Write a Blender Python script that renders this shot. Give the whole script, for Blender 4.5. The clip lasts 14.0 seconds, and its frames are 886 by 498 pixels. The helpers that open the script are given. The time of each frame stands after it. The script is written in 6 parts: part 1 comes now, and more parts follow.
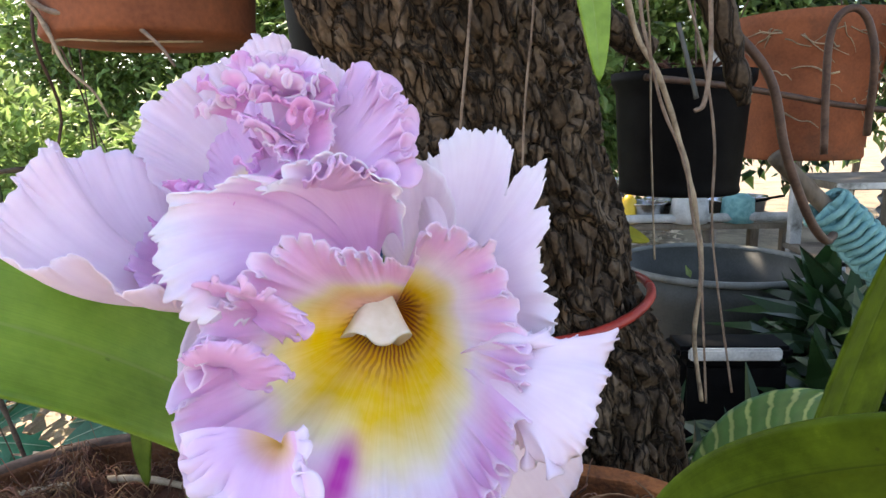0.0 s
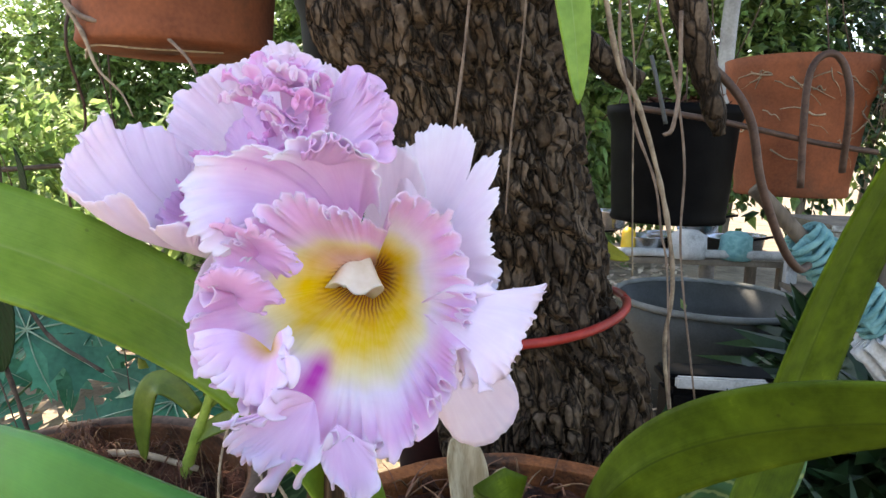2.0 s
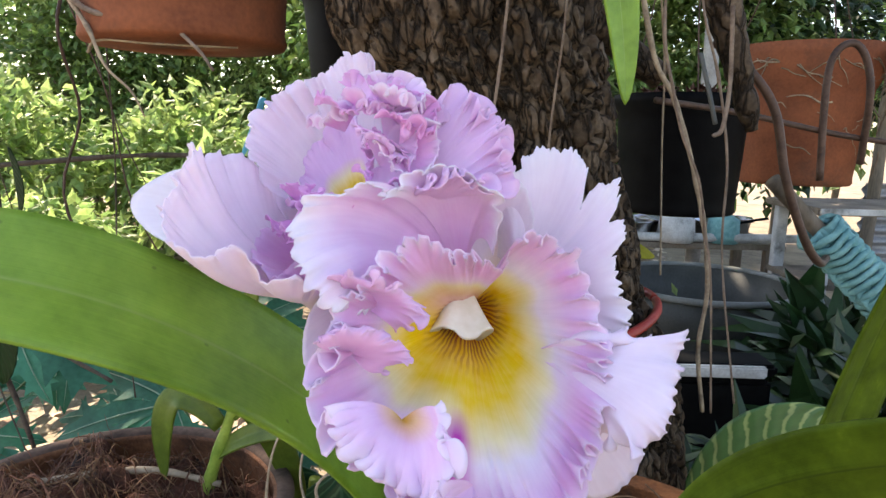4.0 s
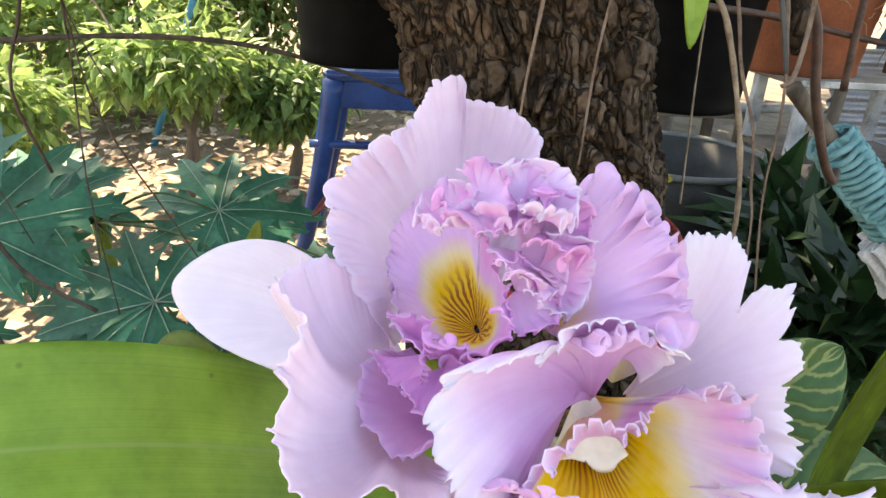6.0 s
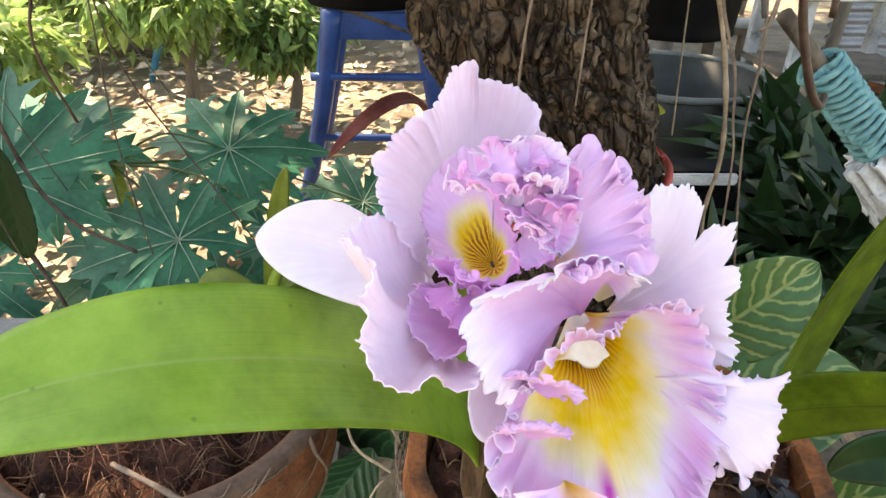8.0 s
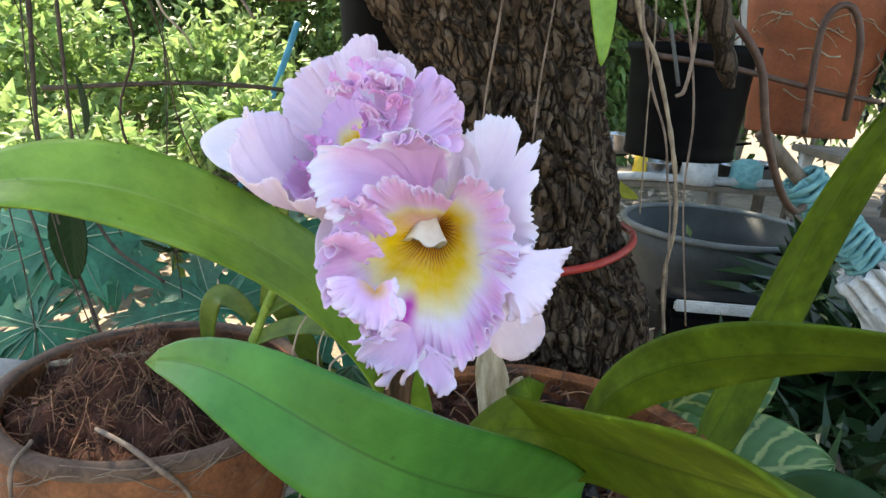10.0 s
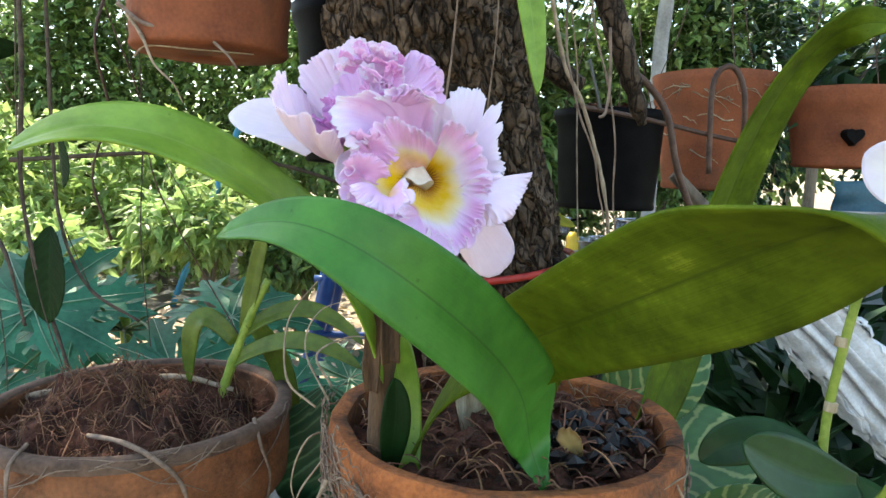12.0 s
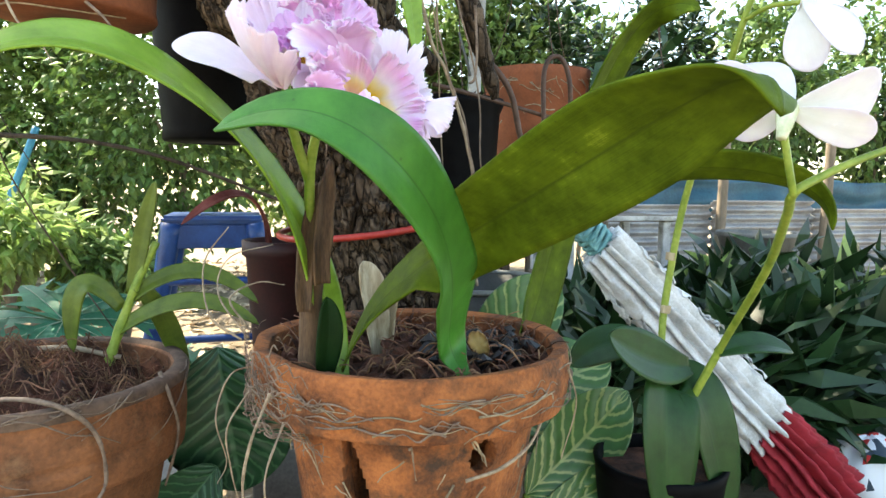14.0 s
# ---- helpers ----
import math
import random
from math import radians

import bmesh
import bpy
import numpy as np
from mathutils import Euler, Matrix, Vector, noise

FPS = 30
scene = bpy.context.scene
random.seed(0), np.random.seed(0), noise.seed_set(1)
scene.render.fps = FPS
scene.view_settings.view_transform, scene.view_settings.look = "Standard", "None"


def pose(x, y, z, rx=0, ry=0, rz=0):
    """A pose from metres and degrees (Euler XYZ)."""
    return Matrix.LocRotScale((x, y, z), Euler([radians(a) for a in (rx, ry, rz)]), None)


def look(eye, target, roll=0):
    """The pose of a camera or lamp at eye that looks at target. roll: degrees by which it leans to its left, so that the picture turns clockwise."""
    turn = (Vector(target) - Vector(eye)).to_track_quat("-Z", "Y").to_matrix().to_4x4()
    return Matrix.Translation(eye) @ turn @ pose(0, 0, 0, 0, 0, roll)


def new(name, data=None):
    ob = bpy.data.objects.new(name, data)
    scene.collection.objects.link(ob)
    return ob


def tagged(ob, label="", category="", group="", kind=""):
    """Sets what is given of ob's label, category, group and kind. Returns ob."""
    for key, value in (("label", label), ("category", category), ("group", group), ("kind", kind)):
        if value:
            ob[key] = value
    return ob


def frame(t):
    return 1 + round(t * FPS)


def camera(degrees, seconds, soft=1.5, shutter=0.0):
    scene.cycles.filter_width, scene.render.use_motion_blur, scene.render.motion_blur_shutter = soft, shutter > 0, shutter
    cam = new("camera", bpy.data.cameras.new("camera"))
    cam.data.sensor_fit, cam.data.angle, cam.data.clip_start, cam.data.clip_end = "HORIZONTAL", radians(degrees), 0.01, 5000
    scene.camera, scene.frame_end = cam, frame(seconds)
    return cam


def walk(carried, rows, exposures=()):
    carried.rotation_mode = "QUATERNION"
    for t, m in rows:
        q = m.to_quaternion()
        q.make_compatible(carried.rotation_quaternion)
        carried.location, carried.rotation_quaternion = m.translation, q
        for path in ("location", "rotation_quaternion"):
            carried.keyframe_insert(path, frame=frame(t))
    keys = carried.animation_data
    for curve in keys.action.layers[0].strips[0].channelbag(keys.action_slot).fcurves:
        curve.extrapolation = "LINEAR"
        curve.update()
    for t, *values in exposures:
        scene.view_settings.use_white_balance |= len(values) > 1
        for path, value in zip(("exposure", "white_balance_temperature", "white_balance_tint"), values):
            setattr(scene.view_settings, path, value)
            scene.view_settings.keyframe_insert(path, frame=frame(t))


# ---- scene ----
cam = camera(68.0, 14.0)
PATH = [
    (0, (0.0171, 0.0103, 1.0119), (-0.0946, 1.9697, 0.6272), -1.26),
    (0.5, (0.0201, -0.0151, 0.9835), (-0.0994, 1.9536, 0.6520), 0.85),
    (1, (0.0195, -0.0123, 0.9871), (-0.1014, 1.9569, 0.6592), 0.48),
    (1.5, (0.0250, -0.0281, 0.9982), (-0.1118, 1.9422, 0.6831), 1.11),
    (2, (0.0320, -0.0337, 1.0006), (-0.0931, 1.9392, 0.6971), 1.60),
    (2.2, (0.0326, -0.0322, 1.0016), (-0.0960, 1.9416, 0.7062), 1.28),
    (4.3, (-0.0184, -0.0006, 1.0212), (-0.0359, 1.9608, 0.6307), 1.23),
    (4.5, (-0.0214, 0.0102, 1.0401), (0.0092, 1.9577, 0.5861), 1.14),
    (5, (-0.0470, 0.0300, 1.0410), (-0.0575, 1.9866, 0.6270), 4.21),
    (5.5, (-0.0485, 0.0283, 1.0481), (-0.1047, 1.9749, 0.5921), 2.78),
    (6, (-0.0629, 0.0497, 1.0724), (0.0182, 1.8848, 0.2812), 2.88),
    (6.5, (-0.0762, 0.0521, 1.0856), (0.0262, 1.8196, 0.1553), 2.43),
    (7, (-0.0756, 0.0400, 1.0943), (0.0259, 1.7028, -0.0123), 1.81),
    (7.5, (-0.0644, 0.0319, 1.1012), (0.0292, 1.7003, 0.0022), 0.66),
    (8, (-0.0722, 0.0067, 1.1019), (0.0048, 1.7411, 0.1088), 1.05),
    (8.2, (-0.0643, -0.0067, 1.0928), (0.0061, 1.7708, 0.1788), 1.80),
    (10.3, (0.0235, -0.1263, 1.0336), (-0.1219, 1.8051, 0.5351), 3.50),
    (10.5, (0.0262, -0.1430, 1.0354), (-0.0848, 1.8039, 0.5914), 3.92),
    (11, (0.0074, -0.1649, 0.9941), (-0.0159, 1.8081, 0.6671), 4.23),
    (11.5, (0.0104, -0.1857, 0.9619), (0.0831, 1.7976, 0.7145), 4.71),
    (12, (-0.0031, -0.1983, 0.9594), (0.0326, 1.7866, 0.7167), 1.92),
    (12.5, (0.0253, -0.2173, 0.9315), (0.1163, 1.7680, 0.7079), 4.53),
    (13, (-0.0490, -0.2229, 0.9232), (0.3844, 1.7163, 0.6955), 2.22),
    (13.5, (-0.0964, -0.2438, 0.9107), (0.4581, 1.6661, 0.6985), 0.94),
    (14, (-0.0854, -0.2577, 0.8983), (0.4892, 1.6487, 0.7094), 0.80),
]
walk(cam, [(t, look(eye, target, roll)) for t, eye, target, roll in PATH], [(0.0, 2.06, 7700, 16), (2.0, 2.12, 7700, 15), (4.5, 1.97, 7850, 16), (5.0, 2.13, 7950, 15), (6.5, 2.22, 8900, 16), (7.5, 2.32, 9100, 15), (8.2, 2.37, 9000, 14), (10.5, 2.02, 7300, 7), (11.0, 2.02, 7300, 7), (12.5, 2.27, 7500, 6), (14.0, 2.46, 7900, 6)])

# ---- light ----
GROUND = 0.15
world = bpy.data.worlds.new("world")
scene.world = world
world.use_nodes = True
wn = world.node_tree
sky = wn.nodes.new("ShaderNodeTexSky")
sky.sky_type, sky.sun_disc = "NISHITA", False
sky.sun_elevation, sky.sun_rotation = radians(52), radians(-40)
wn.links.new(sky.outputs[0], wn.nodes["Background"].inputs[0])
wn.nodes["Background"].inputs[1].default_value = 0.14
sun = new("sun", bpy.data.lights.new("sun", "SUN"))
sun.data.energy, sun.data.angle, sun.data.color = 3.6, radians(0.6), (1.0, 0.95, 0.86)
sun.matrix_world = look((-2.6, 3.2, 5.2), (0, 0, 0))


# ---- materials ----
def node_mat(name):
    m = bpy.data.materials.new(name)
    m.use_nodes = True
    return m, m.node_tree.nodes, m.node_tree.links, m.node_tree.nodes["Principled BSDF"]


def surface(name, dark, light, rough=0.7, scale=30.0, fine=250.0, bump=0.3, depth=0.002, metal=0.0, stretch=(1, 1, 1),
            third=None, third_at=(0.55, 0.7), coord="Object", translucent=0.0, spec=0.4, per_island=0.0):
    """Two tones mixed by noise at two scales, fine bump, an optional third tone in patches."""
    m, n, l, bsdf = node_mat(name)
    co = n.new("ShaderNodeTexCoord")
    mp = n.new("ShaderNodeMapping")
    mp.inputs["Scale"].default_value = stretch
    l.new(co.outputs[coord], mp.inputs[0])
    big, small = n.new("ShaderNodeTexNoise"), n.new("ShaderNodeTexNoise")
    for t, s, d in ((big, scale, 5.0), (small, fine, 3.0)):
        t.inputs["Scale"].default_value, t.inputs["Detail"].default_value = s, d
        l.new(mp.outputs[0], t.inputs["Vector"])
    add = n.new("ShaderNodeMath")
    add.operation = "MULTIPLY_ADD"
    add.inputs[1].default_value = 0.45
    l.new(small.outputs["Fac"], add.inputs[0])
    l.new(big.outputs["Fac"], add.inputs[2])
    ramp = n.new("ShaderNodeValToRGB")
    ramp.color_ramp.elements[0].position, ramp.color_ramp.elements[1].position = 0.5, 0.95
    ramp.color_ramp.elements[0].color, ramp.color_ramp.elements[1].color = (*dark, 1), (*light, 1)
    l.new(add.outputs[0], ramp.inputs[0])
    colour = ramp.outputs[0]
    if third:
        patch = n.new("ShaderNodeTexNoise")
        patch.inputs["Scale"].default_value, patch.inputs["Detail"].default_value = scale * 0.6, 8.0
        patch.inputs["Roughness"].default_value = 0.7
        l.new(mp.outputs[0], patch.inputs["Vector"])
        pr = n.new("ShaderNodeMapRange")
        pr.inputs["From Min"].default_value, pr.inputs["From Max"].default_value = third_at
        l.new(patch.outputs["Fac"], pr.inputs["Value"])
        mix = n.new("ShaderNodeMix")
        mix.data_type = "RGBA"
        l.new(pr.outputs[0], mix.inputs["Factor"])
        l.new(colour, mix.inputs[6])
        mix.inputs[7].default_value = (*third, 1)
        colour = mix.outputs[2]
    if per_island:
        geo = n.new("ShaderNodeNewGeometry")
        hsv = n.new("ShaderNodeHueSaturation")
        mr = n.new("ShaderNodeMapRange")
        mr.inputs["To Min"].default_value, mr.inputs["To Max"].default_value = 1 - per_island, 1 + per_island
        l.new(geo.outputs["Random Per Island"], mr.inputs["Value"])
        l.new(mr.outputs[0], hsv.inputs["Value"])
        hr = n.new("ShaderNodeMapRange")
        hr.inputs["To Min"].default_value, hr.inputs["To Max"].default_value = 0.5 - 0.04 * per_island, 0.5 + 0.03 * per_island
        wn_ = n.new("ShaderNodeTexWhiteNoise")
        wn_.noise_dimensions = "1D"
        l.new(geo.outputs["Random Per Island"], wn_.inputs["W"])
        l.new(wn_.outputs["Value"], hr.inputs["Value"])
        l.new(hr.outputs[0], hsv.inputs["Hue"])
        l.new(colour, hsv.inputs["Color"])
        colour = hsv.outputs[0]
    l.new(colour, bsdf.inputs["Base Color"])
    bsdf.inputs["Roughness"].default_value, bsdf.inputs["Metallic"].default_value = rough, metal
    bsdf.inputs["Specular IOR Level"].default_value = spec
    if bump:
        b = n.new("ShaderNodeBump")
        b.inputs["Strength"].default_value, b.inputs["Distance"].default_value = bump, depth
        l.new(add.outputs[0], b.inputs["Height"])
        l.new(b.outputs[0], bsdf.inputs["Normal"])
    if translucent:
        tr, mx = n.new("ShaderNodeBsdfTranslucent"), n.new("ShaderNodeMixShader")
        l.new(colour, tr.inputs[0])
        mx.inputs[0].default_value = translucent
        l.new(bsdf.outputs[0], mx.inputs[1])
        l.new(tr.outputs[0], mx.inputs[2])
        l.new(mx.outputs[0], n["Material Output"].inputs[0])
    return m


def strap_mat(name, dark, light, mottled=None, midrib=(0.2, 0.3, 0.05), rough=0.35, lines=220.0):
    """Leathery orchid leaf: fine lengthwise veins and a midrib in the leaf's own coordinates."""
    m, n, l, bsdf = node_mat(name)
    uv = n.new("ShaderNodeUVMap")
    sep = n.new("ShaderNodeSeparateXYZ")
    l.new(uv.outputs[0], sep.inputs[0])
    mp = n.new("ShaderNodeMapping")
    mp.inputs["Scale"].default_value = (lines, 2.5, 1)
    l.new(uv.outputs[0], mp.inputs[0])
    vein, blot = n.new("ShaderNodeTexNoise"), n.new("ShaderNodeTexNoise")
    vein.inputs["Scale"].default_value, vein.inputs["Detail"].default_value = 1.0, 2.0
    l.new(mp.outputs[0], vein.inputs["Vector"])
    co = n.new("ShaderNodeTexCoord")
    l.new(co.outputs["Object"], blot.inputs["Vector"])
    blot.inputs["Scale"].default_value, blot.inputs["Detail"].default_value = 38.0, 7.0
    blot.inputs["Roughness"].default_value = 0.65
    s = n.new("ShaderNodeMath")
    s.operation = "MULTIPLY_ADD"
    s.inputs[1].default_value = 0.28
    l.new(vein.outputs["Fac"], s.inputs[0])
    l.new(blot.outputs["Fac"], s.inputs[2])
    ramp = n.new("ShaderNodeValToRGB")
    e = ramp.color_ramp.elements
    e[0].position, e[1].position = 0.42, 0.88
    e[0].color, e[1].color = (*dark, 1), (*light, 1)
    if mottled:
        k = e.new(0.78)
        k.color = (*mottled, 1)
    l.new(s.outputs[0], ramp.inputs[0])
    # midrib: a thin line at the middle of the blade
    d = n.new("ShaderNodeMath")
    d.operation = "SUBTRACT"
    d.inputs[1].default_value = 0.5
    l.new(sep.outputs[0], d.inputs[0])
    a = n.new("ShaderNodeMath")
    a.operation = "ABSOLUTE"
    l.new(d.outputs[0], a.inputs[0])
    r = n.new("ShaderNodeMapRange")
    r.inputs["From Min"].default_value, r.inputs["From Max"].default_value = 0.002, 0.02
    r.inputs["To Min"].default_value, r.inputs["To Max"].default_value = 0.75, 0.0
    l.new(a.outputs[0], r.inputs["Value"])
    mix = n.new("ShaderNodeMix")
    mix.data_type = "RGBA"
    l.new(r.outputs[0], mix.inputs["Factor"])
    l.new(ramp.outputs[0], mix.inputs[6])
    mix.inputs[7].default_value = (*midrib, 1)
    # tiny dark specks
    vo = n.new("ShaderNodeTexVoronoi")
    vo.inputs["Scale"].default_value = 85.0
    l.new(co.outputs["Object"], vo.inputs["Vector"])
    sp = n.new("ShaderNodeMapRange")
    sp.inputs["From Min"].default_value, sp.inputs["From Max"].default_value = 0.05, 0.09
    sp.inputs["To Min"].default_value, sp.inputs["To Max"].default_value = 0.35, 0.0
    l.new(vo.outputs["Distance"], sp.inputs["Value"])
    mix2 = n.new("ShaderNodeMix")
    mix2.data_type = "RGBA"
    l.new(sp.outputs[0], mix2.inputs["Factor"])
    l.new(mix.outputs[2], mix2.inputs[6])
    mix2.inputs[7].default_value = (0.03, 0.035, 0.012, 1)
    l.new(mix2.outputs[2], bsdf.inputs["Base Color"])
    bsdf.inputs["Roughness"].default_value = rough
    bsdf.inputs["Specular IOR Level"].default_value = 0.35 if rough < 0.45 else 0.12
    b = n.new("ShaderNodeBump")
    b.inputs["Strength"].default_value, b.inputs["Distance"].default_value = 0.25, 0.0006
    l.new(s.outputs[0], b.inputs["Height"])
    l.new(b.outputs[0], bsdf.inputs["Normal"])
    tr, mx = n.new("ShaderNodeBsdfTranslucent"), n.new("ShaderNodeMixShader")
    l.new(mix2.outputs[2], tr.inputs[0])
    mx.inputs[0].default_value = 0.18
    l.new(bsdf.outputs[0], mx.inputs[1])
    l.new(tr.outputs[0], mx.inputs[2])
    l.new(mx.outputs[0], n["Material Output"].inputs[0])
    return m


def petal_mat(name, stripes=False, translucent=0.32):
    """Petal: pigment from the mesh's own colour layer, fine fanning veins, soft sheen, light passing through."""
    m, n, l, bsdf = node_mat(name)
    pig = n.new("ShaderNodeVertexColor")
    pig.layer_name = "pigment"
    uv = n.new("ShaderNodeUVMap")
    mp = n.new("ShaderNodeMapping")
    mp.inputs["Scale"].default_value = (110, 3, 1) if not stripes else (160, 3, 1)
    l.new(uv.outputs[0], mp.inputs[0])
    vein = n.new("ShaderNodeTexNoise")
    vein.inputs["Scale"].default_value, vein.inputs["Detail"].default_value = 1.0, 3.0
    l.new(mp.outputs[0], vein.inputs["Vector"])
    co = n.new("ShaderNodeTexCoord")
    grain = n.new("ShaderNodeTexNoise")
    grain.inputs["Scale"].default_value, grain.inputs["Detail"].default_value = 140.0, 6.0
    l.new(co.outputs["Object"], grain.inputs["Vector"])
    s = n.new("ShaderNodeMath")
    s.operation = "MULTIPLY_ADD"
    s.inputs[1].default_value = 0.8
    l.new(vein.outputs["Fac"], s.inputs[0])
    l.new(grain.outputs["Fac"], s.inputs[2])
    v = n.new("ShaderNodeMapRange")
    v.inputs["From Min"].default_value, v.inputs["From Max"].default_value = 0.6, 1.2
    v.inputs["To Min"].default_value, v.inputs["To Max"].default_value = (0.95, 1.04) if stripes else (0.96, 1.03)
    l.new(s.outputs[0], v.inputs["Value"])
    sat = n.new("ShaderNodeMapRange")
    sat.inputs["From Min"].default_value, sat.inputs["From Max"].default_value = 0.6, 1.2
    sat.inputs["To Min"].default_value, sat.inputs["To Max"].default_value = 1.12, 0.92
    l.new(s.outputs[0], sat.inputs["Value"])
    hsv = n.new("ShaderNodeHueSaturation")
    l.new(v.outputs[0], hsv.inputs["Value"])
    l.new(sat.outputs[0], hsv.inputs["Saturation"])
    l.new(pig.outputs[0], hsv.inputs["Color"])
    colour = hsv.outputs[0]
    if stripes:
        # red-brown nectar lines running down the throat
        sep = n.new("ShaderNodeSeparateXYZ")
        l.new(uv.outputs[0], sep.inputs[0])
        wob = n.new("ShaderNodeTexNoise")
        wob.inputs["Scale"].default_value = 7.0
        l.new(uv.outputs[0], wob.inputs["Vector"])
        ph = n.new("ShaderNodeMath")
        ph.operation = "MULTIPLY_ADD"
        ph.inputs[1].default_value = 0.05
        l.new(wob.outputs["Fac"], ph.inputs[0])
        l.new(sep.outputs[0], ph.inputs[2])
        w1 = n.new("ShaderNodeMath")
        w1.operation = "MULTIPLY"
        w1.inputs[1].default_value = 6.2832 * 30
        l.new(ph.outputs[0], w1.inputs[0])
        w2 = n.new("ShaderNodeMath")
        w2.operation = "SINE"
        l.new(w1.outputs[0], w2.inputs[0])
        lim = n.new("ShaderNodeMapRange")
        lim.inputs["From Min"].default_value, lim.inputs["From Max"].default_value = -0.15, 0.35
        l.new(w2.outputs[0], lim.inputs["Value"])
        edge = n.new("ShaderNodeMath")
        edge.operation = "MULTIPLY_ADD"
        edge.inputs[1].default_value = 0.14
        l.new(wob.outputs["Fac"], edge.inputs[0])
        l.new(sep.outputs[1], edge.inputs[2])
        rng = n.new("ShaderNodeMapRange")
        rng.inputs["From Min"].default_value, rng.inputs["From Max"].default_value = 0.34, 0.54
        rng.inputs["To Min"].default_value, rng.inputs["To Max"].default_value = 0.9, 0.0
        l.new(edge.outputs[0], rng.inputs["Value"])
        f = n.new("ShaderNodeMath")
        f.operation = "MULTIPLY"
        l.new(lim.outputs[0], f.inputs[0])
        l.new(rng.outputs[0], f.inputs[1])
        mix = n.new("ShaderNodeMix")
        mix.data_type = "RGBA"
        l.new(f.outputs[0], mix.inputs["Factor"])
        l.new(colour, mix.inputs[6])
        mix.inputs[7].default_value = (0.42, 0.085, 0.012, 1)
        colour = mix.outputs[2]
    l.new(colour, bsdf.inputs["Base Color"])
    bsdf.inputs["Roughness"].default_value = 0.5
    bsdf.inputs["Specular IOR Level"].default_value = 0.25
    bsdf.inputs["Sheen Weight"].default_value = 0.12
    b = n.new("ShaderNodeBump")
    b.inputs["Strength"].default_value, b.inputs["Distance"].default_value = 0.16, 0.0004
    l.new(s.outputs[0], b.inputs["Height"])
    l.new(b.outputs[0], bsdf.inputs["Normal"])
    tr, mx = n.new("ShaderNodeBsdfTranslucent"), n.new("ShaderNodeMixShader")
    l.new(colour, tr.inputs[0])
    mx.inputs[0].default_value = translucent
    l.new(bsdf.outputs[0], mx.inputs[1])
    l.new(tr.outputs[0], mx.inputs[2])
    l.new(mx.outputs[0], n["Material Output"].inputs[0])
    return m


def bark_mat():
    """Bark: plates split by fissures, as relief in two sizes, with fissure shade put into the colour; brown plates with
    lighter worn patches.
    """
    m, n, l, bsdf = node_mat("bark")
    co, mp = n.new("ShaderNodeTexCoord"), n.new("ShaderNodeMapping")
    mp.inputs["Scale"].default_value = (1, 1, 0.36)
    l.new(co.outputs["Object"], mp.inputs[0])
    nz = n.new("ShaderNodeTexNoise")
    nz.inputs["Scale"].default_value, nz.inputs["Detail"].default_value = 38.0, 6.0
    l.new(mp.outputs[0], nz.inputs["Vector"])
    mv = n.new("ShaderNodeMix")
    mv.data_type = "VECTOR"
    mv.inputs["Factor"].default_value = 0.035
    l.new(mp.outputs[0], mv.inputs[4])
    l.new(nz.outputs["Color"], mv.inputs[5])
    vo = n.new("ShaderNodeTexVoronoi")
    vo.feature = "DISTANCE_TO_EDGE"
    vo.inputs["Scale"].default_value = 95.0
    l.new(mv.outputs[1], vo.inputs["Vector"])
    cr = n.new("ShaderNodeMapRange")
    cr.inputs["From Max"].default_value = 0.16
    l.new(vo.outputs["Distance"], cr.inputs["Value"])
    fi = n.new("ShaderNodeTexNoise")
    fi.inputs["Scale"].default_value, fi.inputs["Detail"].default_value = 240.0, 5.0
    l.new(co.outputs["Object"], fi.inputs["Vector"])
    ad = n.new("ShaderNodeMath")
    ad.operation = "MULTIPLY_ADD"
    ad.inputs[1].default_value = 0.5
    l.new(fi.outputs["Fac"], ad.inputs[0])
    l.new(cr.outputs[0], ad.inputs[2])
    b = n.new("ShaderNodeBump")
    b.inputs["Strength"].default_value, b.inputs["Distance"].default_value = 1.0, 0.0024
    l.new(ad.outputs[0], b.inputs["Height"])
    l.new(b.outputs[0], bsdf.inputs["Normal"])
    rp = n.new("ShaderNodeValToRGB")
    e = rp.color_ramp.elements
    e[0].position, e[0].color = 0.3, (0.028, 0.019, 0.012, 1)
    e[1].position, e[1].color = 0.7, (0.2, 0.145, 0.1, 1)
    k = e.new(0.5)
    k.color = (0.085, 0.057, 0.036, 1)
    tone = n.new("ShaderNodeMath")
    tone.operation = "MULTIPLY_ADD"
    tone.inputs[1].default_value = 0.35
    l.new(fi.outputs["Fac"], tone.inputs[0])
    sub = n.new("ShaderNodeMath")
    sub.operation = "MULTIPLY_ADD"
    sub.inputs[1].default_value, sub.inputs[2].default_value = 0.8, -0.08
    l.new(nz.outputs["Fac"], sub.inputs[0])
    l.new(sub.outputs[0], tone.inputs[2])
    l.new(tone.outputs[0], rp.inputs[0])
    # colour darkens in the fissures through the relief mask, standing in for shade
    crack_shade = n.new("ShaderNodeMix")
    crack_shade.data_type = "RGBA"
    crack_shade.inputs[6].default_value = (0.012, 0.008, 0.005, 1)
    l.new(cr.outputs[0], crack_shade.inputs["Factor"])
    l.new(rp.outputs[0], crack_shade.inputs[7])
    l.new(crack_shade.outputs[2], bsdf.inputs["Base Color"])
    bsdf.inputs["Roughness"].default_value, bsdf.inputs["Specular IOR Level"].default_value = 0.7, 0.15
    return m


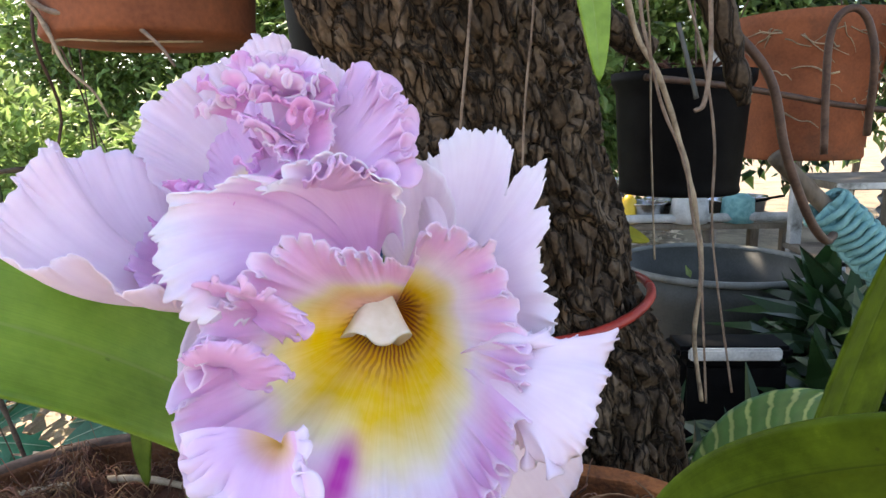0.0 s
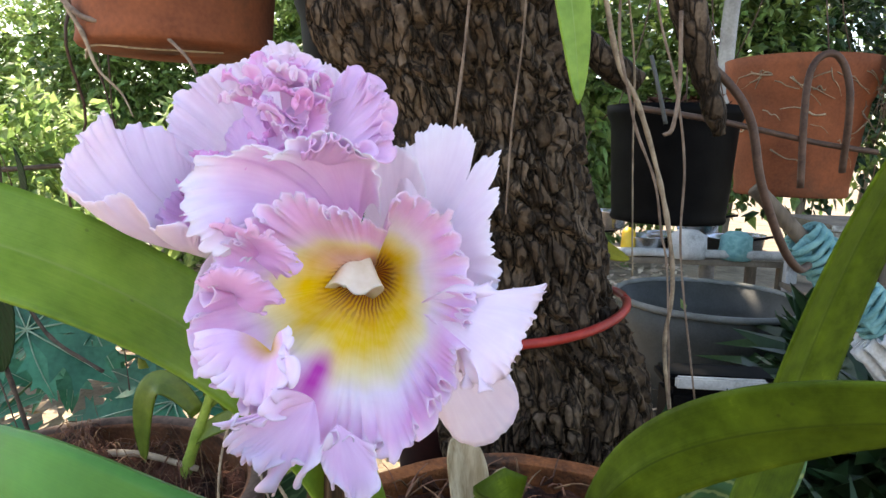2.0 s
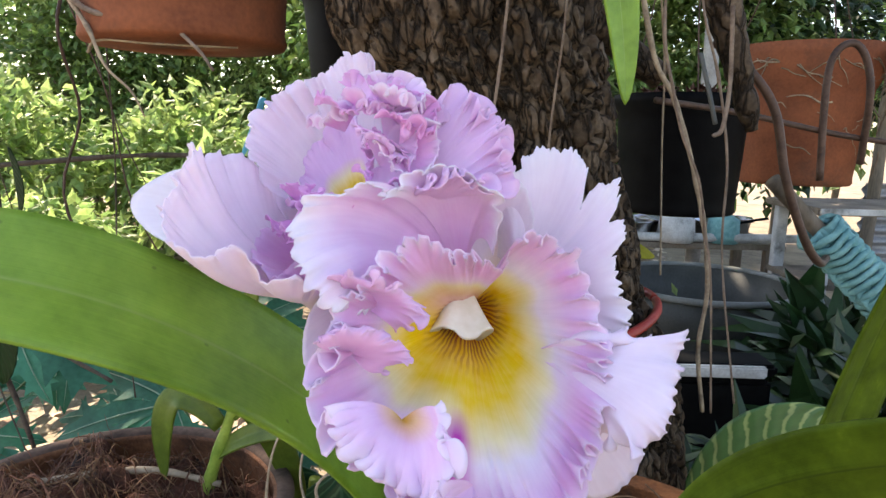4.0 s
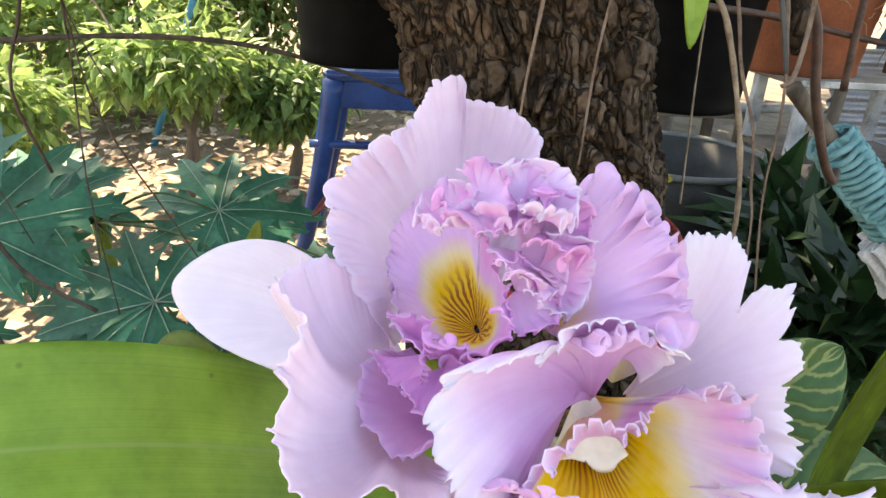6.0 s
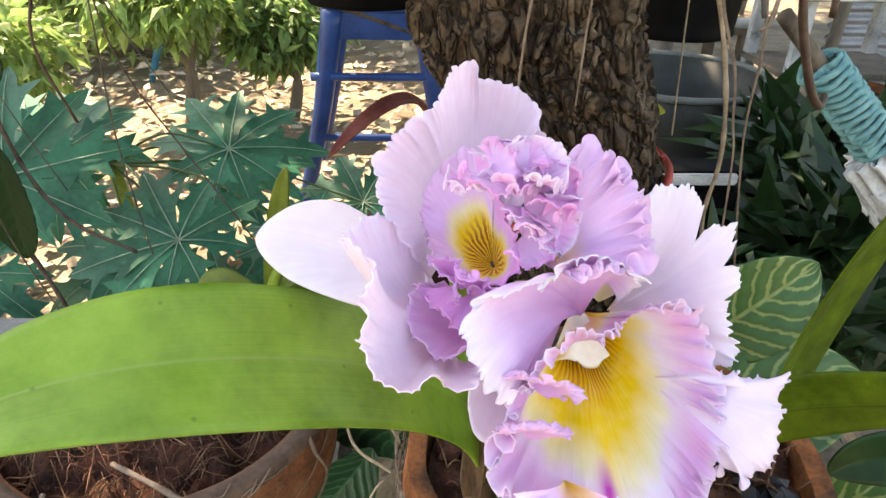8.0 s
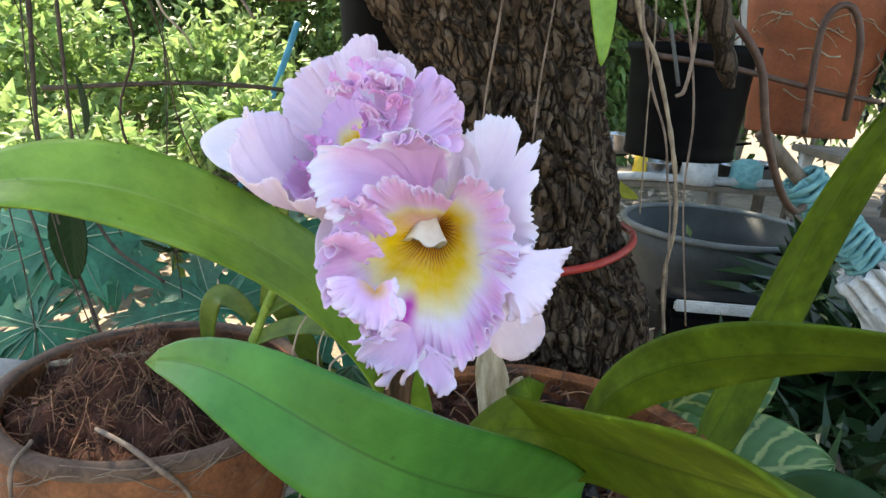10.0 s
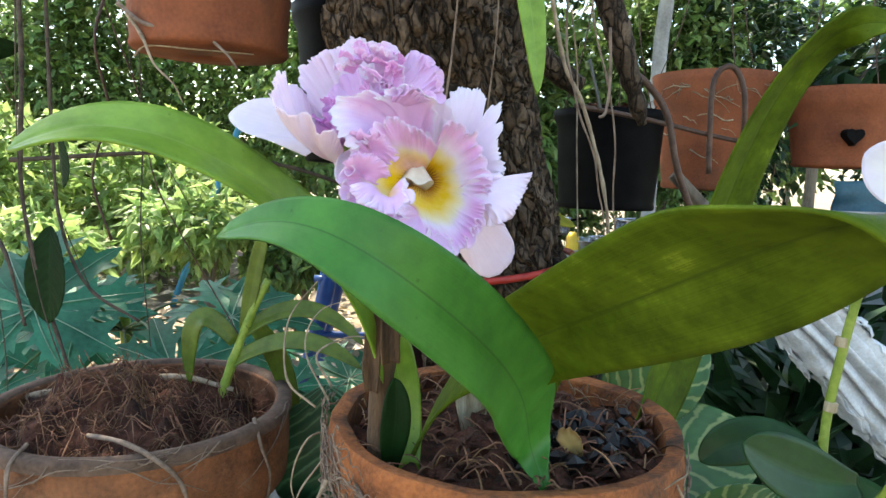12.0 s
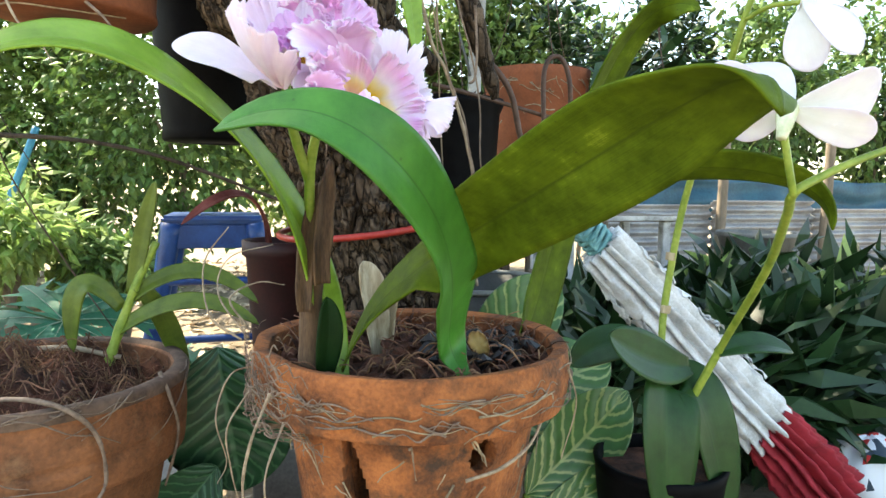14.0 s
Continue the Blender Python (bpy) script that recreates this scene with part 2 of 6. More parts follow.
PETAL = petal_mat("petal")
LIP = petal_mat("lip", stripes=True)
# LEAF_SUN: lighter, yellower green with sunlight put into the colour
LEAF_SUN = strap_mat("leaf_sunlit", (0.13, 0.255, 0.024), (0.29, 0.48, 0.065), midrib=(0.28, 0.4, 0.1))
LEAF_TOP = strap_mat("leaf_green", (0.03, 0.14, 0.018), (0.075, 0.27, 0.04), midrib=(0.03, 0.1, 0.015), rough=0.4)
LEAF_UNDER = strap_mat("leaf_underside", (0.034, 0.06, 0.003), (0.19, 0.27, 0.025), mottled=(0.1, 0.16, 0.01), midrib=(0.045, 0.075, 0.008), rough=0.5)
# near-black copy of the leaf green; deep shade is put into its colour
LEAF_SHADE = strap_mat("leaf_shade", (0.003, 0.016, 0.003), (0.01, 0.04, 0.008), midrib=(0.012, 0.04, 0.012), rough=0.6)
LEAF_YELLOW = strap_mat("leaf_yellowing", (0.2, 0.2, 0.02), (0.42, 0.38, 0.05), rough=0.5)
STEM = surface("green_stem", (0.12, 0.2, 0.02), (0.28, 0.36, 0.06), 0.45, 60, 300, 0.2, 0.001)
TERRACOTTA = surface("terracotta", (0.11, 0.034, 0.011), (0.42, 0.14, 0.042), 0.85, 34, 300, 1.0, 0.004, third=(0.055, 0.03, 0.018), third_at=(0.5, 0.66))
TERRACOTTA_OLD = surface("terracotta_weathered", (0.085, 0.033, 0.013), (0.29, 0.112, 0.044), 0.8, 26, 260, 1.0, 0.003, third=(0.25, 0.13, 0.065), third_at=(0.58, 0.72))
TERRACOTTA_RED = surface("terracotta_red", (0.15, 0.042, 0.016), (0.29, 0.088, 0.034), 0.85, 14, 220, 0.6, 0.002, third=(0.09, 0.038, 0.02), third_at=(0.55, 0.75))
BARK = bark_mat()
CHARCOAL = surface("charcoal", (0.0015, 0.0015, 0.0018), (0.006, 0.006, 0.0065), 0.5, 60, 300, 0.5, 0.002)
COIR = surface("coir", (0.012, 0.005, 0.003), (0.13, 0.047, 0.024), 0.95, 60, 500, 1.0, 0.004)
FIBRE = surface("fibre", (0.07, 0.03, 0.015), (0.25, 0.13, 0.07), 0.9, 80, 400, 0.3, 0.001, per_island=0.45)
ROOT = surface("root", (0.15, 0.11, 0.07), (0.4, 0.32, 0.21), 0.8, 70, 400, 0.5, 0.001, per_island=0.3)
SHEATH_BROWN = surface("brown_sheath", (0.03, 0.016, 0.008), (0.13, 0.075, 0.038), 0.8, 60, 300, 0.6, 0.001, stretch=(3, 3, 0.5))
VINE = surface("vine_bark", (0.03, 0.022, 0.016), (0.12, 0.09, 0.065), 0.85, 70, 400, 0.5, 0.001)
ROOT_DARK = surface("root_brown", (0.1, 0.065, 0.045), (0.26, 0.19, 0.14), 0.85, 70, 400, 0.5, 0.001)
SHEATH = surface("dry_sheath", (0.24, 0.18, 0.1), (0.5, 0.43, 0.3), 0.8, 60, 300, 0.6, 0.001, stretch=(3, 3, 0.5))
CONCRETE = surface("concrete", (0.13, 0.13, 0.125), (0.28, 0.28, 0.265), 0.9, 12, 180, 0.5, 0.003)
BLACK_PLASTIC = surface("black_plastic", (0.002, 0.002, 0.0024), (0.006, 0.006, 0.006), 0.6, 30, 300, 0.15, 0.001, spec=0.05)
RIM_CRUST = surface("rim_crust", (0.06, 0.036, 0.024), (0.17, 0.105, 0.07), 0.9, 40, 250, 0.6, 0.001)
GREY_PLASTIC = surface("grey_plastic", (0.035, 0.037, 0.033), (0.075, 0.078, 0.07), 0.6, 8, 150, 0.15, 0.001)
PALE_PLASTIC = surface("pale_plastic", (0.1, 0.105, 0.095), (0.2, 0.205, 0.19), 0.5, 12, 150, 0.15, 0.001)
WHITE = surface("white_paint", (0.3, 0.3, 0.29), (0.62, 0.62, 0.61), 0.6, 15, 200, 0.2, 0.001, third=(0.12, 0.115, 0.1), third_at=(0.52, 0.7))
BLUE = surface("blue_plastic", (0.003, 0.022, 0.1), (0.008, 0.055, 0.2), 0.35, 14, 150, 0.1, 0.001)
TEAL = surface("teal_cord", (0.08, 0.24, 0.25), (0.2, 0.42, 0.42), 0.8, 50, 300, 0.5, 0.001)
RED_TAPE = surface("red_tape", (0.28, 0.02, 0.015), (0.48, 0.05, 0.035), 0.4, 40, 300, 0.3, 0.001)
RED_CLOTH = surface("red_cloth", (0.2, 0.008, 0.015), (0.38, 0.02, 0.035), 0.8, 25, 300, 0.4, 0.001)
CLOTH = surface("white_cloth", (0.42, 0.42, 0.4), (0.76, 0.78, 0.8), 0.85, 22, 240, 0.5, 0.0015)
WIRE = surface("iron_wire", (0.05, 0.028, 0.02), (0.12, 0.07, 0.05), 0.6, 60, 400, 0.3, 0.0008, metal=0.3)
STEEL = surface("steel", (0.45, 0.45, 0.46), (0.7, 0.7, 0.71), 0.25, 20, 200, 0.1, 0.0006, metal=1.0)
ZINC = surface("zinc_sheet", (0.2, 0.2, 0.21), (0.4, 0.41, 0.42), 0.55, 6, 90, 0.2, 0.001, metal=0.35)
WOOD = surface("grey_wood", (0.1, 0.08, 0.06), (0.26, 0.21, 0.16), 0.85, 10, 160, 0.6, 0.002, stretch=(1, 1, 0.15))
SOIL = surface("leaf_litter", (0.15, 0.115, 0.08), (0.34, 0.27, 0.19), 0.95, 5, 60, 1.0, 0.02, third=(0.33, 0.27, 0.19), third_at=(0.5, 0.66))
FOLIAGE = surface("foliage", (0.06, 0.125, 0.03), (0.18, 0.29, 0.085), 0.5, 4, 60, 0, 0, translucent=0.25, per_island=0.5)
# pale new-leaf green; sunlight on the garden shrubs is put into it too
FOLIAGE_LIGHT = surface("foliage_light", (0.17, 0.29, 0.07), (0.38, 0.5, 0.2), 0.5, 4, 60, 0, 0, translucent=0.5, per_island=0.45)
# darker copy of the foliage green, with canopy shade put into the colour
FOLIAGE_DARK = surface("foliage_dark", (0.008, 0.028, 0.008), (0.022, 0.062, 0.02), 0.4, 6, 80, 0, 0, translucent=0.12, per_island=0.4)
FOLIAGE_BLUE = surface("papaya_green", (0.012, 0.1, 0.055), (0.04, 0.22, 0.12), 0.55, 14, 120, 0.4, 0.002, translucent=0.25, per_island=0.25)
LITTER = surface("dry_leaf", (0.24, 0.17, 0.1), (0.62, 0.52, 0.4), 0.9, 8, 90, 0, 0, per_island=0.5)


# ---- building helpers ----
def mesh_ob(name, verts, faces, material, parent=None, label="", smooth=True, uvs=None, pigment=None):
    me = bpy.data.meshes.new(name)
    me.from_pydata([tuple(v) for v in verts], [], faces)
    me.materials.append(material)
    if smooth:
        me.polygons.foreach_set("use_smooth", [True] * len(me.polygons))
    if uvs is not None:
        layer = me.uv_layers.new(name="UVMap")
        idx = np.empty(len(me.loops), dtype=np.int32)
        me.loops.foreach_get("vertex_index", idx)
        layer.data.foreach_set("uv", np.asarray(uvs, dtype=np.float32)[idx].ravel())
    if pigment is not None:
        col = me.color_attributes.new("pigment", "FLOAT_COLOR", "POINT")
        col.data.foreach_set("color", np.concatenate([np.asarray(pigment), np.ones((len(pigment), 1))], 1).astype(np.float32).ravel())
    me.update()
    ob = new(name, me)
    if parent:
        ob.parent = parent
    if label:
        tagged(ob, label)
    return ob


def part(name, bm, material, parent, label=""):
    me = bpy.data.meshes.new(name)
    bm.to_mesh(me)
    bm.free()
    me.materials.append(material)
    ob = new(name, me)
    ob.parent = parent
    if label:
        tagged(ob, label)
    return ob


def thing(name, label, category, group="", kind=""):
    return tagged(new(name), label, category, group, kind)


def thick(ob, t, offset=0.0):
    m = ob.modifiers.new("thickness", "SOLIDIFY")
    m.thickness, m.offset = t, offset
    return ob


def grid_faces(nu, nv, wrap=False):
    out = []
    cols = nu if wrap else nu - 1
    for j in range(nv - 1):
        for i in range(cols):
            k = (i + 1) % nu
            out.append((j * nu + i, j * nu + k, (j + 1) * nu + k, (j + 1) * nu + i))
    return out


def bez(c, s):
    c = [Vector(p) for p in c]
    while len(c) > 1:
        c = [c[i].lerp(c[i + 1], s) for i in range(len(c) - 1)]
    return c[0]


def spline(pts, n):
    """Catmull-Rom through the points."""
    p = [Vector(q) for q in pts]
    p = [p[0] * 2 - p[1]] + p + [p[-1] * 2 - p[-2]]
    out = []
    segs = len(p) - 3
    for k in range(n):
        x = k / (n - 1) * segs
        i = min(int(x), segs - 1)
        f = x - i
        a, b, c, d = p[i:i + 4]
        out.append(0.5 * ((2 * b) + (c - a) * f + (2 * a - 5 * b + 4 * c - d) * f * f + (3 * b - a - 3 * c + d) * f ** 3))
    return out


def tube_data(pts, r0, r1=None, seg=6, n=None, wob=0.0, seed=0):
    line = spline(pts, n or max(6, 6 * len(pts)))
    r1 = r0 if r1 is None else r1
    verts, up = [], Vector((0.31, 0.23, 0.92))
    m = len(line)
    for k, p in enumerate(line):
        t = (line[min(k + 1, m - 1)] - line[max(k - 1, 0)]).normalized()
        a = t.cross(up).normalized()
        b = t.cross(a)
        r = r0 + (r1 - r0) * k / (m - 1)
        if wob:
            r *= 1 + wob * noise.noise(p * 60 + Vector((seed, 0, 0)))
        verts += [p + (a * math.cos(q) + b * math.sin(q)) * r for q in (2 * math.pi * i / seg for i in range(seg))]
    faces = grid_faces(seg, m, True)
    faces += [tuple(range(seg))[::-1], tuple((m - 1) * seg + i for i in range(seg))]
    return verts, faces


def tube(name, pts, r0, material, parent=None, r1=None, seg=6, wob=0.0, label="", n=None):
    v, f = tube_data(pts, r0, r1, seg, n, wob)
    return mesh_ob(name, v, f, material, parent, label)


def joined(name, items, material, parent=None, label="", smooth=True):
    verts, faces = [], []
    for v, f in items:
        k = len(verts)
        verts += v
        faces += [tuple(i + k for i in q) for q in f]
    return mesh_ob(name, verts, faces, material, parent, label, smooth)


def lathe(name, profile, centre, material, parent=None, seg=64, wob=0.0, freq=9.0, hole=None, label=""):
    """Turned shape from a profile of (radius, height); hole(angle, height) leaves faces out."""
    verts = []
    c = Vector(centre)
    for r, z in profile:
        for i in range(seg):
            a = 2 * math.pi * i / seg
            d = 1 + wob * noise.noise(Vector((math.cos(a) * freq * 0.3, math.sin(a) * freq * 0.3, z * freq)))
            verts.append(c + Vector((r * d * math.cos(a), r * d * math.sin(a), z)))
    faces = []
    for j in range(len(profile) - 1):
        for i in range(seg):
            a, z = 2 * math.pi * (i + 0.5) / seg, (profile[j][1] + profile[j + 1][1]) / 2
            if hole and hole(a, z):
                continue
            faces.append((j * seg + i, j * seg + (i + 1) % seg, (j + 1) * seg + (i + 1) % seg, (j + 1) * seg + i))
    return mesh_ob(name, verts, faces, material, parent, label)


def box(name, x0, x1, y0, y1, z0, z1, material, parent=None, bevel=0.004, label=""):
    bm = bmesh.new()
    bmesh.ops.create_cube(bm, size=1.0)
    for v in bm.verts:
        v.co = Vector(((x0 + x1) / 2 + v.co.x * (x1 - x0), (y0 + y1) / 2 + v.co.y * (y1 - y0), (z0 + z1) / 2 + v.co.z * (z1 - z0)))
    if bevel:
        bmesh.ops.bevel(bm, geom=bm.edges[:], offset=bevel, segments=2, affect="EDGES")
    return part(name, bm, material, parent, label)


def strap(name, ctrl, width, material, parent, twist=(0.0, 0.0), shape=(0.35, 0.5), fold=0.12, face=(0, 0, 1), thickness=0.0016,
          nu=15, nv=60, wave=0.0, label="", taper=2.2, hold=0.0):
    """Strap leaf along a Bezier spine. shape: relative width at the base and where it is widest; hold: the stretch from the base that keeps one width direction; fold: depth of the V; face: what its upper side looks at."""
    verts, uvs = [], []
    face = Vector(face)
    for j in range(nv):
        s = j / (nv - 1)
        p = bez(ctrl, s)
        t = (bez(ctrl, min(1, s + 0.01)) - bez(ctrl, max(0, s - 0.01))).normalized()
        h = max(s, hold)
        th = (bez(ctrl, min(1, h + 0.01)) - bez(ctrl, max(0, h - 0.01))).normalized()
        side = th.cross(face).normalized()
        side = (side - t * side.dot(t)).normalized()
        up = side.cross(t).normalized()
        ang = radians(twist[0] + (twist[1] - twist[0]) * s)
        side, up = side * math.cos(ang) + up * math.sin(ang), up * math.cos(ang) - side * math.sin(ang)
        rise = min(1.0, s / shape[1])
        w = (shape[0] + (1 - shape[0]) * math.sin(rise * math.pi / 2)) * max(0.0, 1 - max(0.0, (s - shape[1]) / (1.0 - shape[1])) ** taper) ** 0.62
        w = max(w, 0.012) * width / 2
        for i in range(nu):
            u = -1 + 2 * i / (nu - 1)
            lift = fold * w * (abs(u) ** 1.4) - 0.05 * w * math.exp(-(u * 9) ** 2)
            ripple = wave * math.sin(s * 17 + u * 1.3) * abs(u) ** 2
            verts.append(p + side * u * w + up * (lift + ripple))
            uvs.append((i / (nu - 1), s))
    ob = mesh_ob(name, verts, grid_faces(nu, nv), material, parent, label, uvs=uvs)
    return thick(ob, thickness)


def petal(name, base, tip, side, width, parent, colours, arch=0.0, cup=0.0, curl=0.0, ruffle=0.0, waves=7.0, jag=0.03, shape=(0.7, 3.2, 0.55),
          seed=0, nu=400, nv=34, fine=0.55, notch=(), material=None, thickness=0.0005, twist=0.0, label=""):
    """Ruffled petal from base to tip, drawn in rings from its middle to its rim. side: its width direction; arch, cup, curl: bend along,
    across and at the tip (as parts of length), to the side the petal faces; colours: pigment at base, middle, edge; notch: bites out
    of the rim (place, width, depth)."""
    base, tip = Vector(base), Vector(tip)
    ax = tip - base
    ln = ax.length
    a = ax.normalized()
    s0 = Vector(side)
    s0 = (s0 - a * s0.dot(a)).normalized()
    nm0 = s0.cross(a).normalized()
    if nm0.y > 0.2:
        nm0 = -nm0

    def prof(v):
        return (v ** shape[0]) * max(0.0, 1 - v ** shape[1]) ** shape[2]
    mm = max(prof(k / 60) for k in range(61))
    rnd = random.Random(seed)
    ph = [rnd.uniform(0, 6.28) for _ in range(4)]
    fine = fine * ruffle
    verts, uvs, pig = [], [], []
    c0, c1, c2 = (np.array(c) for c in colours)
    mid = 0.5
    for j in range(nv):
        rho = j / (nv - 1)
        for i in range(nu):
            th = 2 * math.pi * i / nu
            q = i / nu * 2 - 1
            vo = 0.5 + 0.5 * math.cos(math.pi * q)
            wo = prof(vo) / mm * width / 2 * (1 if q > 0 else -1)
            psi = math.pi * q
            e = rho ** 3
            fray = noise.noise(Vector((q * 7, seed * 3.1, 0))) + 0.75 * noise.noise(Vector((q * 24, seed, 4))) + 0.3 * abs(noise.noise(Vector((q * 62, seed, 7)))) + 0.22 * noise.noise(Vector((q * 120, seed, 9)))
            out = 1 + jag * e * fray
            for np_, nw, nd in notch:
                out -= nd * e * math.exp(-((q - np_) / nw) ** 2)
            v = mid + (vo - mid) * rho * out
            w = wo * rho * out
            grip = min(1.0, max(0.0, v) / 0.35)
            tw = radians(twist) * v
            sd = s0 * math.cos(tw) + nm0 * math.sin(tw)
            nm = nm0 * math.cos(tw) - s0 * math.sin(tw)
            un = w / (width / 2)
            z = ln * arch * math.sin(math.pi * min(1, max(0, v))) + cup * width * 0.5 * un * un - curl * ln * max(0, v) ** 3
            p = base + a * (ln * v) + sd * w
            if ruffle:
                f = rho ** 4 * grip * ruffle
                wq = waves * psi + 2.6 * noise.noise(Vector((q * 3.5, seed, 0)))
                gate = 0.12 + 1.9 * abs(noise.noise(Vector((q * 5, seed, 8))))
                z += f * (gate * math.sin(wq + ph[0]) + 0.4 * math.sin(wq * 2.3 + ph[1]) + 1.2 * noise.noise(Vector((q * waves * 1.4, seed, rho * 0.7))))
                z += 0.35 * rho * rho * grip * ruffle * math.sin(wq * 0.5 + ph[2])
                sw = f * 0.9 * gate * math.sin(wq + ph[3])
                p = p + sd * (sw * math.cos(psi)) - a * (sw * math.sin(psi))
                g2 = rho ** 9 * grip * (0.25 + 1.5 * abs(noise.noise(Vector((q * 9, seed, 3)))))
                wf = waves * 4.2 * psi + 5.0 * noise.noise(Vector((q * 11, seed, 5)))
                z += fine * g2 * (math.sin(wf) + 0.8 * noise.noise(Vector((q * 45, seed, 1))))
                sf = fine * g2 * math.cos(wf + 0.6)
                p = p + sd * (sf * math.cos(psi)) - a * (sf * math.sin(psi))
            z += 0.016 * ln * noise.noise(Vector((un * 1.7, v * 2.1, seed + 9.0)))
            verts.append(p + nm * z)
            uvs.append((0.5 + math.atan2(w, (max(v, 0) + 0.12) * ln) / math.pi, v))
            m1 = min(1.0, max(0.0, v) / 0.45)
            col = c0 * (1 - m1) + c1 * m1
            e2 = min(1.0, max(0.0, rho + 0.22 * noise.noise(Vector((q * 9, seed, 2))) - 0.45) / 0.55) ** 1.6 * grip
            pig.append(col * (1 - e2) + c2 * e2)
    ob = mesh_ob(name, verts, grid_faces(nu, nv, True), material or PETAL, parent, label, uvs=uvs, pigment=pig)
    return thick(ob, thickness)


def leaf_cloud(centre, size, n, length, seed, droop=0.3, squash=1.0, shell=0.5, aspect=0.42):
    """Many small pointed leaves scattered in an ellipsoid with an uneven outline."""
    rnd = np.random.RandomState(seed)
    d = rnd.normal(size=(n, 3))
    d /= np.linalg.norm(d, axis=1)[:, None]
    lump = np.array([noise.noise(Vector(q) * 2.3 + Vector((seed, 0, 0))) for q in d])
    r = (shell + (1 - shell) * rnd.rand(n)) * (1 + 0.55 * lump)
    c = np.array(centre) + d * r[:, None] * np.array(size)
    ax = d * 0.7 + rnd.normal(size=(n, 3)) * 0.6
    ax[:, 2] = ax[:, 2] * squash - droop
    ax /= np.linalg.norm(ax, axis=1)[:, None]
    s = np.cross(ax, rnd.normal(size=(n, 3)) * 0.6 + np.array([0, 0, 1.0]))
    s /= np.linalg.norm(s, axis=1)[:, None] + 1e-9
    nm = np.cross(s, ax)
    ln = (length * (0.6 + 0.8 * rnd.rand(n)))[:, None]
    w = ln * aspect / 2
    v = np.stack([c, c + ax * ln * 0.35 + s * w - nm * ln * 0.05, c + ax * ln - nm * ln * 0.2, c + ax * ln * 0.35 - s * w - nm * ln * 0.05, c + ax * ln * 0.45 + nm * ln * 0.04], 1).reshape(-1, 3)
    f = []
    for k in range(n):
        o = 5 * k
        f += [(o, o + 1, o + 4), (o + 1, o + 2, o + 4), (o + 2, o + 3, o + 4), (o + 3, o, o + 4)]
    return v.tolist(), f


# ---- setting: ground, slab, far greenery ----
def build_ground():
    n = 90
    verts = []
    for j in range(n):
        for i in range(n):
            x, y = -30 + 60 * i / (n - 1), -20 + 80 * j / (n - 1)
            verts.append((x, y, GROUND + 0.05 * noise.noise(Vector((x * 0.7, y * 0.7, 0)))))
    tagged(mesh_ob("ground", verts, grid_faces(n, n), SOIL), "bare earth strewn with dry pale leaf litter", "ground", kind="structure")


build_ground()

litter_v, litter_f = [], []
rnd = np.random.RandomState(5)
for k in range(5200):
    x, y = rnd.uniform(-3.4, 1.4), 1.2 + 4.6 * rnd.rand() ** 1.2
    a, s = rnd.uniform(0, 6.28), rnd.uniform(0.02, 0.055)
    z = GROUND + 0.045 + 0.05 * noise.noise(Vector((x * 0.7, y * 0.7, 0))) + rnd.uniform(0, 0.03)
    o = len(litter_v)
    ca, sa = math.cos(a) * s, math.sin(a) * s
    litter_v += [(x - ca, y - sa, z), (x - sa * 0.4, y + ca * 0.4, z + rnd.uniform(0, 0.02)), (x + ca, y + sa, z + rnd.uniform(0, 0.02)), (x + sa * 0.4, y - ca * 0.4, z)]
    litter_f.append((o, o + 1, o + 2, o + 3))
tagged(mesh_ob("leaf_litter", litter_v, litter_f, LITTER, smooth=False), "dry bleached fallen leaves scattered on the earth", "leaf litter", kind="stuff")

slab = thing("concrete_bench", "rough grey concrete bench slab carrying the clay pots", "bench")
box("slab", -0.85, 0.26, 0.1, 0.455, 0.43, 0.5, CONCRETE, slab, 0.008)
box("rear_slab", -0.85, -0.16, 0.46, 0.86, 0.43, 0.498, CONCRETE, slab, 0.008)
for x in (-0.6, -0.3, 0.12):
    box("pier", x - 0.07, x + 0.07, 0.16, 0.4, GROUND - 0.03, 0.428, CONCRETE, slab, 0.006)


